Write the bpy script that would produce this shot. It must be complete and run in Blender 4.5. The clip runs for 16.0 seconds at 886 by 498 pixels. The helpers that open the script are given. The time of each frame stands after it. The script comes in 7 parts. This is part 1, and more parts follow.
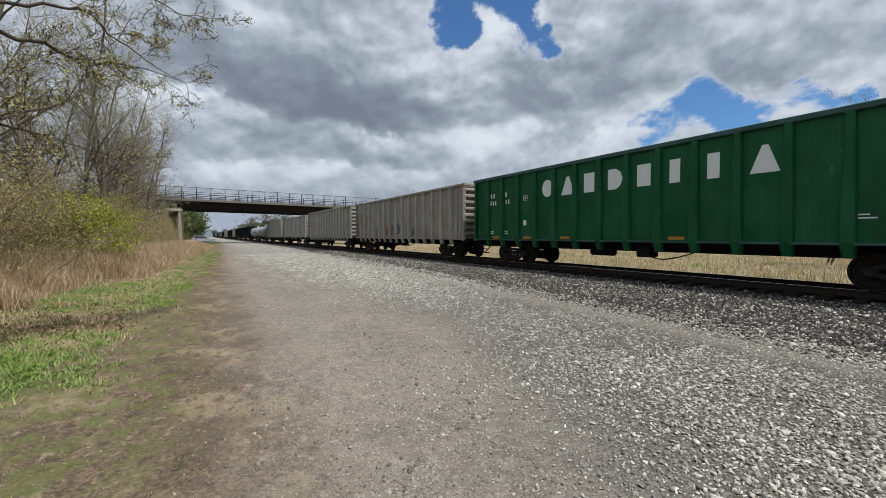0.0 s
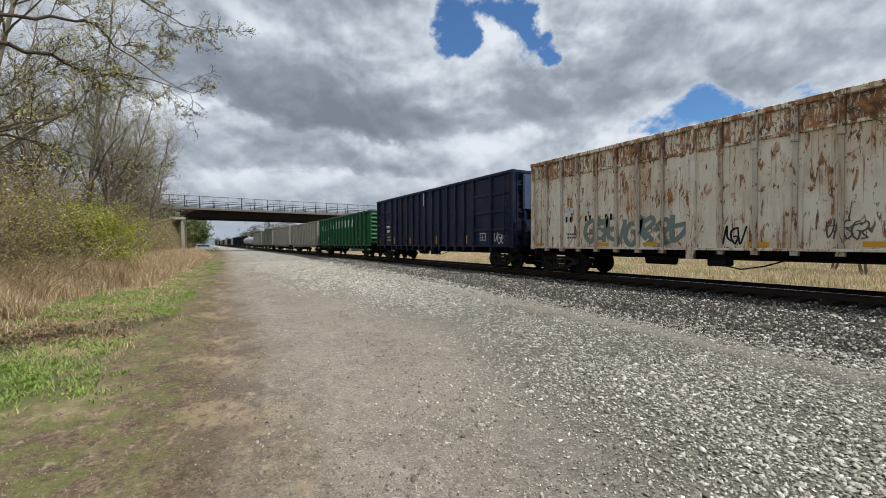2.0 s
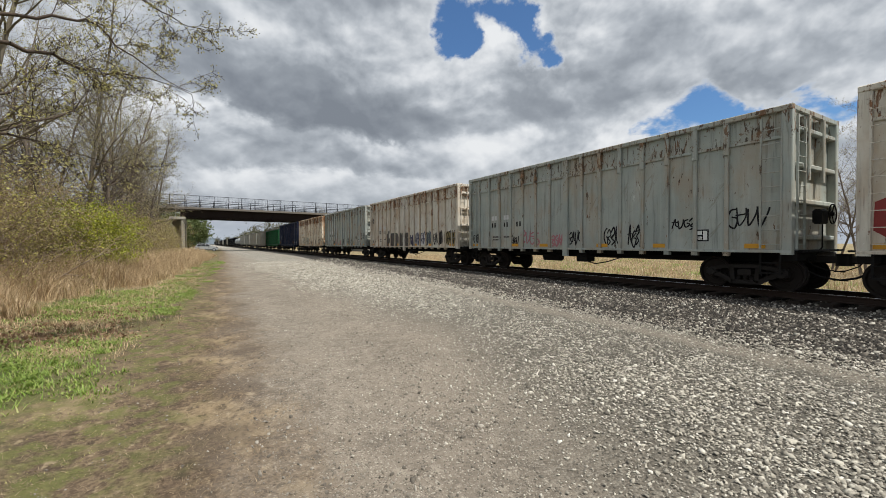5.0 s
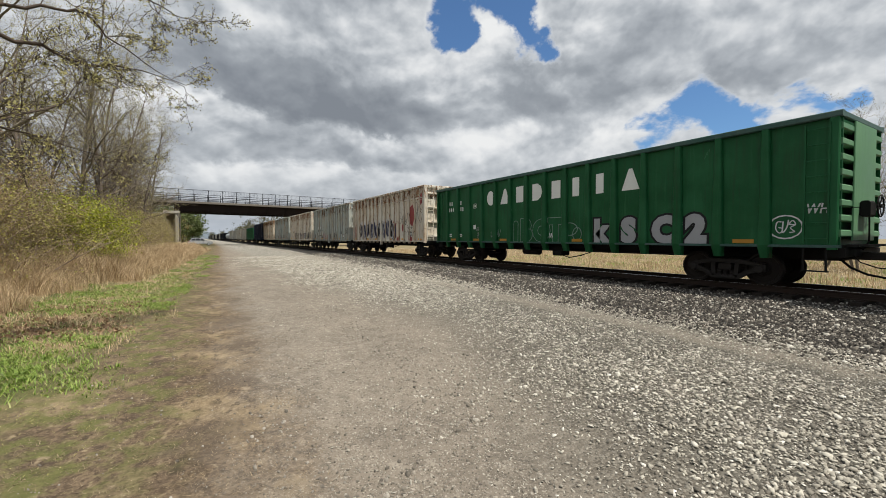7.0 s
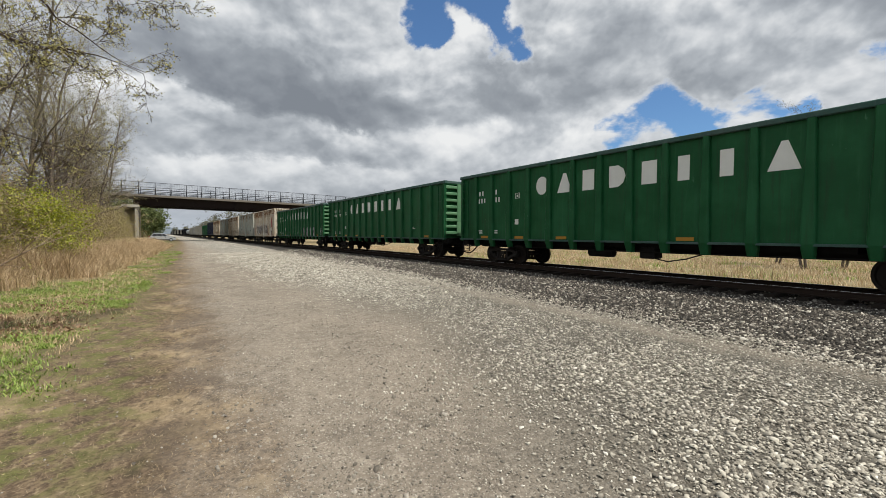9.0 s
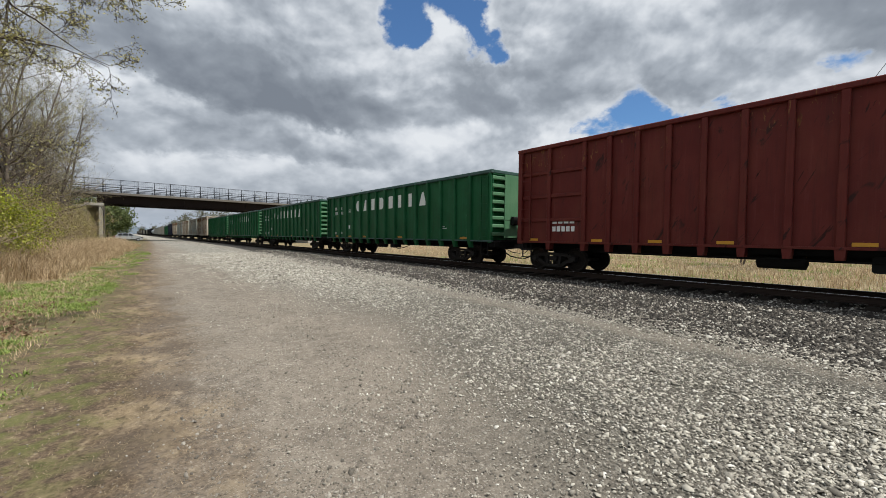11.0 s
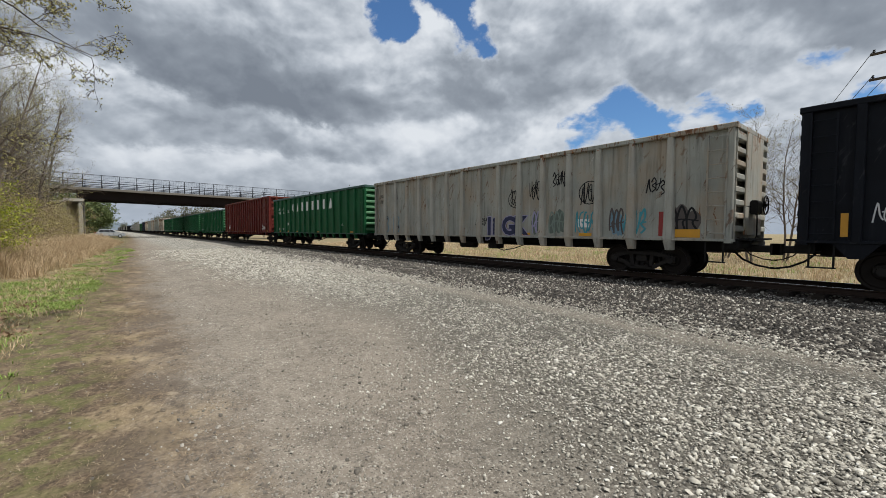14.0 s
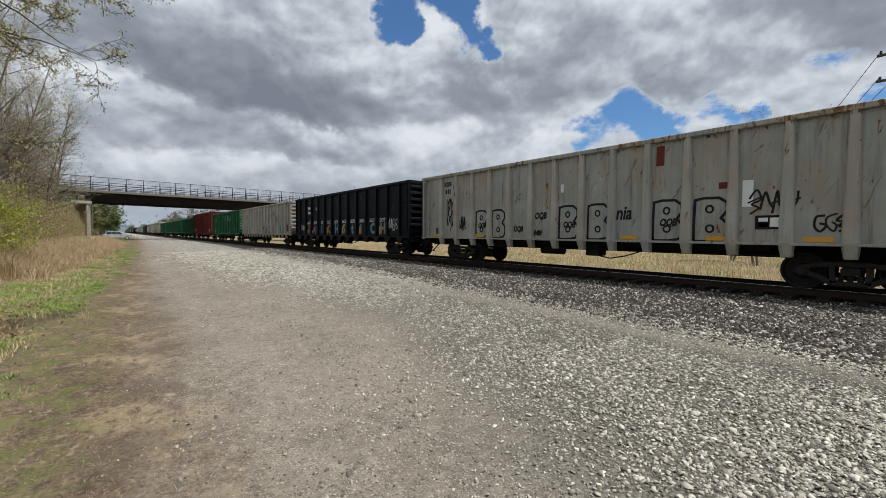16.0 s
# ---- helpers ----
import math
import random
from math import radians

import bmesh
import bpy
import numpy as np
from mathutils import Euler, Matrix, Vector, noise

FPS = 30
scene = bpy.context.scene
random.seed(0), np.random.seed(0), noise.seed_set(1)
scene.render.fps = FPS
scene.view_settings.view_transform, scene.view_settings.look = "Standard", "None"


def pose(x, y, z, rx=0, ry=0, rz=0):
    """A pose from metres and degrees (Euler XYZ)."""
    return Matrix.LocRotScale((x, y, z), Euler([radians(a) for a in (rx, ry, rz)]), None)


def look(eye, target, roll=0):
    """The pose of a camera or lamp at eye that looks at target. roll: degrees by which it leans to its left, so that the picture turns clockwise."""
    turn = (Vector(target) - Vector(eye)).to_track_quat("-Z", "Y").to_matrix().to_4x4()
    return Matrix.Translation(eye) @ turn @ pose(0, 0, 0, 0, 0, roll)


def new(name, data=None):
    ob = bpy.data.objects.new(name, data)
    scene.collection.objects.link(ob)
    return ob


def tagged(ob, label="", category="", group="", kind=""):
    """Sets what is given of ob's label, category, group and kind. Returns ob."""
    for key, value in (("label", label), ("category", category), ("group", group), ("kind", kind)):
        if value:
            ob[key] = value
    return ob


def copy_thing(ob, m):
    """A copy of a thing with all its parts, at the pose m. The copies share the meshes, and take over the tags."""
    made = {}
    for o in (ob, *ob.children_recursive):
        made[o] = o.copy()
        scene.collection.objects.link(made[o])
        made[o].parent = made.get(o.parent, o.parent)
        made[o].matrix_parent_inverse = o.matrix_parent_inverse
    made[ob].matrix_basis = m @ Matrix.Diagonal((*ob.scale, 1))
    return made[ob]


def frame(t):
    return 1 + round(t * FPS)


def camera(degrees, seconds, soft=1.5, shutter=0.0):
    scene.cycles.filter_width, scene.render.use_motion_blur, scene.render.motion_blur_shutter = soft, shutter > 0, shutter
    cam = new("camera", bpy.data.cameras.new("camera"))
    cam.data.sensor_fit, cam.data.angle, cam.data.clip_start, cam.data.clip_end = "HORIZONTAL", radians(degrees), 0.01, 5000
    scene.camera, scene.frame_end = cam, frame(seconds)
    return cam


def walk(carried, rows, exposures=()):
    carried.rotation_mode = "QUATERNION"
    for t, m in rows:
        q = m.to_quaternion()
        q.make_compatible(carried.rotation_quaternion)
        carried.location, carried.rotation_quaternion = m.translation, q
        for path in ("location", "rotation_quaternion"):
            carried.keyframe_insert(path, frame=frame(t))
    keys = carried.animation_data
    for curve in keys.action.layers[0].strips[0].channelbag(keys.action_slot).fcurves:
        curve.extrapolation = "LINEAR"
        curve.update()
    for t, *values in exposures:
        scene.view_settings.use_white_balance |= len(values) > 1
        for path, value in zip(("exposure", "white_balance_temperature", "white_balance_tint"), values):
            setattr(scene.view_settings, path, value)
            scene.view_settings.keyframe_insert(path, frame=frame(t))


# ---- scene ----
cam = camera(94.78, 16.0, 0.7)
walk(cam, [
    (0, look((0.002, 0.002, 1.654), (5.097, 8.601, 1.335), 0.03)),
    (0.5, look((0.005, 0.006, 1.658), (5.098, 8.606, 1.351), -0.02)),
    (1, look((-0.000, -0.002, 1.654), (5.086, 8.603, 1.397), -0.13)),
    (1.5, look((-0.004, -0.001, 1.651), (5.073, 8.612, 1.453), -0.13)),
    (2, look((-0.004, -0.002, 1.654), (5.050, 8.626, 1.508), -0.25)),
    (2.5, look((-0.003, 0.004, 1.655), (5.026, 8.646, 1.539), -0.33)),
    (3, look((-0.011, -0.008, 1.659), (5.005, 8.643, 1.557), -0.38)),
    (3.5, look((-0.012, -0.003, 1.658), (5.004, 8.647, 1.550), -0.35)),
    (4, look((-0.008, -0.003, 1.654), (5.016, 8.642, 1.550), -0.26)),
    (6.5, look((-0.006, 0.003, 1.655), (5.104, 8.596, 1.425), 0.11)),
    (7, look((-0.001, 0.001, 1.656), (5.137, 8.576, 1.394), 0.06)),
    (7.5, look((0.005, 0.003, 1.657), (5.202, 8.542, 1.366), 0.09)),
    (8, look((0.001, -0.002, 1.654), (5.321, 8.460, 1.338), 0.13)),
    (8.5, look((0.009, -0.008, 1.646), (5.501, 8.342, 1.318), 0.27)),
    (9, look((0.019, -0.017, 1.642), (5.712, 8.198, 1.311), 0.41)),
    (11.5, look((0.025, -0.038, 1.656), (6.202, 7.819, 1.319), 0.48)),
    (12, look((0.033, -0.030, 1.664), (6.241, 7.800, 1.272), 0.32)),
    (12.5, look((0.020, -0.030, 1.656), (6.261, 7.773, 1.268), 0.44)),
    (13, look((-0.010, 0.009, 1.651), (6.270, 7.781, 1.246), 0.45)),
    (13.5, look((-0.043, 0.060, 1.643), (6.270, 7.804, 1.225), 0.45)),
    (14, look((-0.045, 0.074, 1.649), (6.301, 7.790, 1.225), 0.39)),
    (14.5, look((-0.051, 0.071, 1.654), (6.319, 7.768, 1.229), 0.39)),
    (15, look((-0.043, 0.060, 1.651), (6.298, 7.782, 1.254), 0.49)),
    (15.5, look((0.006, 0.034, 1.653), (6.287, 7.806, 1.272), 0.48)),
    (16, look((0.018, 0.013, 1.655), (6.280, 7.801, 1.286), 0.44)),
], [(0.0, 0.08, 6150, 9), (1.0, 0.24, 6250, 9), (2.5, 0.18, 6300, 9), (4.2, 0.20, 6500, 9), (6.3, 0.26, 6800, 9), (9.2, 0.26, 6800, 9), (11.3, 0.16, 6450, 9), (16.0, 0.12, 6400, 9)])


# ---- node helpers ----
class Nodes:
    """Short calls that add nodes to a tree and return their first output."""

    def __init__(self, tree):
        self.tree = tree
        tree.nodes.clear()

    def put(self, socket, value):
        if isinstance(value, bpy.types.NodeSocket):
            self.tree.links.new(value, socket)
        elif hasattr(socket.default_value, "__len__") and not hasattr(value, "__len__"):
            socket.default_value = (value,) * len(socket.default_value)
        elif hasattr(value, "__len__") and len(value) == 3 and len(socket.default_value) == 4:
            socket.default_value = (*value, 1)
        else:
            socket.default_value = value

    def add(self, kind, *values, **named):
        node = self.tree.nodes.new(kind)
        for n, v in enumerate(values):
            if v is not None:
                self.put(node.inputs[n], v)
        for k, v in named.items():
            self.put(node.inputs[k.replace("_", " ")], v)
        return node

    def math(self, op, a, b=0.0, c=0.0, clamp=False):
        node = self.add("ShaderNodeMath", a, b, c)
        node.operation, node.use_clamp = op, clamp
        return node.outputs[0]

    def vmath(self, op, a, b=(0, 0, 0)):
        node = self.add("ShaderNodeVectorMath", a, b)
        node.operation = op
        return node.outputs["Value" if op in ("DOT_PRODUCT", "LENGTH", "DISTANCE") else "Vector"]

    def coords(self, which="Object"):
        return self.tree.nodes.new("ShaderNodeTexCoord").outputs[which]

    def mapping(self, vector, scale=(1, 1, 1), location=(0, 0, 0)):
        return self.add("ShaderNodeMapping", vector, Scale=scale, Location=location).outputs[0]

    def noise(self, vector, scale, detail=4.0, rough=0.55, distort=0.0):
        node = self.add("ShaderNodeTexNoise", Vector=vector, Scale=scale, Detail=detail, Roughness=rough, Distortion=distort)
        return node.outputs[0]

    def voronoi(self, vector, scale, feature="F1", out="Distance"):
        node = self.add("ShaderNodeTexVoronoi", Vector=vector, Scale=scale)
        node.feature = feature
        return node.outputs[out]

    def ramp(self, fac, *stops):
        node = self.add("ShaderNodeValToRGB", fac)
        ramp = node.color_ramp
        while len(ramp.elements) < len(stops):
            ramp.elements.new(0.5)
        for e, (at, colour) in zip(ramp.elements, stops):
            e.position = at
            e.color = (*colour, 1) if hasattr(colour, "__len__") else (colour, colour, colour, 1)
        return node.outputs[0]

    def step(self, value, low, high, to_low=0.0, to_high=1.0):
        node = self.add("ShaderNodeMapRange", value, low, high, to_low, to_high)
        node.interpolation_type = "SMOOTHSTEP"
        return node.outputs[0]

    def mix(self, fac, a, b, blend="MIX"):
        node = self.tree.nodes.new("ShaderNodeMix")
        node.data_type, node.blend_type = "RGBA", blend
        self.put(node.inputs[0], fac)
        self.put(node.inputs[6], a)
        self.put(node.inputs[7], b)
        return node.outputs[2]

    def bump(self, height, strength, distance):
        return self.add("ShaderNodeBump", Strength=strength, Distance=distance, Height=height).outputs[0]


# ---- sky, sun ----
SUN = Vector((0.16, -0.43, 0.89)).normalized()


def make_world():
    world = bpy.data.worlds.new("sky")
    scene.world = world
    world.use_nodes = True
    n = Nodes(world.node_tree)
    sky = n.tree.nodes.new("ShaderNodeTexSky")
    sky.sky_type, sky.sun_disc = "NISHITA", False
    sky.sun_elevation, sky.sun_rotation = math.asin(SUN.z), math.atan2(SUN.x, SUN.y)
    sky.air_density, sky.dust_density, sky.ozone_density = 1.0, 0.6, 2.0
    way = n.vmath("NORMALIZE", n.coords("Generated"))
    split = n.add("ShaderNodeSeparateXYZ", way)
    up = n.math("MAXIMUM", split.outputs[2], 0.0)
    # heaped clouds: rounded billows, a little wider than high
    layer = n.math("ADD", n.math("MULTIPLY", up, 1.05), n.math("MULTIPLY", n.math("LOGARITHM", n.math("ADD", up, 0.06), math.e), 0.11))
    at = n.add("ShaderNodeCombineXYZ", split.outputs[0], split.outputs[1], layer).outputs[0]

    def swirl(vector, scale, amount, detail, rough):
        node = n.add("ShaderNodeTexNoise", Vector=vector, Scale=scale, Detail=detail, Roughness=rough)
        shift = n.vmath("SUBTRACT", node.outputs["Color"], (0.5, 0.5, 0.5))
        return n.vmath("MULTIPLY", shift, (amount, amount, amount * 0.8))

    at = n.vmath("ADD", at, swirl(at, 3.0, 0.09, 2.0, 0.5))
    bent = n.vmath("ADD", way, swirl(n.mapping(at, location=(7.0, 3.0, 1.0)), 10.0, 0.10, 6.0, 0.58))

    def puffs(vector, scale, detail=3.0):
        cell = n.add("ShaderNodeTexVoronoi", Vector=vector, Scale=scale, Detail=detail, Roughness=0.55, Lacunarity=2.3)
        cell.normalize = True
        return n.math("SUBTRACT", 0.5, cell.outputs["Distance"])

    def billow(vector, detail, rough, cauli):
        big = n.noise(n.mapping(vector, location=(2.3, 0.7, 0.4)), 4.2, detail, rough)
        return n.math("ADD", n.math("MULTIPLY", n.math("SUBTRACT", big, 0.5), 2.4), n.math("MULTIPLY", puffs(n.mapping(vector, location=(5.1, 1.9, 3.0)), 11.0), cauli))

    def lobes(rows):
        total = None
        for x, y, z, radius, amount in rows:
            d = n.vmath("DISTANCE", bent, tuple(Vector((x, y, z)).normalized()))
            v = n.step(d, radius, 0.0, 0.0, amount)
            total = v if total is None else n.math("ADD", total, v)
        return total

    gaps = lobes([(0.474, 0.735, 0.485, 0.105, 0.5), (0.49, 0.753, 0.44, 0.078, 0.55), (0.616, 0.661, 0.429, 0.09, 0.7), (0.577, 0.669, 0.469, 0.085, 0.6), (0.659, 0.636, 0.402, 0.06, 0.35), (0.53, 0.69, 0.49, 0.06, 0.35), (0.855, 0.444, 0.269, 0.097, 0.62),
                  (0.826, 0.517, 0.224, 0.082, 0.58), (0.894, 0.389, 0.221, 0.09, 0.65), (0.92, 0.303, 0.248, 0.067, 0.5), (0.774, 0.602, 0.196, 0.056, 0.3), (0.943, 0.25, 0.218, 0.069, 0.5), (0.945, 0.218, 0.246, 0.036, 0.35),
                  (0.943, 0.131, 0.300, 0.058, 0.40), (0.968, 0.091, 0.234, 0.056, 0.5), (0.975, 0.067, 0.212, 0.047, 0.4), (0.961, 0.145, 0.237, 0.039, 0.3), (-0.6, -0.5, 0.6, 0.6, 0.45), (0.3, -0.7, 0.7, 0.5, 0.45)])
    heavy = lobes([(-0.02, 0.941, 0.336, 0.143, 0.34), (0.079, 0.939, 0.334, 0.155, 0.4), (0.188, 0.928, 0.322, 0.157, 0.42), (0.294, 0.906, 0.303, 0.146, 0.42), (0.392, 0.877, 0.279, 0.13, 0.36), (0.481, 0.835, 0.268, 0.111, 0.25),
                   (0.263, 0.935, 0.236, 0.138, 0.26), (0.135, 0.967, 0.214, 0.112, 0.2), (0.635, 0.689, 0.349, 0.13, 0.36), (0.735, 0.595, 0.325, 0.133, 0.36), (0.77, 0.497, 0.4, 0.126, 0.24),
                   (0.863, 0.396, 0.313, 0.066, 0.2), (0.876, 0.252, 0.41, 0.11, 0.4), (0.909, 0.157, 0.387, 0.111, 0.5), (0.93, 0.08, 0.358, 0.101, 0.5), (0.677, 0.677, 0.288, 0.118, 0.2)])
    lit = lobes([(0.428, 0.785, 0.448, 0.108, 0.5), (0.506, 0.765, 0.398, 0.103, 0.5), (0.558, 0.712, 0.426, 0.09, 0.45), (0.682, 0.582, 0.443, 0.058, 0.5), (0.539, 0.769, 0.344, 0.106, 0.35), (0.636, 0.716, 0.288, 0.087, 0.3),
                 (0.771, 0.597, 0.222, 0.082, 0.45), (0.567, 0.797, 0.209, 0.082, 0.35), (0.005, 0.962, 0.273, 0.082, 0.45), (0.101, 0.958, 0.268, 0.071, 0.3), (-0.067, 0.959, 0.274, 0.077, 0.45), (0.218, 0.961, 0.172, 0.118, 0.3),
                 (0.048, 0.983, 0.177, 0.106, 0.35), (0.793, 0.552, 0.257, 0.07, 0.35), (0.814, 0.462, 0.353, 0.093, 0.35), (0.9, 0.347, 0.263, 0.063, 0.35), (0.907, 0.237, 0.349, 0.098, 0.5), (0.937, 0.174, 0.302, 0.059, 0.45), (0.928, 0.262, 0.264, 0.052, 0.3)])
    edge = billow(at, 10.0, 0.62, 1.5)
    here, above = billow(at, 2.5, 0.42, 0.9), billow(n.vmath("ADD", at, (0.012, -0.010, 0.045)), 2.5, 0.42, 0.9)
    lump = n.math("SUBTRACT", puffs(n.vmath("ADD", at, (0.007, -0.005, 0.022)), 14.0, 1.6), puffs(at, 14.0, 1.6))
    dens = n.math("SUBTRACT", n.math("ADD", edge, 0.46), n.math("MULTIPLY", gaps, 1.65))
    cover = n.step(dens, -0.22, 0.18)
    under = n.math("ADD", n.math("MULTIPLY", n.math("SUBTRACT", above, here), n.step(up, 0.06, 0.34, 0.45, 0.85)), n.math("MULTIPLY", lump, n.step(up, 0.06, 0.3, 0.45, 0.85)))
    dark = n.math("ADD", n.math("SUBTRACT", n.math("MULTIPLY", heavy, 0.74), n.math("MULTIPLY", lit, 0.44)), n.math("ADD", under, n.math("MULTIPLY", here, 0.10)))
    # the flat bases of the cloud banks: dark just above the line, bright tops of the next bank below it
    for normal, centre, reach, depth in (((0.0717, -0.2896, 0.9545), (0.138, 0.953, 0.271), 0.36, 0.34), ((-0.0412, -0.1623, 0.9859), (0.234, 0.957, 0.171), 0.36, 0.22), ((-0.2081, -0.1743, 0.9624), (0.514, 0.817, 0.262), 0.26, 0.18)):
        off = n.vmath("DOT_PRODUCT", bent, normal)
        near = n.step(n.vmath("DISTANCE", way, centre), reach, reach * 0.55)
        shade_ = n.math("SUBTRACT", n.math("MULTIPLY", n.step(off, -0.006, 0.014), n.step(off, 0.15, 0.03)), n.math("MULTIPLY", n.step(off, 0.004, -0.014), n.step(off, -0.075, -0.02, 0.0, 1.1)))
        dark = n.math("ADD", dark, n.math("MULTIPLY", n.math("MULTIPLY", shade_, near), depth))
    dark = n.math("ADD", n.math("ADD", dark, 0.20), n.step(up, 0.24, 0.08, 0.0, 0.10))
    dark = n.math("MULTIPLY", dark, n.step(dens, 0.0, 0.34, 0.40, 1.0))
    dark = n.math("ADD", n.math("MULTIPLY", dark, 0.80), 0.155)
    tint = n.ramp(dark, (0.0, (6.9, 7.15, 7.5)), (0.14, (6.0, 6.3, 6.75)), (0.28, (4.75, 5.1, 5.6)), (0.42, (3.6, 3.95, 4.45)), (0.62, (2.6, 2.9, 3.35)), (1.0, (1.8, 2.05, 2.45)))
    clear = n.mix(1.0, sky.outputs[0], (0.62, 0.86, 1.08), "MULTIPLY")
    haze = n.step(up, 0.09, 0.0, 0.0, 0.7)
    tint = n.mix(haze, tint, (3.7, 4.2, 5.0))
    colour = n.mix(n.math("MAXIMUM", cover, n.math("MULTIPLY", haze, 0.8)), clear, tint)
    back = n.add("ShaderNodeBackground", colour, 0.1)
    out = n.tree.nodes.new("ShaderNodeOutputWorld")
    n.tree.links.new(back.outputs[0], out.inputs[0])


make_world()
sun = new("sun", bpy.data.lights.new("sun", "SUN"))
sun.data.energy, sun.data.angle, sun.data.color = 4.0, radians(0.6), (1.0, 0.96, 0.90)
sun.matrix_world = look((0, 0, 60), Vector((0, 0, 60)) - SUN)



# ---- materials ----
def material(name):
    mat = bpy.data.materials.new(name)
    mat.use_nodes = True
    n = Nodes(mat.node_tree)
    surf = n.tree.nodes.new("ShaderNodeBsdfPrincipled")
    out = n.tree.nodes.new("ShaderNodeOutputMaterial")
    n.tree.links.new(surf.outputs[0], out.inputs[0])
    return mat, n, surf


def shade(n, surf, colour, rough=0.6, metal=0.0, normal=None):
    n.put(surf.inputs["Base Color"], colour)
    n.put(surf.inputs["Roughness"], rough)
    n.put(surf.inputs["Metallic"], metal)
    if normal is not None:
        n.put(surf.inputs["Normal"], normal)


def plain(name, colour, rough=0.6, metal=0.0, vary=0.25, scale=6.0, bump=0.002):
    """A surface of one colour with two scales of unevenness."""
    mat, n, surf = material(name)
    at = n.coords()
    a, b = n.noise(at, scale, 4), n.noise(at, scale * 9, 3)
    lo, hi = [c * (1 - vary) for c in colour], [min(1, c * (1 + vary)) for c in colour]
    col = n.mix(n.math("ADD", n.math("MULTIPLY", a, 0.65), n.math("MULTIPLY", b, 0.35)), lo, hi)
    shade(n, surf, col, n.step(a, 0.2, 0.8, rough - 0.1, min(1, rough + 0.1)), metal, n.bump(b, 0.4, bump))
    if rough > 0.5:
        surf.inputs["Specular IOR Level"].default_value = 0.2
    return mat


def car_paint(name, colour, faded, rust=0.0, streak=0.4, rough=0.5, dirt=(0.045, 0.038, 0.03), rust_low=(0.075, 0.03, 0.016), rust_high=(0.27, 0.115, 0.045), scuff=None, scuffs=0.0, gloss=0.22):
    """Weathered paint on steel: faded patches, streaks that run down, road dirt near the bottom edge, rust."""
    mat, n, surf = material(name)
    at = n.coords()
    own = n.add("ShaderNodeObjectInfo").outputs["Random"]
    at = n.vmath("ADD", at, n.add("ShaderNodeCombineXYZ", 0.0, n.math("MULTIPLY", own, 37.0), 0.0).outputs[0])
    patch = n.noise(at, 0.9, 6, 0.6)
    run = n.noise(n.mapping(at, (7.0, 7.0, 0.45)), 1.0, 6, 0.65)
    speck = n.noise(at, 26.0, 4, 0.6)
    col = n.mix(n.step(patch, 0.32, 0.72), colour, faded)
    col = n.mix(n.step(run, 0.5, 0.78, 0.0, streak), col, [c * 0.35 + d * 0.4 for c, d in zip(colour, dirt)])
    col = n.mix(n.step(run, 0.46, 0.26, 0.0, streak * 0.55), col, [min(1, c * 1.25 + 0.02) for c in faded])
    col = n.mix(n.step(speck, 0.62, 0.75, 0.0, 0.35), col, dirt)
    scrape = n.noise(n.mapping(at, (2.0, 2.6, 1.2), (3, 1, 7)), 1.0, 8, 0.7, 1.2)
    col = n.mix(n.step(scrape, 0.665, 0.70, 0.0, 0.5), col, [min(1, c * 1.5 + 0.06) for c in faded])
    if scuff:
        # slanting smears and scratches where things have knocked the side
        axes = n.add("ShaderNodeSeparateXYZ", at)
        slant = n.math("ADD", axes.outputs[1], n.math("MULTIPLY", axes.outputs[2], 0.45))
        along = n.add("ShaderNodeCombineXYZ", n.math("MULTIPLY", slant, 3.2), axes.outputs[2], axes.outputs[0]).outputs[0]
        smear, scratch = n.noise(along, 1.1, 7, 0.62, 0.8), n.noise(n.mapping(along, (3.5, 0.8, 1.0), (7, 2, 1)), 1.5, 6, 0.6, 0.5)
        col = n.mix(n.step(smear, 0.60, 0.68, 0.0, scuffs), col, scuff)
        col = n.mix(n.step(scratch, 0.66, 0.70, 0.0, scuffs), col, [c * 0.6 for c in scuff])
    spots = None
    if rust > 0:
        z = n.add("ShaderNodeSeparateXYZ", at).outputs[2]
        worn = n.step(z, 3.95, 4.15, -0.03, 0.055)
        soft = n.noise(n.mapping(at, (0.9, 0.9, 0.5), (9, 2, 4)), 1.0, 6, 0.6)
        col = n.mix(n.step(soft, 0.42, 0.70, 0.0, 0.55 * min(1, rust * 1.2)), col, (0.40, 0.24, 0.11))
        dash = n.noise(n.mapping(at, (7.0, 7.0, 1.9), (9, 2, 4)), 1.0, 7, 0.66, 0.8)
        line = n.noise(n.mapping(at, (13.0, 13.0, 0.5), (2, 5, 1)), 1.0, 6, 0.6)
        chip = n.noise(n.mapping(at, (1.0, 1.0, 1.0), (4, 4, 4)), 6.5, 6, 0.7, 0.8)
        reach = n.math("ADD", worn, n.math("MULTIPLY", n.math("SUBTRACT", soft, 0.5), 0.25))
        a = n.step(n.math("ADD", dash, reach), 0.665 - 0.09 * rust, 0.70 - 0.09 * rust)
        b = n.step(n.math("ADD", line, reach), 0.68 - 0.10 * rust, 0.80 - 0.10 * rust, 0.0, 0.8)
        c = n.step(n.math("ADD", chip, reach), 0.70 - 0.07 * rust, 0.73 - 0.07 * rust)
        spots = n.math("MAXIMUM", n.math("MAXIMUM", a, b), c)
        tone = n.mix(n.step(n.noise(at, 5.0, 5), 0.35, 0.65), rust_low, rust_high)
        col = n.mix(n.math("MULTIPLY", spots, 0.9), col, tone)
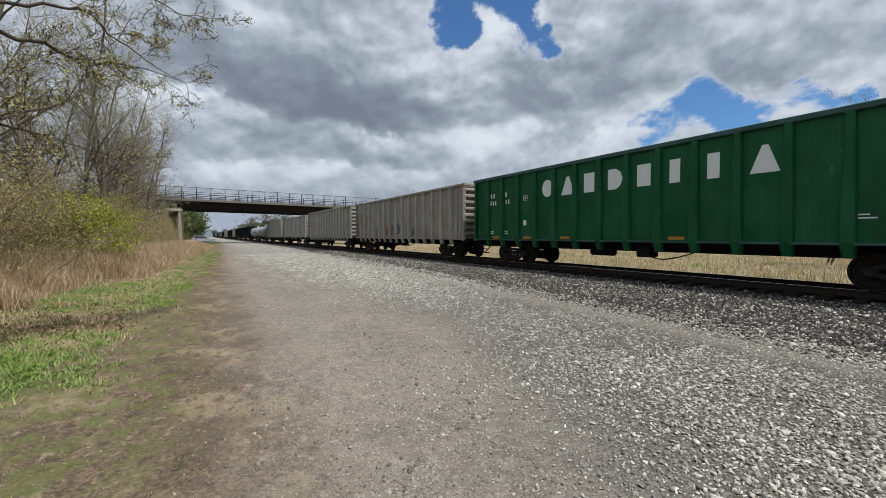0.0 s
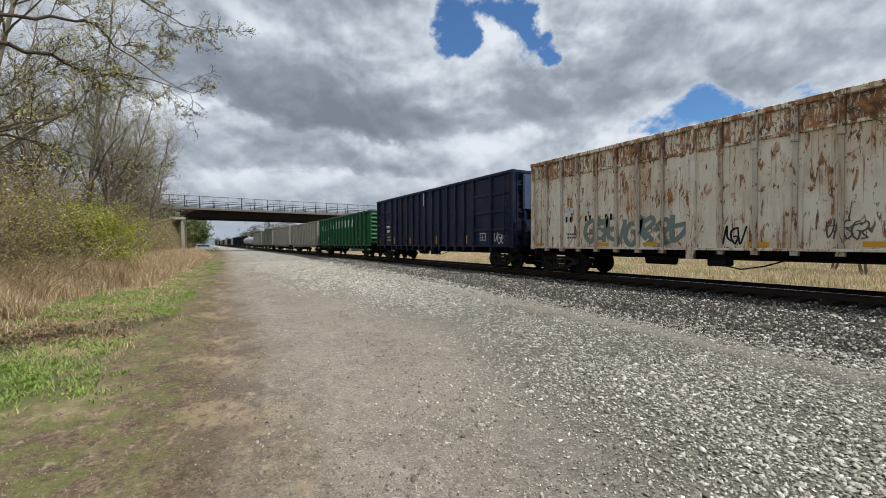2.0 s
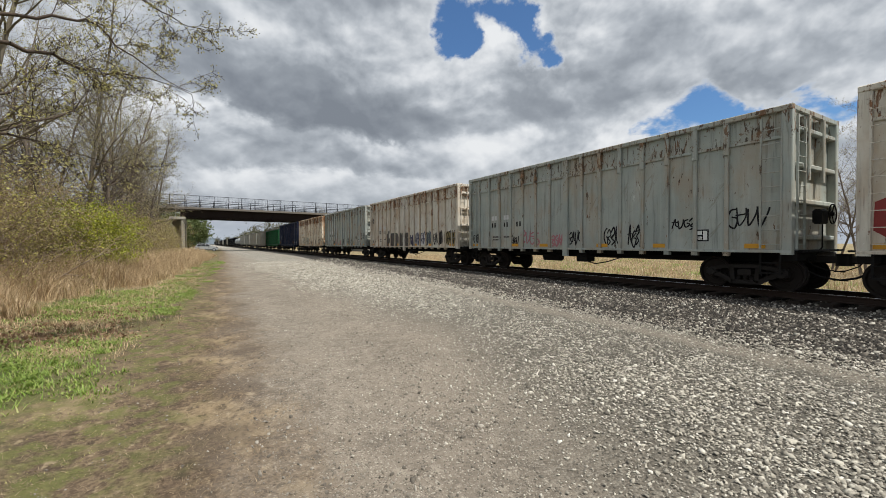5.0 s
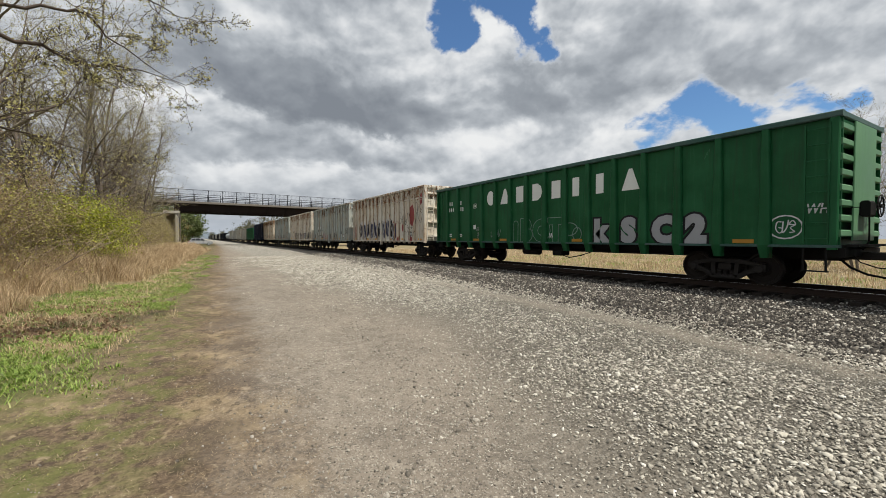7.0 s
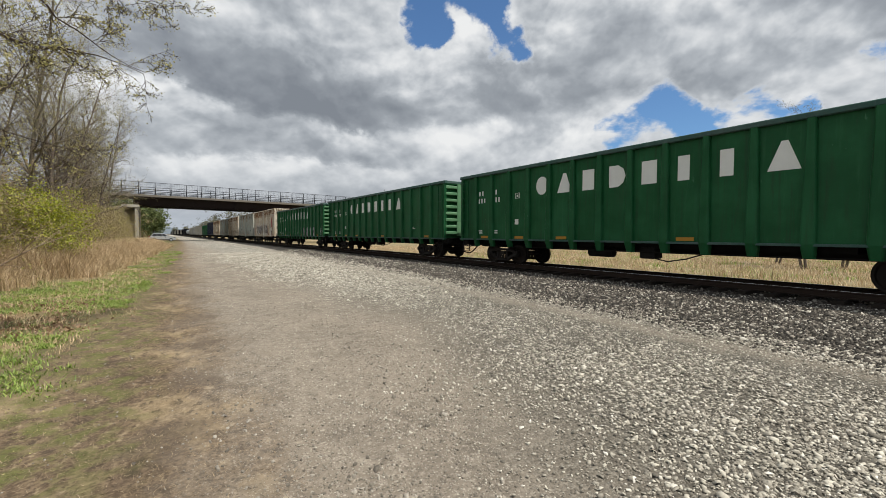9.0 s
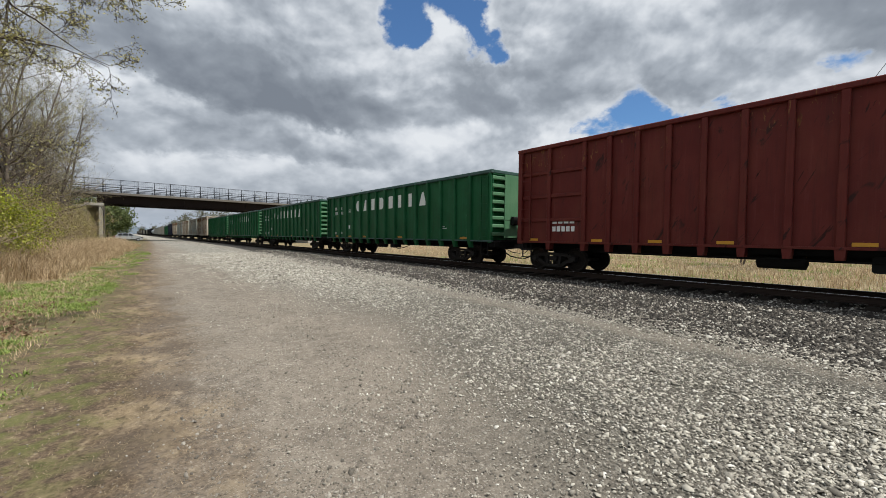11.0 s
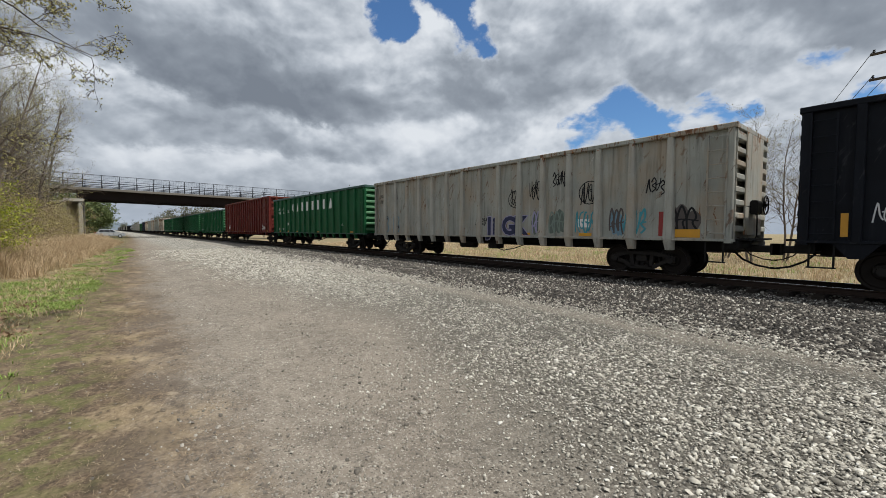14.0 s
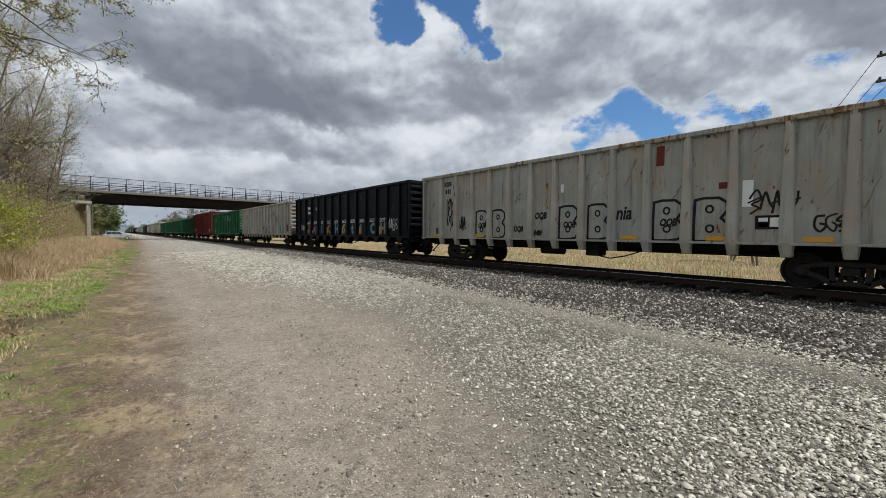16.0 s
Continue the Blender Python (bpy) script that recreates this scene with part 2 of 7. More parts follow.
    rgh = n.step(patch, 0.3, 0.7, rough - 0.08, rough + 0.14)
    if spots is not None:
        rgh = n.math("ADD", rgh, n.math("MULTIPLY", spots, 0.25))
    shade(n, surf, col, rgh, 0.0, n.bump(n.math("ADD", n.math("MULTIPLY", patch, 1.0), n.math("MULTIPLY", speck, 0.2)), 0.5, 0.02))
    surf.inputs["Specular IOR Level"].default_value = gloss
    return mat


def stone_mat(name, stops, scale=1.0, bump=0.004):
    """Loose stones: each island takes a tone of its own."""
    mat, n, surf = material(name)
    own = n.add("ShaderNodeNewGeometry").outputs["Random Per Island"]
    col = n.ramp(own, *stops)
    fine = n.noise(n.coords(), 60.0 * scale, 4)
    col = n.mix(n.step(fine, 0.3, 0.75, 0.0, 0.45), col, n.mix(1.0, col, (0.45, 0.43, 0.40), "MULTIPLY"))
    shade(n, surf, col, 0.9, 0.0, n.bump(fine, 0.5, bump))
    return mat


def leaf_mat(name, stops, rough=0.55, through_light=0.25):
    mat, n, surf = material(name)
    own = n.add("ShaderNodeNewGeometry").outputs["Random Per Island"]
    shade(n, surf, n.ramp(own, *stops), rough)
    if through_light:
        trans = n.add("ShaderNodeBsdfTranslucent", n.ramp(own, *stops))
        mixed = n.add("ShaderNodeMixShader", through_light, surf.outputs[0], trans.outputs[0])
        n.tree.links.new(mixed.outputs[0], n.tree.nodes["Material Output"].inputs[0])
    return mat


def ground_mat():
    """Dirt track, loose gravel, ballast, grass verge and far field, laid by place."""
    mat, n, surf = material("ground_soil")
    at = n.coords()
    xyz = n.add("ShaderNodeSeparateXYZ", at)
    x, y = xyz.outputs[0], xyz.outputs[1]
    wob = n.math("SUBTRACT", n.noise(at, 0.55, 5, 0.6), 0.5)
    wob2 = n.math("SUBTRACT", n.noise(at, 2.5, 5, 0.65), 0.5)
    xw = n.math("ADD", n.math("ADD", x, n.math("MULTIPLY", wob, 2.2)), n.math("MULTIPLY", wob2, 0.9))
    mid, fine, grit = n.noise(at, 3.5, 6, 0.65), n.noise(at, 28.0, 6, 0.7), n.noise(at, 130.0, 3, 0.7)
    flakes = n.voronoi(at, 34.0)
    tone = n.add("ShaderNodeTexVoronoi", Vector=at, Scale=34.0).outputs["Color"]
    tone = n.add("ShaderNodeSeparateXYZ", tone).outputs[0]
    dirt = n.mix(n.step(mid, 0.32, 0.68), (0.155, 0.132, 0.107), (0.232, 0.20, 0.162))
    broad = n.noise(n.mapping(at, (1.0, 0.5, 1.0), (1, 3, 0)), 0.9, 5, 0.6)
    dirt = n.mix(n.step(broad, 0.40, 0.62, 0.0, 0.55), dirt, (0.268, 0.231, 0.186))
    dirt = n.mix(n.step(fine, 0.50, 0.72, 0.0, 0.6), dirt, (0.35, 0.312, 0.258))
    dirt = n.mix(n.step(fine, 0.40, 0.25, 0.0, 0.6), dirt, (0.13, 0.115, 0.096))
    clod = n.noise(n.mapping(at, (1.0, 0.7, 1.0), (2, 6, 0)), 9.0, 7, 0.72)
    dirt = n.mix(n.step(clod, 0.54, 0.63, 0.0, 0.55), dirt, (0.115, 0.100, 0.082))
    dirt = n.mix(n.step(clod, 0.44, 0.36, 0.0, 0.6), dirt, (0.34, 0.304, 0.250))
    dirt = n.mix(n.step(grit, 0.56, 0.68, 0.0, 0.5), dirt, (0.12, 0.108, 0.092))
    for size, low, high in ((95.0, 0.16, 0.86), (48.0, 0.08, 0.93)):
        chip = n.add("ShaderNodeTexVoronoi", Vector=at, Scale=size)
        mark = n.add("ShaderNodeSeparateXYZ", chip.outputs["Color"]).outputs[0]
        inside = n.step(chip.outputs["Distance"], 0.55, 0.40)
        dirt = n.mix(n.math("MULTIPLY", inside, n.step(mark, high, high + 0.04, 0.0, 0.8)), dirt, (0.42, 0.385, 0.325))
        dirt = n.mix(n.math("MULTIPLY", inside, n.step(mark, low, low - 0.04, 0.0, 0.8)), dirt, (0.075, 0.066, 0.055))
    damp = n.noise(n.mapping(at, (1.0, 0.45, 1.0), (4, 8, 0)), 0.8, 6, 0.65)
    dirt = n.mix(n.step(damp, 0.60, 0.74, 0.0, 0.45), dirt, (0.15, 0.122, 0.097))
    # ground under the loose gravel, darkened to paint the shadow gaps between stones
    gravel = n.ramp(tone, (0.0, (0.05, 0.045, 0.037)), (0.4, (0.15, 0.138, 0.115)), (0.8, (0.29, 0.27, 0.226)), (1.0, (0.42, 0.396, 0.343)))
    gravel = n.mix(n.step(flakes, 0.018, 0.03, 0.0, 0.55), gravel, (0.075, 0.07, 0.06))
    gravel = n.mix(n.step(fine, 0.35, 0.75, 0.0, 0.15), gravel, (0.20, 0.183, 0.15))
    heap = n.add("ShaderNodeTexVoronoi", Vector=at, Scale=13.0).outputs["Color"]
    heap = n.add("ShaderNodeSeparateXYZ", heap).outputs[1]
    coarse = n.ramp(heap, (0.0, (0.06, 0.056, 0.047)), (0.3, (0.19, 0.178, 0.15)), (0.65, (0.43, 0.405, 0.345)), (1.0, (0.66, 0.63, 0.56)))
    gravel = n.mix(n.step(y, 6.0, 16.0, 0.0, 0.8), gravel, coarse)
    ballast = n.ramp(tone, (0.0, (0.03, 0.028, 0.026)), (0.5, (0.085, 0.08, 0.075)), (0.85, (0.20, 0.19, 0.18)), (1.0, (0.45, 0.44, 0.42)))
    ballast = n.mix(n.step(flakes, 0.018, 0.032, 0.0, 0.8), ballast, (0.03, 0.027, 0.024))
    # dirty ballast of the track bed, the train's shade mixed into its dark brown
    shaded_bed = n.mix(n.step(mid, 0.3, 0.7), (0.028, 0.022, 0.018), (0.06, 0.045, 0.034))
    sward = n.mix(n.step(mid, 0.35, 0.65), (0.065, 0.085, 0.025), (0.13, 0.13, 0.05))
    straw = n.mix(fine, (0.17, 0.125, 0.07), (0.34, 0.26, 0.155))
    sward = n.mix(n.step(n.noise(at, 0.7, 5, 0.65), 0.44, 0.62), sward, straw)
    field = n.mix(n.step(n.noise(at, 0.12, 6, 0.65), 0.36, 0.66), (0.29, 0.23, 0.14), (0.21, 0.18, 0.09))
    field = n.mix(n.step(mid, 0.4, 0.7, 0.0, 0.6), field, (0.33, 0.265, 0.165))
    # bands across the way of the track
    lean = n.math("SUBTRACT", xw, n.math("MULTIPLY", y, 0.035))
    litter = n.mix(n.step(fine, 0.35, 0.68), (0.084, 0.060, 0.041), (0.205, 0.150, 0.098))
    turf = n.noise(n.mapping(at, (1.0, 0.6, 1.0), (6, 1, 0)), 1.5, 7, 0.68)
    litter = n.mix(n.step(turf, 0.50, 0.64, 0.0, 0.75), litter, n.mix(fine, (0.23, 0.172, 0.10), (0.42, 0.33, 0.21)))
    litter = n.mix(n.step(turf, 0.47, 0.34, 0.0, 0.7), litter, (0.062, 0.045, 0.034))
    litter = n.mix(n.step(clod, 0.53, 0.62, 0.0, 0.7), litter, (0.05, 0.038, 0.028))
    litter = n.mix(n.step(clod, 0.44, 0.35, 0.0, 0.65), litter, (0.36, 0.285, 0.185))
    litter = n.mix(n.math("MULTIPLY", n.step(mid, 0.42, 0.60, 0.0, 0.8), n.step(lean, 0.1, -1.0)), litter, n.mix(fine, (0.07, 0.085, 0.025), (0.16, 0.165, 0.055)))
    col = n.mix(n.step(lean, -2.2, -1.2), sward, litter)
    col = n.mix(n.step(lean, -0.3, 1.0), col, dirt)
    # damp brown patches where the dirt meets the verge
    for px_, py_, wide_ in ((0.5, 7.0, 0.42), (0.3, 5.3, 0.36), (0.05, 3.9, 0.40), (0.62, 9.2, 0.40), (0.7, 12.5, 0.5)):
        gap_ = n.vmath("DISTANCE", n.vmath("ADD", at, n.add("ShaderNodeCombineXYZ", n.math("MULTIPLY", wob2, 0.9), n.math("MULTIPLY", wob, 1.2), 0.0).outputs[0]), (px_, py_, 0.0))
        col = n.mix(n.step(gap_, wide_, wide_ * 0.45, 0.0, 0.6), col, n.mix(fine, (0.075, 0.058, 0.043), (0.14, 0.11, 0.083)))
    near_y = n.math("MINIMUM", n.math("MAXIMUM", y, 0.0), 6.0)
    lean2 = n.math("SUBTRACT", n.math("ADD", x, n.math("MULTIPLY", wob2, 1.1)), n.math("ADD", 1.7, n.math("MULTIPLY", near_y, 0.42)))
    loose = n.step(lean2, -1.4, 1.3)
    col = n.mix(loose, col, gravel)
    strip = n.math("ADD", 7.0, n.math("MULTIPLY", n.math("MINIMUM", y, 60.0), 0.042))
    tread = n.step(n.math("ABSOLUTE", n.math("SUBTRACT", n.math("ADD", x, n.math("MULTIPLY", wob2, 1.0)), strip)), 0.05, 0.6, 0.6, 0.0)
    col = n.mix(tread, col, n.mix(0.5, dirt, (0.36, 0.322, 0.262)))
    edge = n.math("SUBTRACT", n.math("ADD", x, n.math("MULTIPLY", wob2, 0.9)), n.math("MULTIPLY", n.math("MINIMUM", y, 60.0), 0.047))
    col = n.mix(n.step(edge, 7.5, 8.2), col, ballast)
    col = n.mix(n.step(x, 12.6, 13.3), col, shaded_bed)
    col = n.mix(n.step(xw, 16.6, 18.5), col, field)
    height = n.math("ADD", n.math("MULTIPLY", n.math("MULTIPLY", flakes, loose), -6.0), n.math("ADD", n.math("MULTIPLY", fine, 1.3), n.math("MULTIPLY", grit, 0.5)))
    shade(n, surf, col, 0.95, 0.0, n.bump(height, 0.6, 0.014))
    surf.inputs["Specular IOR Level"].default_value = 0.2
    return mat


GREEN = car_paint("green_car_paint", (0.0045, 0.074, 0.023), (0.016, 0.112, 0.043), 0.0, 0.62, 0.5)
GREEN_RIM = car_paint("worn_lit_green_rim_paint", (0.03, 0.085, 0.07), (0.075, 0.12, 0.11), 0.0, 0.5, 0.5)
# paler green than the sides, for the ribs and plates of the ends
GREEN_END = car_paint("pale_green_end_paint", (0.085, 0.21, 0.11), (0.13, 0.27, 0.15), 0.0, 0.35, 0.5)
NAVY = car_paint("navy_car_paint", (0.005, 0.013, 0.044), (0.011, 0.021, 0.052), 0.10, 0.8, 0.5, scuff=(0.040, 0.034, 0.034), scuffs=0.5, rust_low=(0.03, 0.015, 0.01), rust_high=(0.09, 0.045, 0.025))
OXIDE = car_paint("oxide_red_paint", (0.110, 0.014, 0.011), (0.140, 0.026, 0.020), 0.05, 0.55, 0.55, dirt=(0.03, 0.02, 0.018), scuff=(0.028, 0.010, 0.009), scuffs=0.9)
BLACK = car_paint("black_car_paint", (0.0045, 0.0055, 0.009), (0.010, 0.012, 0.017), 0.0, 0.4, 0.5, scuff=(0.075, 0.075, 0.08), scuffs=0.34, gloss=0.12, dirt=(0.02, 0.018, 0.016))
GREY = car_paint("pale_grey_paint", (0.34, 0.38, 0.355), (0.43, 0.46, 0.425), 0.55, 0.8, 0.6, rust_low=(0.05, 0.035, 0.025), rust_high=(0.19, 0.10, 0.055), scuff=(0.20, 0.17, 0.12), scuffs=0.45)
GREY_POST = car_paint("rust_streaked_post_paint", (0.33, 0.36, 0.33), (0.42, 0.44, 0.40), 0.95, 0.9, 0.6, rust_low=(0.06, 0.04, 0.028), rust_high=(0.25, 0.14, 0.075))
RUST_END = car_paint("orange_rusted_end_paint", (0.38, 0.21, 0.11), (0.58, 0.43, 0.29), 1.6, 0.9, 0.65, rust_high=(0.42, 0.17, 0.05), scuff=(0.36, 0.15, 0.06), scuffs=0.8)
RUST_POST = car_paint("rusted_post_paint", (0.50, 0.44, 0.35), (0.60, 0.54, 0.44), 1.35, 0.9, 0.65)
RUSTY = car_paint("rusted_white_paint", (0.74, 0.66, 0.52), (0.82, 0.76, 0.63), 1.42, 0.6, 0.65, rust_high=(0.42, 0.18, 0.055), scuff=(0.38, 0.19, 0.08), scuffs=0.75)
RUSTED = car_paint("stained_white_paint", (0.62, 0.59, 0.51), (0.70, 0.67, 0.59), 0.80, 0.7, 0.65, scuff=(0.22, 0.13, 0.075), scuffs=0.5)
BONE = car_paint("worn_white_paint", (0.29, 0.297, 0.265), (0.375, 0.38, 0.342), 0.50, 0.9, 0.6, scuff=(0.15, 0.085, 0.055), scuffs=0.85)
# posts lighter than their walls: the highlights along them are put into the colour
BONE_POST = car_paint("highlit_post_paint", (0.34, 0.335, 0.295), (0.44, 0.43, 0.38), 0.50, 0.7, 0.6)
DULL = car_paint("dull_grey_paint", (0.25, 0.235, 0.20), (0.36, 0.345, 0.30), 0.34, 0.95, 0.65, scuff=(0.12, 0.075, 0.05), scuffs=0.6)
HOPPER = car_paint("hopper_grey_paint", (0.30, 0.30, 0.27), (0.36, 0.35, 0.31), 0.12, 0.4, 0.6)
TRUCK = plain("grimy_cast_steel", (0.024, 0.021, 0.019), 0.7, 0.0, 0.45, 5)
WHEEL = plain("wheel_steel", (0.018, 0.014, 0.012), 0.65, 0.0, 0.4, 6)
TREAD = plain("polished_rail_steel", (0.42, 0.42, 0.43), 0.28, 0.9, 0.15, 8)
RAIL = plain("rusty_rail_steel", (0.034, 0.023, 0.018), 0.85, 0.0, 0.35, 7)
UNDER = plain("underframe_black", (0.011, 0.0105, 0.010), 0.8, 0.0, 0.3, 4)
TIE = plain("creosoted_timber", (0.026, 0.021, 0.017), 0.9, 0.0, 0.4, 9, 0.006)
WHITE = plain("white_lettering_paint", (0.76, 0.77, 0.74), 0.6, 0.0, 0.10, 5)
CHALK = plain("chalk_white_paint", (0.60, 0.60, 0.60), 0.7, 0.0, 0.2, 9)
PALE = plain("faded_pale_spray_paint", (0.20, 0.28, 0.24), 0.6, 0.0, 0.3, 6)
OCHRE = plain("ochre_spray_paint", (0.30, 0.23, 0.10), 0.6, 0.0, 0.3, 5)
REFLECT = plain("yellow_reflector_sheeting", (0.62, 0.30, 0.02), 0.45, 0.0, 0.15, 7)
ORANGE = plain("orange_reflector_sheeting", (0.42, 0.20, 0.016), 0.45, 0.0, 0.2, 7)
INK = plain("black_spray_paint", (0.014, 0.014, 0.016), 0.55, 0.0, 0.3, 8)
SILVER = plain("silver_spray_paint", (0.34, 0.35, 0.37), 0.45, 0.1, 0.15, 5)
TEAL = plain("turquoise_spray_paint", (0.05, 0.28, 0.34), 0.5, 0.0, 0.3, 5)
LIME = plain("green_spray_paint", (0.05, 0.22, 0.04), 0.5, 0.0, 0.3, 5)
COBALT = plain("cobalt_spray_paint", (0.04, 0.05, 0.24), 0.5, 0.0, 0.3, 5)
MARKER = plain("dark_blue_spray_paint", (0.016, 0.02, 0.07), 0.5, 0.0, 0.3, 6)
SLATE = plain("grey_green_spray_paint", (0.13, 0.155, 0.135), 0.6, 0.0, 0.35, 5)
LILAC = plain("pale_lilac_spray_paint", (0.33, 0.31, 0.46), 0.55, 0.0, 0.2, 6)
MOSS = plain("dark_green_spray_paint", (0.025, 0.055, 0.03), 0.55, 0.0, 0.3, 6)
CRIMSON = plain("red_spray_paint", (0.26, 0.022, 0.02), 0.5, 0.0, 0.3, 6)
SEAFOAM = plain("sea_green_spray_paint", (0.17, 0.22, 0.19), 0.5, 0.0, 0.35, 6)
SKY = plain("pale_blue_spray_paint", (0.16, 0.26, 0.33), 0.6, 0.0, 0.25, 6)
TARP = plain("faded_blue_tarpaulin", (0.07, 0.10, 0.17), 0.6, 0.0, 0.35, 3)
PINK = plain("pink_spray_paint", (0.42, 0.18, 0.20), 0.6, 0.0, 0.3, 6)
SMOKE = plain("grey_brown_spray_paint", (0.10, 0.085, 0.08), 0.6, 0.0, 0.35, 5)
CONCRETE = plain("weathered_concrete", (0.36, 0.34, 0.30), 0.9, 0.0, 0.3, 0.8, 0.01)
# deck-edge concrete, its shadow put in as a darker tone than CONCRETE
FASCIA = plain("shade_toned_concrete", (0.17, 0.155, 0.135), 0.9, 0.0, 0.35, 0.8, 0.01)
GIRDER = plain("brown_girder_steel", (0.018, 0.011, 0.009), 0.7, 0.0, 0.35, 1.2)
FENCE = plain("dark_fence_steel", (0.03, 0.034, 0.042), 0.6, 0.2, 0.2, 6)
TANK = plain("grey_tank_paint", (0.36, 0.38, 0.40), 0.45, 0.0, 0.3, 0.8)
TWIG = plain("pale_brown_twigs", (0.29, 0.225, 0.165), 0.9, 0.0, 0.4, 6, 0.005)
BARK = plain("grey_brown_bark", (0.085, 0.066, 0.052), 0.95, 0.0, 0.45, 5, 0.02)
GREY_BARK = plain("grey_bark", (0.15, 0.122, 0.098), 0.95, 0.0, 0.4, 5, 0.02)
PALE_BARK = plain("pale_bark", (0.20, 0.175, 0.13), 0.95, 0.0, 0.4, 4, 0.02)
SOIL = ground_mat()
GRAVEL = stone_mat("grey_crushed_stone", ((0.0, (0.11, 0.10, 0.083)), (0.2, (0.25, 0.232, 0.195)), (0.6, (0.44, 0.412, 0.348)), (0.9, (0.60, 0.57, 0.49)), (1.0, (0.76, 0.735, 0.67))))
BALLAST = stone_mat("dark_ballast_stone", ((0.0, (0.020, 0.018, 0.015)), (0.48, (0.062, 0.054, 0.045)), (0.76, (0.15, 0.134, 0.112)), (0.90, (0.38, 0.352, 0.30)), (1.0, (0.66, 0.64, 0.57))))
LOOSE_STONE = stone_mat("dusty_grey_stones", ((0.0, (0.11, 0.098, 0.08)), (0.4, (0.19, 0.17, 0.14)), (0.8, (0.30, 0.272, 0.228)), (1.0, (0.44, 0.41, 0.355))))
EARTH_STONE = stone_mat("brown_grey_pebbles", ((0.0, (0.12, 0.105, 0.085)), (0.35, (0.20, 0.178, 0.148)), (0.75, (0.31, 0.285, 0.24)), (1.0, (0.42, 0.39, 0.335))))
STRAW = leaf_mat("dry_grass", ((0.0, (0.26, 0.178, 0.098)), (0.5, (0.50, 0.368, 0.215)), (1.0, (0.74, 0.59, 0.385))))
DEAD = leaf_mat("flattened_dead_grass", ((0.0, (0.13, 0.092, 0.058)), (0.6, (0.26, 0.195, 0.12)), (1.0, (0.42, 0.33, 0.215))))
BLADE = leaf_mat("green_grass", ((0.0, (0.11, 0.17, 0.028)), (0.5, (0.22, 0.34, 0.055)), (0.85, (0.34, 0.43, 0.10)), (1.0, (0.38, 0.34, 0.16))))
WEED = leaf_mat("broad_weed_leaves", ((0.0, (0.09, 0.13, 0.02)), (0.5, (0.19, 0.27, 0.045)), (1.0, (0.31, 0.37, 0.10))))
BUD = leaf_mat("olive_spring_leaves", ((0.0, (0.24, 0.21, 0.08)), (0.6, (0.36, 0.335, 0.11)), (1.0, (0.48, 0.44, 0.20))))
TWIGLEAF = leaf_mat("brown_green_scrub_leaves", ((0.0, (0.21, 0.135, 0.075)), (0.4, (0.27, 0.21, 0.095)), (0.7, (0.36, 0.33, 0.09)), (1.0, (0.44, 0.42, 0.12))))
FRESH = leaf_mat("yellow_green_leaves", ((0.0, (0.15, 0.19, 0.012)), (0.5, (0.30, 0.34, 0.018)), (1.0, (0.48, 0.50, 0.04))))
LITTER = leaf_mat("brown_dead_leaves", ((0.0, (0.12, 0.065, 0.035)), (0.5, (0.25, 0.15, 0.085)), (1.0, (0.42, 0.29, 0.18))))
HAZEWOOD = leaf_mat("far_wood_foliage", ((0.0, (0.075, 0.075, 0.055)), (0.6, (0.12, 0.115, 0.075)), (1.0, (0.16, 0.17, 0.09))), 0.8, 0.1)
FARGREEN = leaf_mat("far_green_foliage", ((0.0, (0.06, 0.085, 0.03)), (0.6, (0.10, 0.13, 0.04)), (1.0, (0.16, 0.19, 0.06))), 0.8, 0.15)


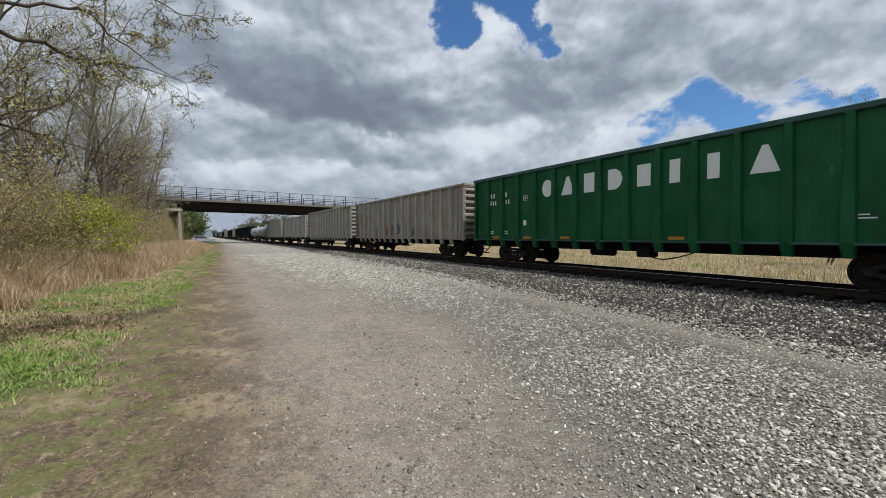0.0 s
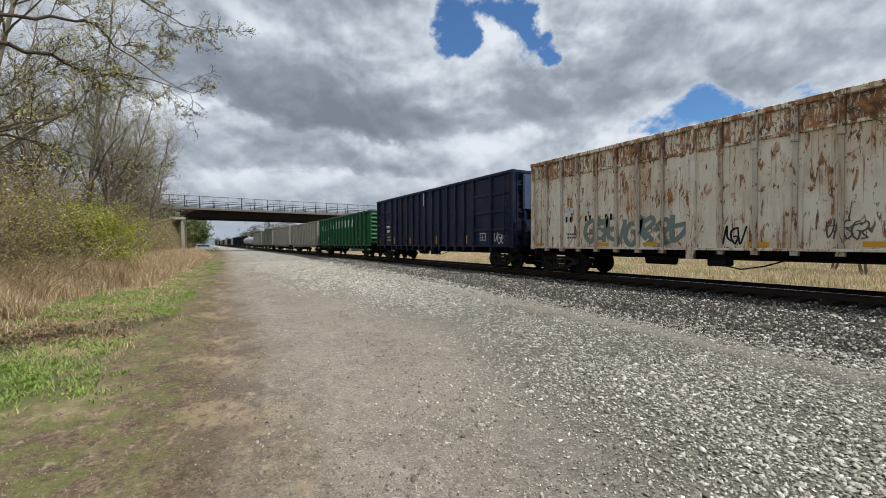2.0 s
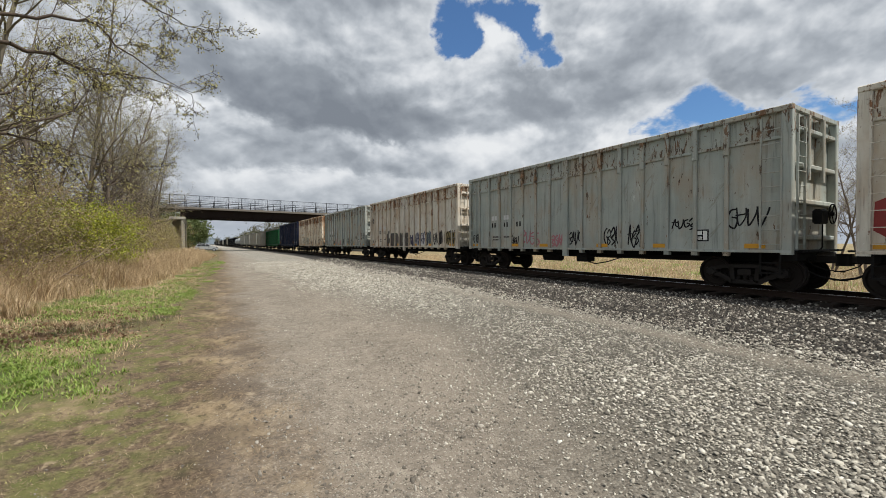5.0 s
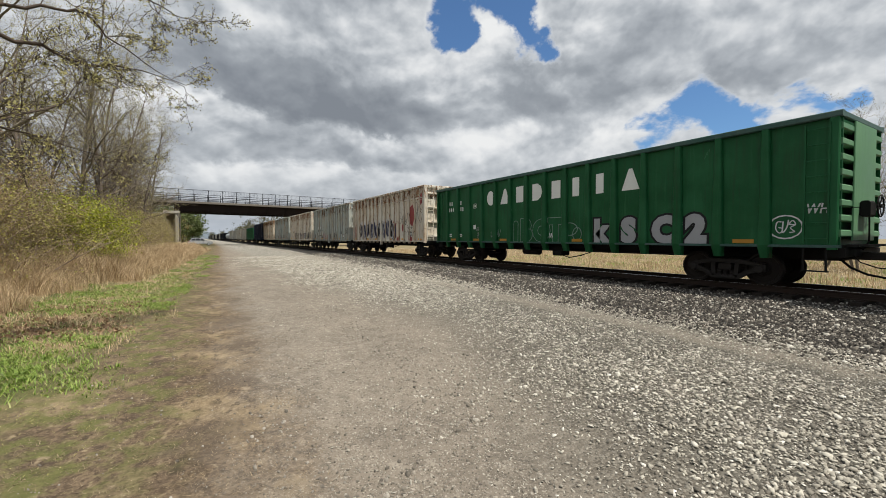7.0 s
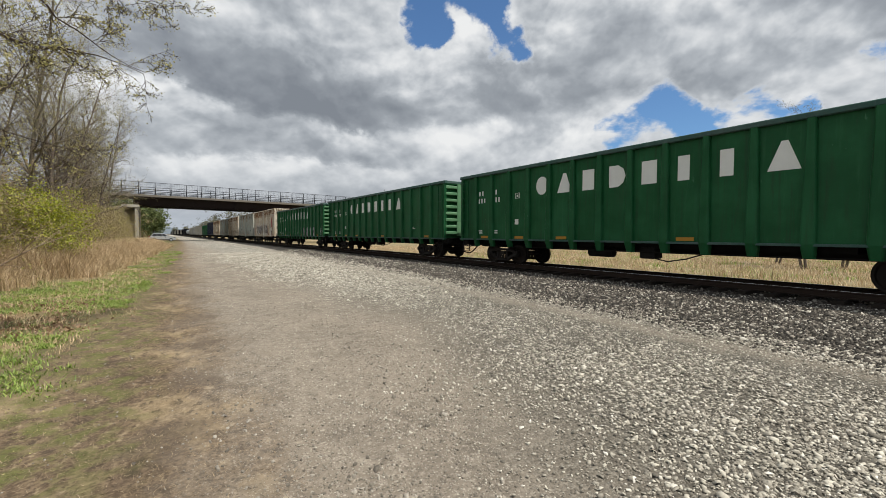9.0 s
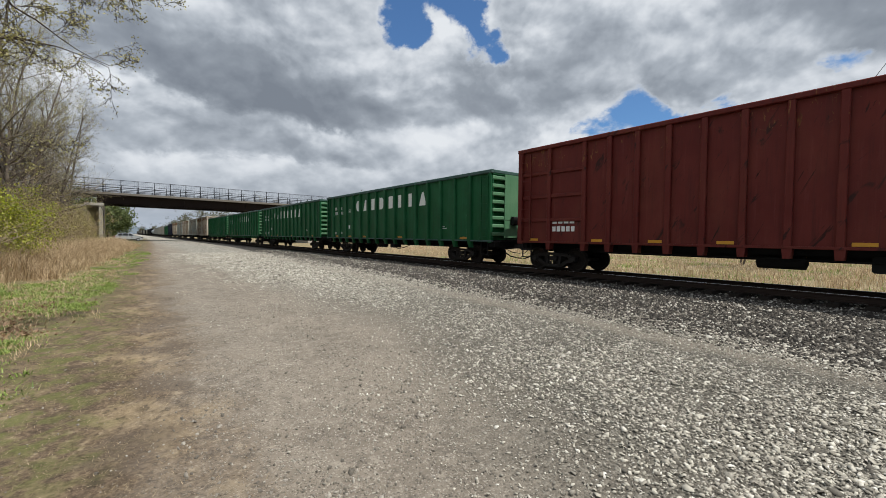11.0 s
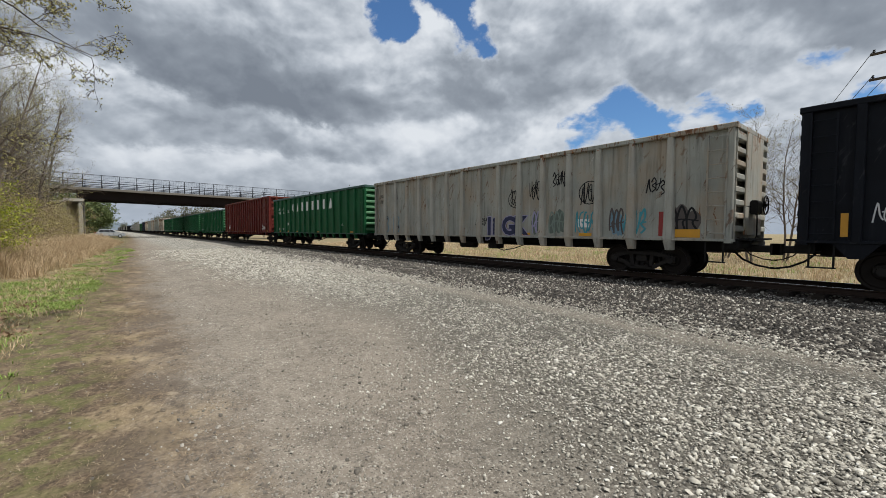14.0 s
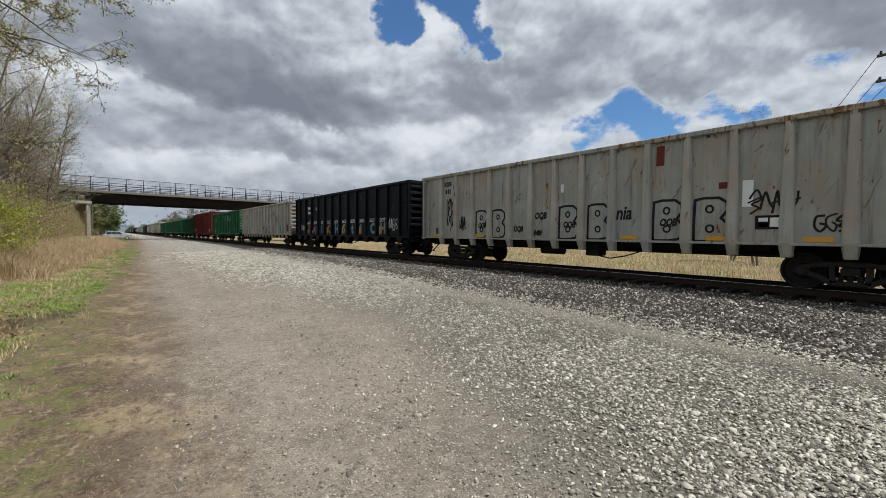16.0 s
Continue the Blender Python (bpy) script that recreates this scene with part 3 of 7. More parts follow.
# ---- mesh helpers ----
class Shape:
    """Collects boxes, bars, tubes and plates as vertices and faces of one mesh."""

    def __init__(self):
        self.verts, self.faces = [], []

    def face_set(self, verts, faces):
        base = len(self.verts)
        self.verts += [tuple(v) for v in verts]
        self.faces += [tuple(base + i for i in f) for f in faces]
        return self

    def box(self, x0, x1, y0, y1, z0, z1, cut=0.0):
        """A box; cut chamfers the edges that run along its longest side."""
        if cut <= 0:
            v = [(x, y, z) for x in (x0, x1) for y in (y0, y1) for z in (z0, z1)]
            return self.face_set(v, [(0, 1, 3, 2), (4, 6, 7, 5), (0, 4, 5, 1), (2, 3, 7, 6), (0, 2, 6, 4), (1, 5, 7, 3)])
        spans = [(x0, x1), (y0, y1), (z0, z1)]
        axis = max(range(3), key=lambda k: spans[k][1] - spans[k][0])
        a, b = [k for k in range(3) if k != axis]
        (a0, a1), (b0, b1) = spans[a], spans[b]
        ring = [(a0 + cut, b0), (a1 - cut, b0), (a1, b0 + cut), (a1, b1 - cut), (a1 - cut, b1), (a0 + cut, b1), (a0, b1 - cut), (a0, b0 + cut)]
        v = []
        for end in spans[axis]:
            for p, q in ring:
                w = [0, 0, 0]
                w[a], w[b], w[axis] = p, q, end
                v.append(w)
        faces = [(i, (i + 1) % 8, 8 + (i + 1) % 8, 8 + i) for i in range(8)] + [tuple(range(7, -1, -1)), tuple(range(8, 16))]
        return self.face_set(v, faces)

    def plate(self, outline, x0, x1):
        """An outline of (y, z) points, thick from x0 to x1."""
        k = len(outline)
        v = [(x0, y, z) for y, z in outline] + [(x1, y, z) for y, z in outline]
        return self.face_set(v, [tuple(range(k)), tuple(range(2 * k - 1, k - 1, -1))] + [(i, i + k, (i + 1) % k + k, (i + 1) % k) for i in range(k)])

    def tube(self, points, radius, sides=6, closed=False):
        points = [Vector(p) for p in points]
        rings, v, f = len(points), [], []
        for i, p in enumerate(points):
            if closed:
                way = points[(i + 1) % rings] - points[i - 1]
            else:
                way = points[min(i + 1, rings - 1)] - points[max(i - 1, 0)]
            q = way.to_track_quat("Z", "Y")
            r = radius[i] if hasattr(radius, "__len__") else radius
            v += [p + q @ Vector((r * math.cos(a), r * math.sin(a), 0)) for a in (2 * math.pi * s / sides for s in range(sides))]
        for i in range(rings if closed else rings - 1):
            j = (i + 1) % rings
            f += [(i * sides + s, i * sides + (s + 1) % sides, j * sides + (s + 1) % sides, j * sides + s) for s in range(sides)]
        if not closed:
            f += [tuple(range(sides - 1, -1, -1)), tuple(range((rings - 1) * sides, rings * sides))]
        return self.face_set(v, f)

    def lathe(self, profile, sides=24, axis="x", at=(0, 0, 0)):
        """A profile of (along, radius) points turned round an axis."""
        v, f = [], []
        for along, r in profile:
            for s in range(sides):
                a = 2 * math.pi * s / sides
                p = {"x": (along, r * math.cos(a), r * math.sin(a)), "y": (r * math.cos(a), along, r * math.sin(a)), "z": (r * math.cos(a), r * math.sin(a), along)}[axis]
                v.append([p[k] + at[k] for k in range(3)])
        for i in range(len(profile) - 1):
            f += [(i * sides + s, i * sides + (s + 1) % sides, (i + 1) * sides + (s + 1) % sides, (i + 1) * sides + s) for s in range(sides)]
        f += [tuple(range(sides - 1, -1, -1)), tuple(range((len(profile) - 1) * sides, len(profile) * sides))]
        return self.face_set(v, f)

    def mesh(self, name, mat, smooth=False):
        me = bpy.data.meshes.new(name)
        me.from_pydata(self.verts, [], self.faces)
        bm = bmesh.new()
        bm.from_mesh(me)
        bmesh.ops.recalc_face_normals(bm, faces=bm.faces)
        bm.to_mesh(me)
        bm.free()
        me.materials.append(mat)
        if smooth:
            me.polygons.foreach_set("use_smooth", [True] * len(me.polygons))
        return me


def raw_mesh(name, verts, faces, mat, smooth=False):
    """A large mesh from arrays: verts (n, 3), faces (m, k)."""
    verts, faces = np.asarray(verts, np.float32).reshape(-1, 3), np.asarray(faces, np.int32)
    me = bpy.data.meshes.new(name)
    me.vertices.add(len(verts))
    me.vertices.foreach_set("co", verts.ravel())
    me.loops.add(faces.size)
    me.loops.foreach_set("vertex_index", faces.ravel())
    me.polygons.add(len(faces))
    me.polygons.foreach_set("loop_start", np.arange(len(faces), dtype=np.int32) * faces.shape[1])
    if smooth:
        me.polygons.foreach_set("use_smooth", np.ones(len(faces), bool))
    me.update(calc_edges=True)
    me.materials.append(mat)
    return me


def thing(name, label, category, group="", at=(0, 0, 0)):
    ob = tagged(new(name), label, category, group)
    ob.location = at
    return ob


def part(name, shape, mat, parent, label="", at=None, smooth=False):
    me = shape if isinstance(shape, bpy.types.Mesh) else shape.mesh(name, mat, smooth)
    ob = new(name, me)
    ob.parent = parent
    if at is not None:
        ob.location = at
    if label:
        tagged(ob, label)
    return ob


rng = np.random.default_rng(7)
RAIL_TOP, TRACK_X = 0.338, 14.56


def ramp01(a, b, v):
    s = np.clip((v - a) / (b - a), 0, 1)
    return s * s * (3 - 2 * s)


def toe_x(y):
    return 7.65 + 0.12 * np.clip(y, 0, 4) + 0.045 * np.clip(y - 4, 0, 56)


def ground_z(x, y):
    """Height of the ground."""
    x, y = np.asarray(x, float), np.asarray(y, float)
    bed = ramp01(toe_x(y), 12.7, x) * ramp01(20.5, 16.6, x) * 0.045
    z = bed - 0.30 * ramp01(17.0, 21.0, x) + 0.12 * ramp01(-1.0, -4.0, x) + 0.10 * ramp01(45, 95, y) * ramp01(12.0, 8.0, x)
    soft = np.clip(np.minimum(12.4 - x, x + 60) / 1.0, 0, 1)
    z = z + soft * (0.018 * np.sin(x * 1.7 + 0.6 * y) * np.sin(0.9 * y - 0.5 * x) + 0.012 * np.sin(3.1 * x - 1.3 * y))
    z = z - 0.02 * np.exp(-((x - 1.2 - 0.03 * y) / 0.35) ** 2) - 0.02 * np.exp(-((x - 3.3 - 0.03 * y) / 0.4) ** 2)
    return z


def make_ground():
    def lines(dense, far):
        out, step = [dense[-1]], 0.4
        while out[-1] < far:
            out.append(out[-1] + step)
            step *= 1.18
        low, step = [dense[0]], 0.4
        while low[-1] > -far:
            low.append(low[-1] - step)
            step *= 1.18
        return np.concatenate([low[:0:-1], dense, out[1:]])

    xs, ys = lines(np.arange(-9, 19, 0.16), 3200), lines(np.arange(-3, 40, 0.22), 3200)
    gx, gy = np.meshgrid(xs, ys)
    verts = np.stack([gx, gy, ground_z(gx, gy)], -1).reshape(-1, 3)
    w, h = len(xs), len(ys)
    i = (np.arange(h - 1)[:, None] * w + np.arange(w - 1)).ravel()
    me = raw_mesh("ground", verts, np.stack([i, i + 1, i + w + 1, i + w], 1), SOIL, True)
    tagged(new("ground", me), "gravel and dirt track beside dry field and grass verge", "ground", kind="structure")


make_ground()

FLAKE_FACES = np.array([(4, 5, 6, 7), (0, 1, 5, 4), (1, 2, 6, 5), (2, 3, 7, 6), (3, 0, 4, 7)])


def band_x(y):
    """The bare strip between the loose gravel and the foot of the ballast."""
    y = np.asarray(y, float)
    return 6.62 + 0.45 * ramp01(1.5, 5.0, y) + 0.045 * np.clip(y - 5, 0, 55)


def gravel_x(y):
    """Where the dirt of the wheel tracks gives way to loose gravel."""
    y = np.asarray(y, float)
    return 1.7 + 0.42 * np.clip(y, 0, 6) - 0.05 * np.clip(y - 8, 0, 20) + 0.35 * np.sin(1.1 * y) + 0.2 * np.sin(2.7 * y + 1)


def stones(name, label, category, mat, x, y, size, flat=0.5, sink=0.3, tip=0.36, lift=0.0):
    """Crushed stone: four-cornered flakes with a flat top and slanting sides, in one mesh."""
    k = len(x)
    ang = np.array([0.0, 1.57, 3.14, 4.71])[None] + rng.uniform(-0.68, 0.68, (k, 4))
    low = rng.uniform(0.75, 1.35, (k, 4))
    high = low * rng.uniform(0.84, 1.0, (k, 4))
    long = rng.uniform(0.55, 0.95, (k, 1))
    v = np.zeros((k, 8, 3))
    v[:, :4, 0], v[:, :4, 1], v[:, :4, 2] = low * np.cos(ang), low * np.sin(ang) * long, -1
    v[:, 4:, 0], v[:, 4:, 1], v[:, 4:, 2] = high * np.cos(ang), high * np.sin(ang) * long, 1
    shift = rng.normal(0, 0.12, (k, 1, 2))
    v[:, 4:, :2] += shift
    v *= np.stack([size, size, size * flat * rng.uniform(0.5, 1.4, k)], -1)[:, None]
    tilt, turn = rng.normal(0, tip, k), rng.uniform(0, 2 * np.pi, k)
    c, s = np.cos(tilt)[:, None], np.sin(tilt)[:, None]
    v = np.stack([v[..., 0] * c - v[..., 2] * s, v[..., 1], v[..., 0] * s + v[..., 2] * c], -1)
    c, s = np.cos(turn)[:, None], np.sin(turn)[:, None]
    v = np.stack([v[..., 0] * c - v[..., 1] * s, v[..., 0] * s + v[..., 1] * c, v[..., 2]], -1)
    z = ground_z(x, y) + size * flat * (1 - 2 * sink) + lift * rng.uniform(0, 1, k) ** 2
    v += np.stack([x, y, z], -1)[:, None]
    faces = (np.arange(k)[:, None, None] * 8 + FLAKE_FACES[None]).reshape(-1, 4)
    ob = new(name, raw_mesh(name, v, faces, mat))
    return tagged(ob, label, category, kind="stuff")


def spread(count, x0, x1, y0, y1, power=1.0):
    """Random places, closer together at low y."""
    return rng.uniform(x0, x1, count), y0 + (y1 - y0) * rng.uniform(0, 1, count) ** power


def make_stones():
    x, y = spread(265000, 0.5, 10.0, -0.4, 40.0, 2.2)
    clump = np.sin(1.3 * x + 0.8 * y) * np.sin(0.9 * x - 1.1 * y + 1.0) + 0.6 * np.sin(4.1 * x + 2.0 * y) * np.sin(3.3 * y - x)
    bare = np.abs(x - band_x(y)) / (0.45 + 0.1 * np.sin(0.9 * y))
    thick = ramp01(-2.6, 1.2, x - gravel_x(y)) ** 1.5 * (1 - 0.6 * np.exp(-bare ** 2)) * np.clip(0.86 + 0.22 * clump, 0.1, 1.0)
    stray = np.clip(0.6 * (np.sin(2.1 * x - 1.2 * y + 2.0) * np.sin(1.4 * y + 1.9 * x) - 0.25), 0.05, 0.4) * ramp01(0.3, 1.4, x - 0.03 * y)
    keep = (rng.uniform(0, 1, len(x)) < np.maximum(thick, stray) * ramp01(-0.6, 0.1, y)) & (x < toe_x(y) + 0.4)
    back = rng.uniform(0, 1, (7000, 2))
    x, y = np.concatenate([x[keep], 2.6 + 5.5 * back[:, 0]]), np.concatenate([y[keep], 0.2 - 5.5 * back[:, 1] ** 1.5])
    full = 0.5 + 0.5 * ramp01(-1.6, 1.4, x - gravel_x(y))
    size = rng.lognormal(-4.40, 0.45, len(x)).clip(0.005, 0.036) * full * (1 - 0.35 * np.exp(-((x - band_x(y)) / 0.5) ** 2)) * (1 + 1.0 * ramp01(6, 20, y))
    stones("gravel", "loose pale grey flakes of crushed stone lying on the dirt", "gravel", GRAVEL, x, y, size, 0.22, -0.15, 0.42, 0.012)
    x, y = spread(88000, 7.0, 13.2, -0.5, 44.0, 1.8)
    keep = x > toe_x(y) - 0.25 + rng.normal(0, 0.25, len(x))
    x, y = x[keep], y[keep]
    stones("ballast", "dark dirty ballast stones banked along the rails", "ballast", BALLAST, x, y, rng.lognormal(-3.92, 0.32, len(x)).clip(0.010, 0.042) * (1 + 0.3 * ramp01(9, 22, y)), 0.55, 0.1, 0.42)
    x, y = spread(9000, 13.2, 16.9, 0.0, 34.0, 1.5)
    stones("ballast", "oily dark ballast stones between the ties", "ballast", BALLAST, x, y, rng.lognormal(-3.5, 0.3, len(x)).clip(0.012, 0.05), 0.6, 0.45)
    x, y = spread(60000, -1.8, 5.0, 0.8, 16.0, 1.9)
    heap = np.sin(2.3 * x + 1.1 * y) * np.sin(1.7 * y - 2.0 * x + 0.5) + 0.7 * np.sin(5.1 * x - 3.3 * y)
    keep = rng.uniform(0, 1, len(x)) < np.clip(0.30 + 0.45 * heap, 0.05, 1) * (0.12 + 0.88 * ramp01(-0.6, 0.8, x - 0.05 * y))
    x, y = x[keep], y[keep]
    stones("pebbles", "small brown-grey pebbles pressed into the dirt", "pebbles", EARTH_STONE, x, y, rng.lognormal(-5.1, 0.45, len(x)).clip(0.0028, 0.016), 0.5, 0.2)
    # larger loose stones on the dirt, singly and in heaps
    x, y = spread(1900, 0.2, 6.5, 1.2, 20.0, 1.5)
    heaps = [(1.15, 2.3, 0.20, 420), (2.0, 3.3, 0.4, 300), (2.3, 4.6, 0.45, 260), (1.0, 4.4, 0.25, 90), (2.7, 6.6, 0.6, 420), (2.0, 9.0, 0.5, 300), (3.3, 11.5, 0.8, 420)]
    x = np.concatenate([x] + [rng.normal(a, s, k) for a, b, s, k in heaps])
    y = np.concatenate([y] + [rng.normal(b, s * 1.2, k) for a, b, s, k in heaps])
    stones("loose_stones", "scattered grey stones lying on the dirt track", "stones", LOOSE_STONE, x, y, rng.lognormal(-4.95, 0.5, len(x)).clip(0.004, 0.026), 0.5, 0.05)


make_stones()


# ---- the railway track ----
def make_track():
    track = thing("railway_track", "single railway track on dark wooden ties with rusty rails", "railway track")
    profile = [(-0.075, 0.0), (0.075, 0.0), (0.075, 0.012), (0.012, 0.032), (0.012, 0.125), (0.036, 0.14), (0.036, 0.166), (0.028, 0.174), (-0.028, 0.174),
               (-0.036, 0.166), (-0.036, 0.14), (-0.012, 0.125), (-0.012, 0.032), (-0.075, 0.012)]
    for side in (-1, 1):
        s = Shape()
        k = len(profile)
        v = [(x, y, z) for y in (-60, 1100) for x, z in profile]
        s.face_set(v, [(i, (i + 1) % k, (i + 1) % k + k, i + k) for i in range(k)] + [tuple(range(k)), tuple(range(2 * k - 1, k - 1, -1))])
        rail = part("rail", s, RAIL, track, "rusty steel rail", (TRACK_X + side * 0.7525, 0, RAIL_TOP - 0.176))
        part("running_surface", Shape().box(-0.027, 0.027, -60, 1100, 0.1742, 0.1762), TREAD, rail, "polished running surface")
    tie = Shape().box(-1.30, 1.30, -0.115, 0.115, -0.16, 0.0, 0.012).mesh("tie", TIE)
    plate = Shape().box(-0.18, 0.18, -0.09, 0.09, 0.0, 0.014).box(-0.10, -0.085, -0.07, -0.05, 0.014, 0.04).box(0.085, 0.10, 0.05, 0.07, 0.014, 0.04).mesh("tie_plate", RAIL)
    for i in range(300):
        t = part("tie", tie, TIE, track, at=(TRACK_X + random.uniform(-0.03, 0.03), -8 + 0.66 * i, RAIL_TOP - 0.176 - 0.012 + random.uniform(-0.006, 0.003)))
        t.rotation_euler = (0, random.uniform(-0.006, 0.006), random.uniform(-0.012, 0.012))
        if i < 90:
            for side in (-1, 1):
                part("tie_plate", plate, RAIL, t, at=(side * 0.7525, 0, 0.0))
    s = Shape()
    for i in range(300, 900):
        y = -8 + 0.66 * i
        s.box(TRACK_X - 1.3, TRACK_X + 1.3, y - 0.115, y + 0.115, 0.0, RAIL_TOP - 0.188)
    tagged(part("far_ties", s, TIE, track, "dark wooden ties running into the distance"), kind="stuff")


make_track()



# ---- the train ----
SPEED = 17.78
TRAIN = []


def make_truck():
    """A two-axle freight truck: bolster, side frames, spring nests, wheelsets."""
    s = Shape().box(-1.08, 1.08, -0.17, 0.17, 0.40, 0.58, 0.03).box(-0.35, 0.35, -0.35, 0.35, 0.56, 0.74, 0.03)
    truck = new("truck", s.mesh("bolster", TRUCK))
    frame_ = Shape()
    for line, r in (([(-0.98, 0.53), (-0.62, 0.62), (-0.30, 0.66), (0.30, 0.66), (0.62, 0.62), (0.98, 0.53)], 0.055),
                    ([(-0.82, 0.44), (-0.56, 0.34), (-0.32, 0.19), (0.32, 0.19), (0.56, 0.34), (0.82, 0.44)], 0.06),
                    ([(-0.29, 0.20), (-0.33, 0.62)], 0.055), ([(0.29, 0.20), (0.33, 0.62)], 0.055)):
        for (y0, z0), (y1, z1) in zip(line, line[1:]):
            d = Vector((y1 - y0, z1 - z0))
            nrm = Vector((-d.y, d.x)).normalized() * r
            frame_.plate([(y0 + nrm.x, z0 + nrm.y), (y1 + nrm.x, z1 + nrm.y), (y1 - nrm.x, z1 - nrm.y), (y0 - nrm.x, z0 - nrm.y)], -0.075, 0.075)
    for y in (-0.889, 0.889):
        frame_.box(-0.09, 0.09, y - 0.15, y + 0.15, 0.40, 0.58, 0.03)
    frame_.box(-0.10, 0.10, -0.30, 0.30, 0.14, 0.22, 0.02)
    frame_ = frame_.mesh("side_frame", TRUCK)
    cap = Shape().lathe([(-0.13, 0.06), (-0.125, 0.10), (-0.09, 0.115), (0.09, 0.115)], 12).mesh("bearing_cap", TRUCK)
    coil = [(0.229 + 0.0225 * k, 0.07 if k % 2 else 0.052) for k in range(8)]
    spring = Shape().lathe(coil, 8, "z").mesh("coil_spring", TRUCK)
    rim = [(-0.07, 0.10), (-0.07, 0.17), (-0.02, 0.20), (-0.02, 0.37), (-0.068, 0.40), (-0.068, 0.452), (0.04, 0.458), (0.05, 0.482), (0.068, 0.478), (0.068, 0.40),
           (0.02, 0.37), (0.02, 0.20), (0.07, 0.17), (0.07, 0.10)]
    ws = Shape().lathe([(-1.0, 0.06), (1.0, 0.06)], 8)
    for side in (-1, 1):
        ws.lathe([(side * (0.78 + 0.0) + side * -a, r) for a, r in rim], 28)
        for a in range(3):
            ang = a * 2.094
            ws.lathe([(side * 0.80, 0.018), (side * 0.845, 0.018)], 6, "x", (0, 0.27 * math.cos(ang), 0.27 * math.sin(ang)))
    ws = ws.mesh("wheelset", WHEEL)
    for side in (-1, 1):
        part("side_frame", frame_, TRUCK, truck, at=(side * 1.0, 0, 0))
        for y in (-0.17, 0.0, 0.17):
            part("coil_spring", spring, TRUCK, truck, at=(side * 1.0, y, 0))
        for y in (-0.889, 0.889):
            part("bearing_cap", cap, TRUCK, truck, at=(side * 1.0, y, 0.457)).rotation_euler = (0, 0, 0 if side < 0 else math.pi)
    for y in (-0.889, 0.889):
        part("wheelset", ws, WHEEL, truck, "steel wheels on their axle", at=(0, y, 0.457))
    return truck


def add_trucks(car, length, inset):
    truck = make_truck()
    truck.parent, truck.location = car, (0, length / 2 - inset, 0)
    other = copy_thing(truck, pose(0, -length / 2 + inset, 0))
    other.parent = car


def ladder_mesh(z0, z1, width, mat, step=0.38):
    """Stiles and rungs, hung on a wall that faces -x."""
    s = Shape()
    for y in (-width / 2, width / 2):
        s.box(-0.05, 0.0, y - 0.02, y + 0.02, z0, z1)
    z = z0 + 0.12
    while z < z1:
        s.tube([(-0.03, -width / 2, z), (-0.055, -width / 2 + 0.03, z), (-0.055, width / 2 - 0.03, z), (-0.03, width / 2, z)], 0.013, 6)
        z += step
    return s.mesh("ladder", mat)


def brake_wheel_mesh(mat):
    s = Shape()
    s.tube([(0.27 * math.cos(a), -0.06, 0.27 * math.sin(a)) for a in [k * math.pi / 9 for k in range(18)]], 0.018, 6, True)
    for k in range(5):
        a = k * 1.2566
        s.tube([(0, -0.04, 0), (0.26 * math.cos(a), -0.06, 0.26 * math.sin(a))], 0.012, 5)
    s.lathe([(-0.09, 0.05), (0.10, 0.06), (0.14, 0.16), (0.20, 0.16)], 10, "y")
    return s.mesh("brake_wheel", mat)


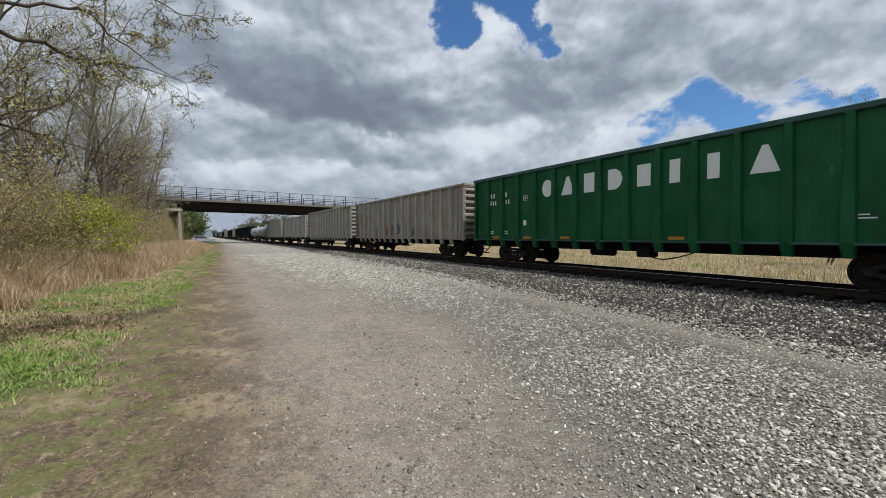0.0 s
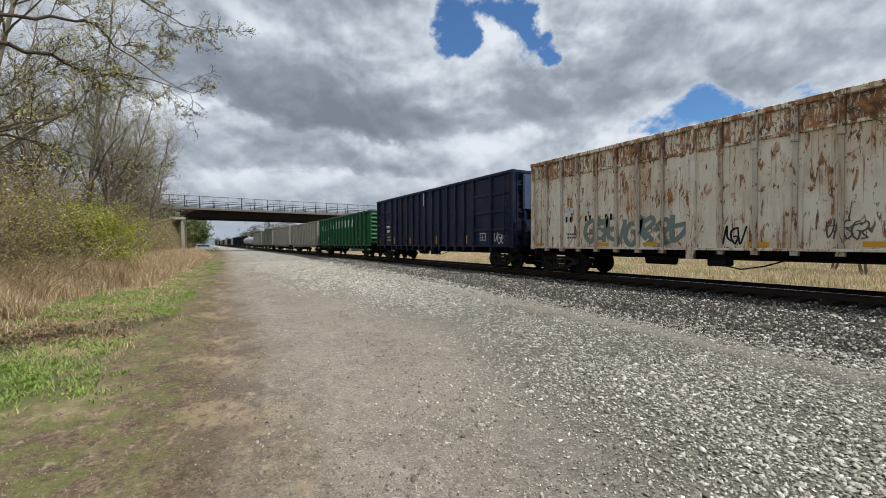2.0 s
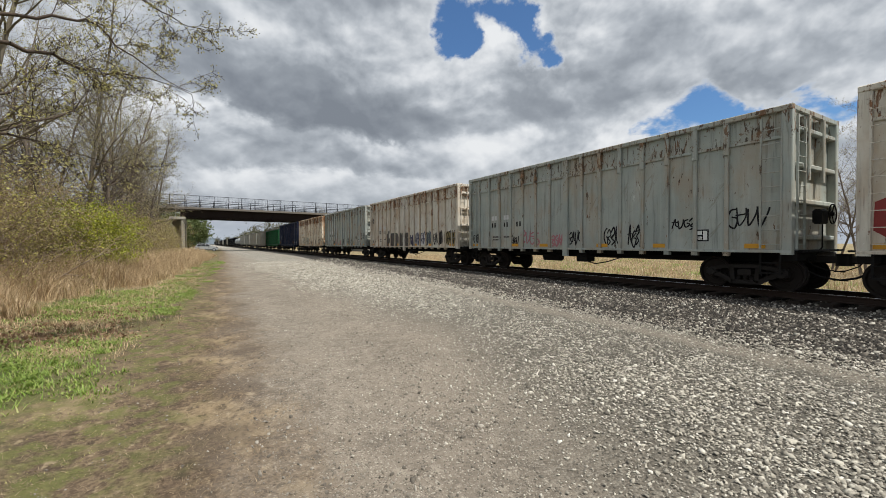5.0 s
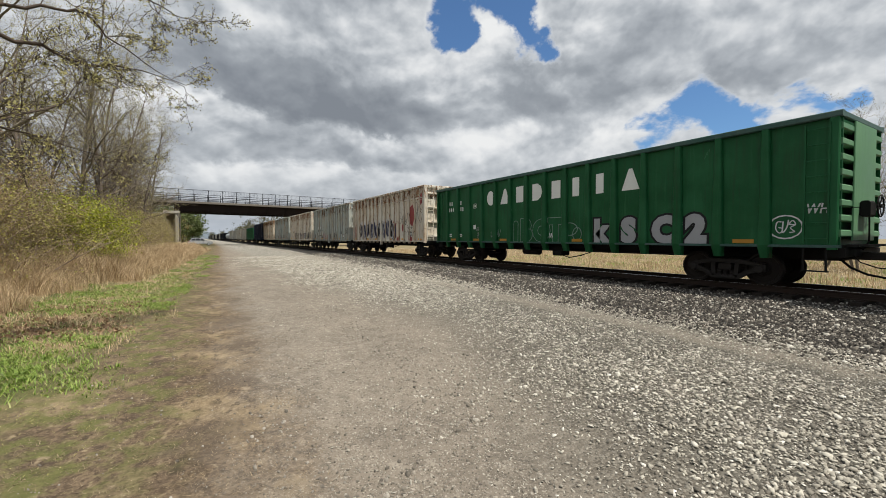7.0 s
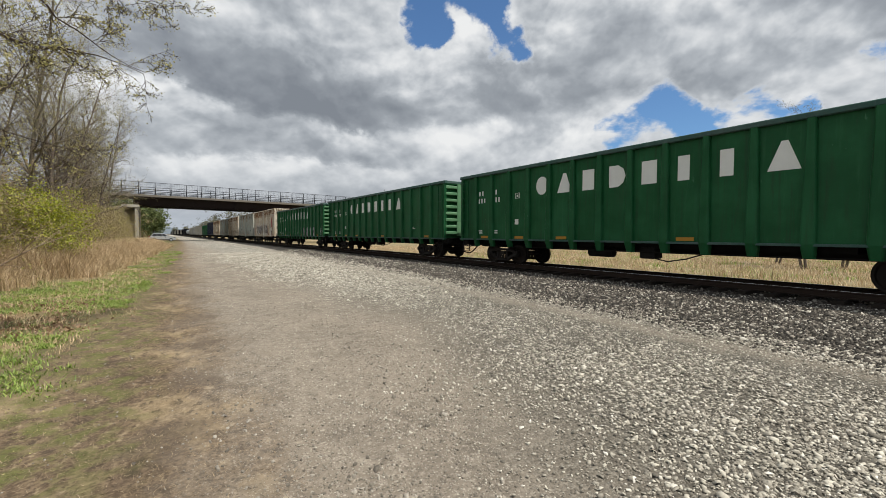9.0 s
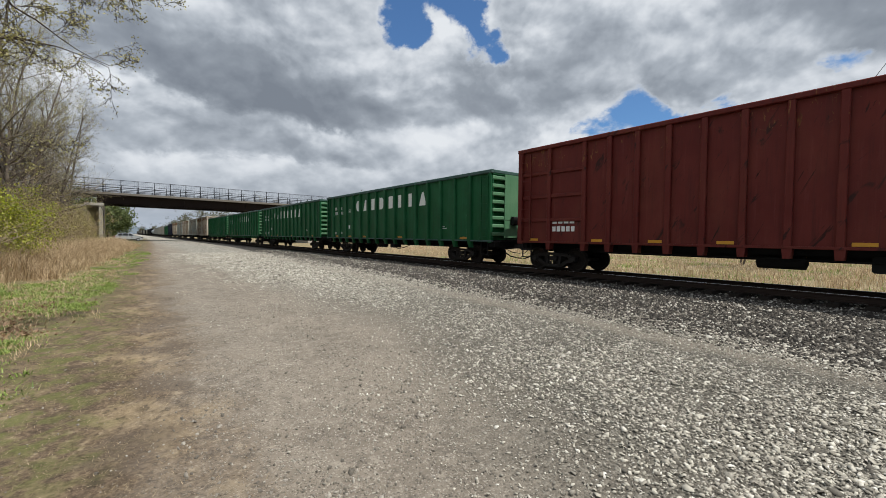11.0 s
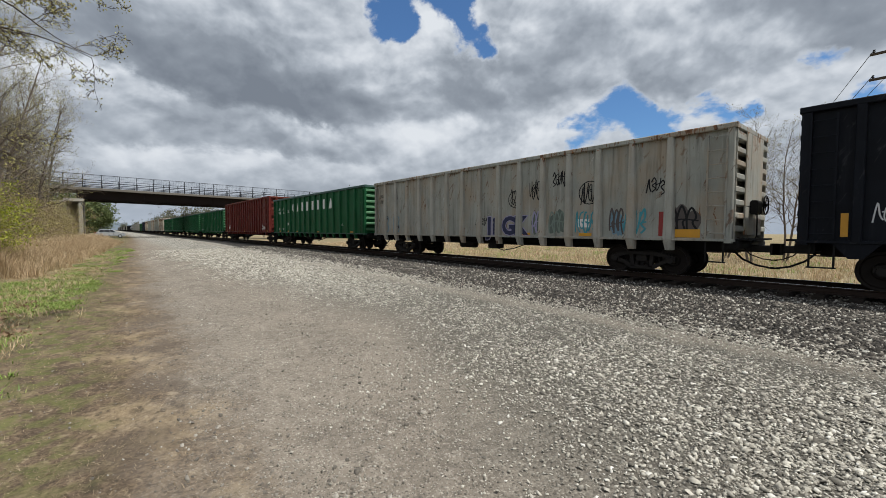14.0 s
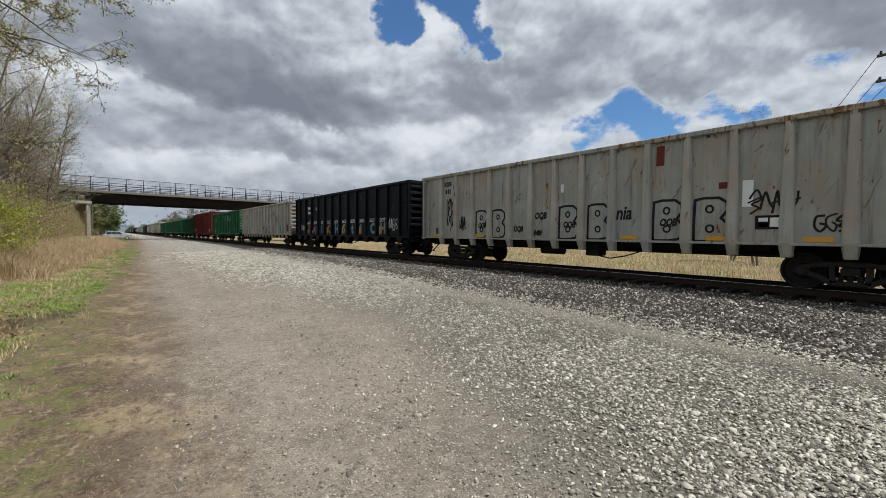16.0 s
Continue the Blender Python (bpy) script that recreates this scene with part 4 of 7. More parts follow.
def gondola(name, label, category, length, top, posts, paint, style="rib", sill=1.15, foot=0.80, inset=2.68, end_style="bars", chord=None, wide=1.6, post_paint=None, end_paint=None):
    """A high-sided open car. posts: distances of the side posts from the leading end. The train runs towards +y."""
    car = thing(name, label, category, "cars of the freight train")
    h, sheet = length / 2, wide - 0.13
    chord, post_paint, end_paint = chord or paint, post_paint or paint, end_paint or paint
    for side in (-1, 1):
        a, b = sorted((side * sheet, side * (sheet - 0.03)))
        part("side_wall", Shape().box(a, b, -h + 0.02, h - 0.02, sill, top - 0.05), paint, car)
        a, b = sorted((side * wide, side * (sheet - 0.05)))
        lip = 0.30 if style == "panel" else 0.0
        part("top_chord", Shape().box(a, b, -h - lip * 0, h + lip * 0, top - 0.15, top, 0.02), chord, car)
        a, b = sorted((side * (wide - 0.015), side * (sheet - 0.02)))
        # on green cars the paler chord paint draws the light along the sill edge
        part("side_sill", Shape().box(a, b, -h, h, sill - 0.055, sill + 0.015, 0.008), chord, car)
        # posts on the side
        if style == "rib":
            out = [(sheet - 0.02, 0.15), (wide - 0.03, 0.125), (wide, 0.09)]
            top_s, bot_s = 0.72, 1.18
            v = []
            for z, k, inn in ((top - 0.14, top_s, 0.0), (sill, bot_s, 0.0), (foot, 0.85, 0.10)):
                row = [(side * (o - inn), w * k, z) for o, w in out] + [(side * (o - inn), -w * k, z) for o, w in reversed(out)]
                v += row
            f = [(i, i + 1, i + 7, i + 6) for j in (0, 6) for i in range(j, j + 5)] + [(0, 1, 2, 3, 4, 5), (12, 13, 14, 15, 16, 17), (5, 0, 6, 11), (11, 6, 12, 17)]
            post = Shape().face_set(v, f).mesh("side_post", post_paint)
        elif style == "board":
            s = Shape()
            a, b = sorted((side * (wide - 0.055), side * (sheet - 0.01)))
            s.box(a, b, -0.055, 0.055, sill - 0.02, top - 0.75, 0.012)
            a, b = sorted((side * wide, side * (sheet - 0.01)))
            s.box(a, b, -0.075, 0.075, top - 1.05, top - 0.14, 0.018)
            a, b = sorted((side * (wide - 0.04), side * (sheet - 0.06)))
            s.box(a, b, -0.085, 0.085, sill - 0.17, sill - 0.05, 0.01)
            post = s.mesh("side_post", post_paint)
        elif style == "panel":
            s = Shape()
            a, b = sorted((side * (wide - 0.02), side * (sheet - 0.01)))
            s.box(a, b, -0.085, 0.085, sill - 0.02, top - 0.14, 0.02)
            s.plate([(-0.11, sill), (0.11, sill), (0.08, foot + 0.05), (-0.08, foot + 0.05)], *sorted((side * (wide - 0.03), side * (sheet - 0.15))))
            post = s.mesh("side_post", post_paint)
        else:
            s = Shape()
            a, b = sorted((side * wide, side * (sheet - 0.01)))
            s.box(a, b, -0.09, 0.09, sill - 0.02, top - 0.14, 0.018)
            s.plate([(-0.42, sill - 0.03), (0.42, sill - 0.03), (0.12, foot), (-0.12, foot)], *sorted((side * (wide - 0.05), side * (sheet - 0.12))))
            post = s.mesh("side_post", post_paint)
        for d in posts:
            part("side_post", post, paint, car, at=(0, h - d, 0))
    if style == "board":
        for side in (-1, 1):
            a, b = sorted((side * (wide - 0.075), side * (sheet - 0.01)))
            part("plate_lap", Shape().box(a, b, -h + 0.02, h - 0.02, top - 0.84, top - 0.76, 0.01), paint, car)
            a, b = sorted((side * (wide - 0.01), side * (sheet - 0.02)))
            part("centre_post", Shape().box(a, b, h - 7.13 - 0.13, h - 7.13 + 0.13, sill - 0.32, top - 0.14, 0.02), paint, car)
    if style == "panel":
        for side in (-1, 1):
            for lo, hi in ((-h + 0.02, h - posts[-2]), (h - posts[1], h - 0.02)):
                for z in (sill + 0.85, sill + 1.78, sill + 2.70):
                    a, b = sorted((side * (wide - 0.06), side * (sheet - 0.01)))
                    part("side_stiffener", Shape().box(a, b, lo, hi, z - 0.07, z + 0.07, 0.02), paint, car)
    part("floor", Shape().box(-sheet + 0.01, sheet - 0.01, -h + 0.1, h - 0.1, sill - 0.05, sill + 0.01), UNDER, car)
    part("load", Shape().box(-sheet + 0.04, sheet - 0.04, -h + 0.3, h - 0.3, top - 0.9, top - 0.6), UNDER, car, "dark load below the rim")
    under = Shape().box(-0.30, 0.30, -h + 0.3, h - 0.3, 0.74, sill - 0.05, 0.03).box(-1.15, 1.15, -h + 4.2, h - 4.2, sill - 0.22, sill - 0.05)
    for d in posts[1:-1]:
        under.box(-1.38, 1.38, h - d - 0.06, h - d + 0.06, foot + 0.12, sill - 0.05)
    part("underframe", under, UNDER, car)
    gear = Shape().lathe([(-0.55, 0.05), (-0.5, 0.17), (0.5, 0.17), (0.55, 0.05)], 12, "y", (-0.85, 1.6, 0.72))
    gear.box(-1.25, -0.75, -0.6, -0.1, 0.58, 0.95, 0.04).tube([(-1.3, -h + 3.6, 0.82), (-1.3, -2.0, 0.80), (-1.3, 2.0, 0.83), (-1.3, h - 3.6, 0.82)], 0.018, 5)
    gear.tube([(-1.1, -0.5, 0.6), (-1.2, -1.0, 0.52), (-1.1, -1.5, 0.62), (-0.9, -1.9, 0.78)], 0.022, 5)
    part("brake_gear", gear, UNDER, car, "brake rigging, reservoir and pipes")
    for end in (-1, 1):
        y = end * (h - 0.22)
        a, b = sorted((y, y + end * 0.03))
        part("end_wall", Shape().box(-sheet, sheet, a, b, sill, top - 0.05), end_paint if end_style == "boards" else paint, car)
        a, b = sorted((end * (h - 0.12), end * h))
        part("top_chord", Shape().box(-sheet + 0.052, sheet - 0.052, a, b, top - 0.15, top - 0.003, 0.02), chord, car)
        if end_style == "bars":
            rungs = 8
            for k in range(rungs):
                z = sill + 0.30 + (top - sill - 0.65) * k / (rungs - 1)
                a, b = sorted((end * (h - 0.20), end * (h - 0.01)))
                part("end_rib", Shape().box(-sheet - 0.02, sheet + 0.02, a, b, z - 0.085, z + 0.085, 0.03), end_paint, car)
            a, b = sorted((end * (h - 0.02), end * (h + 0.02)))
            part("end_plate", Shape().box(-sheet * 0.50, sheet * 0.60, a, b, sill + 0.95, top - 0.16, 0.012), end_paint, car, "broad plate over the end ribs")
            part("end_plate", Shape().box(-sheet * 0.50, sheet * 0.60, a, b, sill + 0.12, sill + 0.93, 0.012), end_paint, car, "broad plate over the end ribs")
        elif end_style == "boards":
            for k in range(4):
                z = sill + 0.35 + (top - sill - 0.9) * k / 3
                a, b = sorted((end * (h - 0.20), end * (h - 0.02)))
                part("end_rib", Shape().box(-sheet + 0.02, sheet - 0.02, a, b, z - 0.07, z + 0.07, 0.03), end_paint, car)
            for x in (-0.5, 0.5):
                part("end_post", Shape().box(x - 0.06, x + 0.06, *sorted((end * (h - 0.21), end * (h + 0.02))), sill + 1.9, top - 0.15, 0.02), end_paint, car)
        else:
            for x in (-0.75, 0.0, 0.75):
                part("end_post", Shape().box(x - 0.07, x + 0.07, *sorted((end * (h - 0.21), end * h)), sill, top - 0.15, 0.02), end_paint, car)
            for z in (sill + 0.5, sill + 1.8, sill + 3.0):
                part("end_rib", Shape().box(-sheet, sheet, *sorted((end * (h - 0.19), end * (h - 0.04))), z - 0.06, z + 0.06, 0.02), end_paint, car)
        for side in (-1, 1):
            a, b = sorted((side * (wide - 0.02), side * (sheet - (0.0 if end_style == "bars" else 0.08))))
            part("corner_post", Shape().box(a, b, *sorted((end * (h - 0.24), end * (h - (0.05 if end_style == "bars" else -0.005)))), sill - 0.1, top - 0.14, 0.02), paint, car)
        part("end_sill", Shape().box(-1.35, 1.35, *sorted((end * (h - 0.35), end * (h + 0.04))), 0.86, sill - 0.05, 0.03), UNDER, car)
        part("platform", Shape().box(-1.2, 1.2, *sorted((end * (h + 0.02), end * (h + 0.24))), sill - 0.02, sill + 0.03), UNDER, car)
        coupler = Shape().box(-0.11, 0.11, *sorted((end * (h - 0.3), end * (h + 0.55))), 0.78, 0.98, 0.03).box(-0.18, 0.14, *sorted((end * (h + 0.48), end * (h + 0.76))), 0.72, 1.04, 0.05)
        part("coupler", coupler, TRUCK, car, "rusty knuckle coupler")
        hose = Shape().tube([(-0.55, end * (h - 0.25), 0.80), (-0.60, end * (h - 0.05), 0.60), (-0.55, end * (h + 0.25), 0.44), (-0.42, end * (h + 0.55), 0.37), (-0.30, end * (h + 0.74), 0.36)], 0.03, 6)
        hose.tube([(-0.75, end * (h + 0.02), 0.92), (-0.72, end * (h + 0.16), 0.74), (-0.60, end * (h + 0.42), 0.62), (-0.40, end * (h + 0.70), 0.58)], 0.016, 5)
        part("air_hose", hose, UNDER, car)
        lad = ladder_mesh(sill + 0.05, top - 0.25, 0.46, paint)
        part("ladder", lad, paint, car, at=(-wide + 0.04, end * (h - 0.45), 0))
        if end_style != "bars":
            lad2 = part("ladder", lad, paint, car, at=(-1.12, end * (h + 0.01), 0))
            lad2.rotation_euler = (0, 0, math.pi / 2 if end < 0 else -math.pi / 2)
        step = Shape().box(-1.53, -1.49, *sorted((end * (h - 0.72), end * (h - 0.68))), 0.50, sill - 0.05).box(-1.53, -1.49, *sorted((end * (h - 0.28), end * (h - 0.24))), 0.50, sill - 0.05)
        step.box(-1.56, -1.42, *sorted((end * (h - 0.74), end * (h - 0.22))), 0.50, 0.53).box(-1.54, -1.48, *sorted((end * (h - 0.72), end * (h - 0.24))), 0.78, 0.81)
        part("sill_step", step, UNDER, car)
    part("brake_wheel", brake_wheel_mesh(UNDER), UNDER, car, at=(0.28, -h - 0.20, sill + 1.0), label="hand brake wheel")
    part("brake_housing", Shape().box(-0.34, 0.10, -h - 0.22, -h - 0.02, sill + 0.72, sill + 1.12, 0.05).tube([(0.1, -h - 0.1, sill + 0.8), (0.05, -h - 0.12, sill + 0.1), (-0.3, -h - 0.1, sill - 0.1)], 0.02, 5), UNDER, car, "hand brake gear case and chain")
    add_trucks(car, length, inset)
    return car


def place_car(car, lead):
    """Sets a car by the place of its leading end at the clip's start, and books its run."""
    box = [c for c in car.children if c.name.startswith("side_wall") or c.name.startswith("shell")][0]
    half = max(v.co.y for v in box.data.vertices) + 0.02
    car.location = (TRACK_X, lead - half, RAIL_TOP)
    TRAIN.append(car)
    return half


# ---- markings ----
def on_side(car, half, name, shapes, mat, label, out=1.4745):
    """Thin paint on the side that faces -x, a part for each outline of (distance from the leading end, height) or brush stroke."""
    made = None
    for i, outline in enumerate(shapes):
        s, front, back = Shape(), -out - 0.002 - 0.0004 * (i % 5), -out + 0.004
        if isinstance(outline, dict):
            pairs = outline["pairs"]
            v = [(x, half - d, z) for pair in pairs for d, z in pair for x in (front, back)]
            f = []
            for k in range(len(pairs) - 1):
                a, b = 4 * k, 4 * k + 4
                f += [(a, a + 2, b + 2, b), (a + 1, b + 1, b + 3, a + 3), (a, b, b + 1, a + 1), (a + 2, a + 3, b + 3, b + 2)]
            f += [(0, 1, 3, 2), (len(v) - 4, len(v) - 2, len(v) - 1, len(v) - 3)]
            s.face_set(v, f)
        else:
            s.plate([(half - d, z) for d, z in outline], front, back)
        made = part(name, s, mat, car, label)
    return made


def rect(d, z, w, h):
    return [(d, z), (d + w, z), (d + w, z + h), (d, z + h)]


def disc(d, z, rx, rz, k=14, turn=0.0):
    return [(d + rx * math.cos(turn + 2 * math.pi * i / k), z + rz * math.sin(turn + 2 * math.pi * i / k)) for i in range(k)]


def stroke(points, width):
    """A brush stroke along points: one ribbon with bevelled turns."""
    pts = [Vector(points[0])]
    for p in points[1:]:
        if (Vector(p) - pts[-1]).length > 0.004:
            pts.append(Vector(p))
    pairs = []
    for i, p in enumerate(pts):
        a = (p - pts[i - 1]).normalized() if i else (pts[1] - p).normalized()
        b = (pts[i + 1] - p).normalized() if i + 1 < len(pts) else a
        q = a + b
        q = q.normalized() if q.length > 0.3 else a
        side = Vector((-q.y, q.x)) * width / 2 * min(1.6, 1 / max(0.4, q.dot(a)))
        pairs.append(((p.x + side.x, p.y + side.y), (p.x - side.x, p.y - side.y)))
    return [{"pairs": pairs}]


def ring(d, z, rx, rz, width, k=18, start=0.0, sweep=1.0):
    n_ = int(k * sweep)
    return stroke([(d + rx * math.cos(start + 2 * math.pi * i / k), z + rz * math.sin(start + 2 * math.pi * i / k)) for i in range(n_ + 1)], width)


def curve_through(points, steps=5):
    """Points of a smooth line that passes through all the given points."""
    p = [Vector(points[0])] + [Vector(q) for q in points] + [Vector(points[-1])]
    out = []
    for a, b, c, d in zip(p, p[1:], p[2:], p[3:]):
        for k in range(steps):
            t = k / steps
            out.append(0.5 * (2 * b + (c - a) * t + (2 * a - 5 * b + 4 * c - d) * t * t + (3 * b - a - 3 * c + d) * t ** 3))
    return [tuple(q) for q in out] + [tuple(p[-1])]


def scrawl(r, d, z, w, h, width, loops=5):
    """An unreadable spray tag: a row of quick hooked strokes that run into each other."""
    out, cell = [], w / loops
    for i in range(loops):
        x0 = d + cell * i
        tall = h * r.uniform(0.75, 1.0)
        base = z + r.uniform(0, h - tall)
        kind = r.randrange(4)
        if kind == 0:
            pts = [(0.1, 0.95), (0.2, 0.05), (0.75, 0.5), (0.95, 1.0)]
        elif kind == 1:
            pts = [(0.9, 0.9), (0.25, 0.8), (0.1, 0.3), (0.6, 0.02), (1.0, 0.35), (0.5, 0.5)]
        elif kind == 2:
            pts = [(0.05, 0.0), (0.45, 1.0), (0.6, 0.35), (1.05, 0.1)]
        else:
            pts = [(0.0, 0.75), (0.6, 1.0), (0.9, 0.7), (0.2, 0.4), (0.8, 0.2), (0.1, 0.0)]
        pts = [(x0 + cell * (1.1 * u + r.uniform(-0.12, 0.12)), base + tall * (v + r.uniform(-0.08, 0.08))) for u, v in pts]
        out += stroke(curve_through(pts), width * r.uniform(0.8, 1.2))
        if r.random() < 0.35:
            out += stroke([(x0 - cell * 0.1, base + tall * r.uniform(0.4, 0.7)), (x0 + cell * 1.2, base + tall * r.uniform(0.5, 0.8))], width * 0.9)
    return out


def bars(r, d, z, count, w, h, gap):
    """Lettering reduced to plain bars."""
    return [rect(d + i * (w + gap), z, w, h * r.uniform(0.96, 1.0)) for i in range(count)]


A_POSTS = [1.24 + 1.162 * k for k in range(15)]
B_POSTS = [0.94 + 0.876 * k for k in range(7)] + [7.95 + 0.876 * k for k in range(7)]
BLUE_POSTS = [1.62] + [3.08 + 0.964 * k for k in range(13)] + [16.26]
RED_POSTS = [1.56] + [3.09 + 0.96 * k for k in range(16)] + [19.08]
BLACK_POSTS = [1.06] + [2.47 + 1.372 * k for k in range(11)] + [17.55]
TOP_A, TOP_B = 4.36, 4.91


def reflectors(car, half, places, z, w, h, mat, label="yellow reflective patch", out=1.59):
    me = Shape().box(-out - 0.004, -out + 0.006, -w / 2, w / 2, 0, h).mesh("reflector", mat)
    for d in places:
        part("reflector", me, mat, car, label, at=(0, half - d, z))


def big_word(car, half):
    """The company name on the side, reduced to plain white shapes of its size and spacing."""
    z, h = 3.03, 0.75
    for k, kind in enumerate("dtrhrbbt"):
        d = 5.13 + k * 1.145
        if kind == "d":
            o = disc(d + 0.34, z + h / 2, 0.31, h / 2, 18)
        elif kind == "t":
            o = [(d, z), (d + 0.70, z), (d + 0.42, z + h), (d + 0.28, z + h)]
        elif kind == "r":
            o = rect(d + 0.04, z, 0.50, h)
        elif kind == "h":
            o = [(d, z), (d + 0.34, z), (d + 0.54, z + 0.14), (d + 0.62, z + h / 2), (d + 0.54, z + h - 0.14), (d + 0.34, z + h), (d, z + h)]
        else:
            o = rect(d + 0.04, z, 0.34, h)
        on_side(car, half, "painted_shape", [o], WHITE, "large plain white painted shape")


def small_marks(car, half, r, mat=None, d=1.42, z=2.9, h=0.23):
    mat = mat or WHITE
    on_side(car, half, "marking", bars(r, d, z + 0.36, 2, 0.10, h, 0.12) + bars(r, d + 0.98, z + 0.36, 2, 0.10, h, 0.11), mat, "white bars of lettering")
    on_side(car, half, "marking", bars(r, d - 0.03, z, 3, 0.085, h, 0.115) + bars(r, d + 1.0, z, 3, 0.085, h, 0.115), mat, "white bars of lettering")
    on_side(car, half, "marking", bars(r, d, 1.52, 1, 0.26, 0.05, 0.04) + bars(r, d, 1.42, 1, 0.26, 0.05, 0.04) + bars(r, d + 1.0, 1.52, 1, 0.36, 0.05, 0.03) + bars(r, d + 1.0, 1.42, 1, 0.36, 0.05, 0.03), mat, "rows of small white bars")
    on_side(car, half, "marking", [rect(d + 2.52, 2.98, 0.26, 0.02), rect(d + 2.52, 3.2, 0.26, 0.02), rect(d + 2.52, 2.98, 0.02, 0.24), rect(d + 2.76, 2.98, 0.02, 0.24), rect(d + 2.6, 3.05, 0.1, 0.09)], mat, "small white outlined square")
    on_side(car, half, "marking", [rect(d + 2.5, 1.82, 0.22, 0.24)], mat, "white data stencil patch")
    on_side(car, half, "marking", bars(r, d + 13.9, 1.80, 1, 0.22, 0.035, 0.03) + bars(r, d + 13.9, 1.72, 1, 0.34, 0.035, 0.03), mat, "rows of small white bars")


def green_car(first=None):
    car = gondola("gondola_car", "green steel gondola car with large white lettering blocks", "gondola", 19.04, TOP_A, A_POSTS, GREEN, chord=GREEN_RIM, end_paint=GREEN_END)
    half = 9.52
    big_word(car, half)
    small_marks(car, half, random.Random(3))
    reflectors(car, half, [1.0 + 0.85, 4.18, 6.5, 11.15, 17.0], 1.19, 0.52, 0.11, ORANGE, "orange reflective patch", 1.478)
    return car


def fat_letter(d, z, w, h, width):
    """The fat outlined B that a sprayer repeats along the cars."""
    edge = [(d, z), (d, z + h * 0.5), (d + w * 0.02, z + h * 0.96), (d + w * 0.3, z + h), (d + w * 0.72, z + h * 0.99), (d + w * 0.93, z + h * 0.88), (d + w * 0.95, z + h * 0.70), (d + w * 0.78, z + h * 0.53),
            (d + w * 0.97, z + h * 0.40), (d + w, z + h * 0.20), (d + w * 0.86, z + h * 0.04), (d + w * 0.5, z), (d, z), (d, z + h * 0.1)]
    return stroke(edge, width) + ring(d + w * 0.45, z + h * 0.74, w * 0.10, h * 0.08, width * 0.7, 12) + ring(d + w * 0.47, z + h * 0.29, w * 0.11, h * 0.08, width * 0.7, 12)


def tags(car, half, r, spots, mat, width=0.03, label="thin scrawled spray tag", loops=4):
    for d, z, w, h in spots:
        on_side(car, half, "graffiti", scrawl(r, d, z, w, h, width, loops), mat, label, 1.4775)


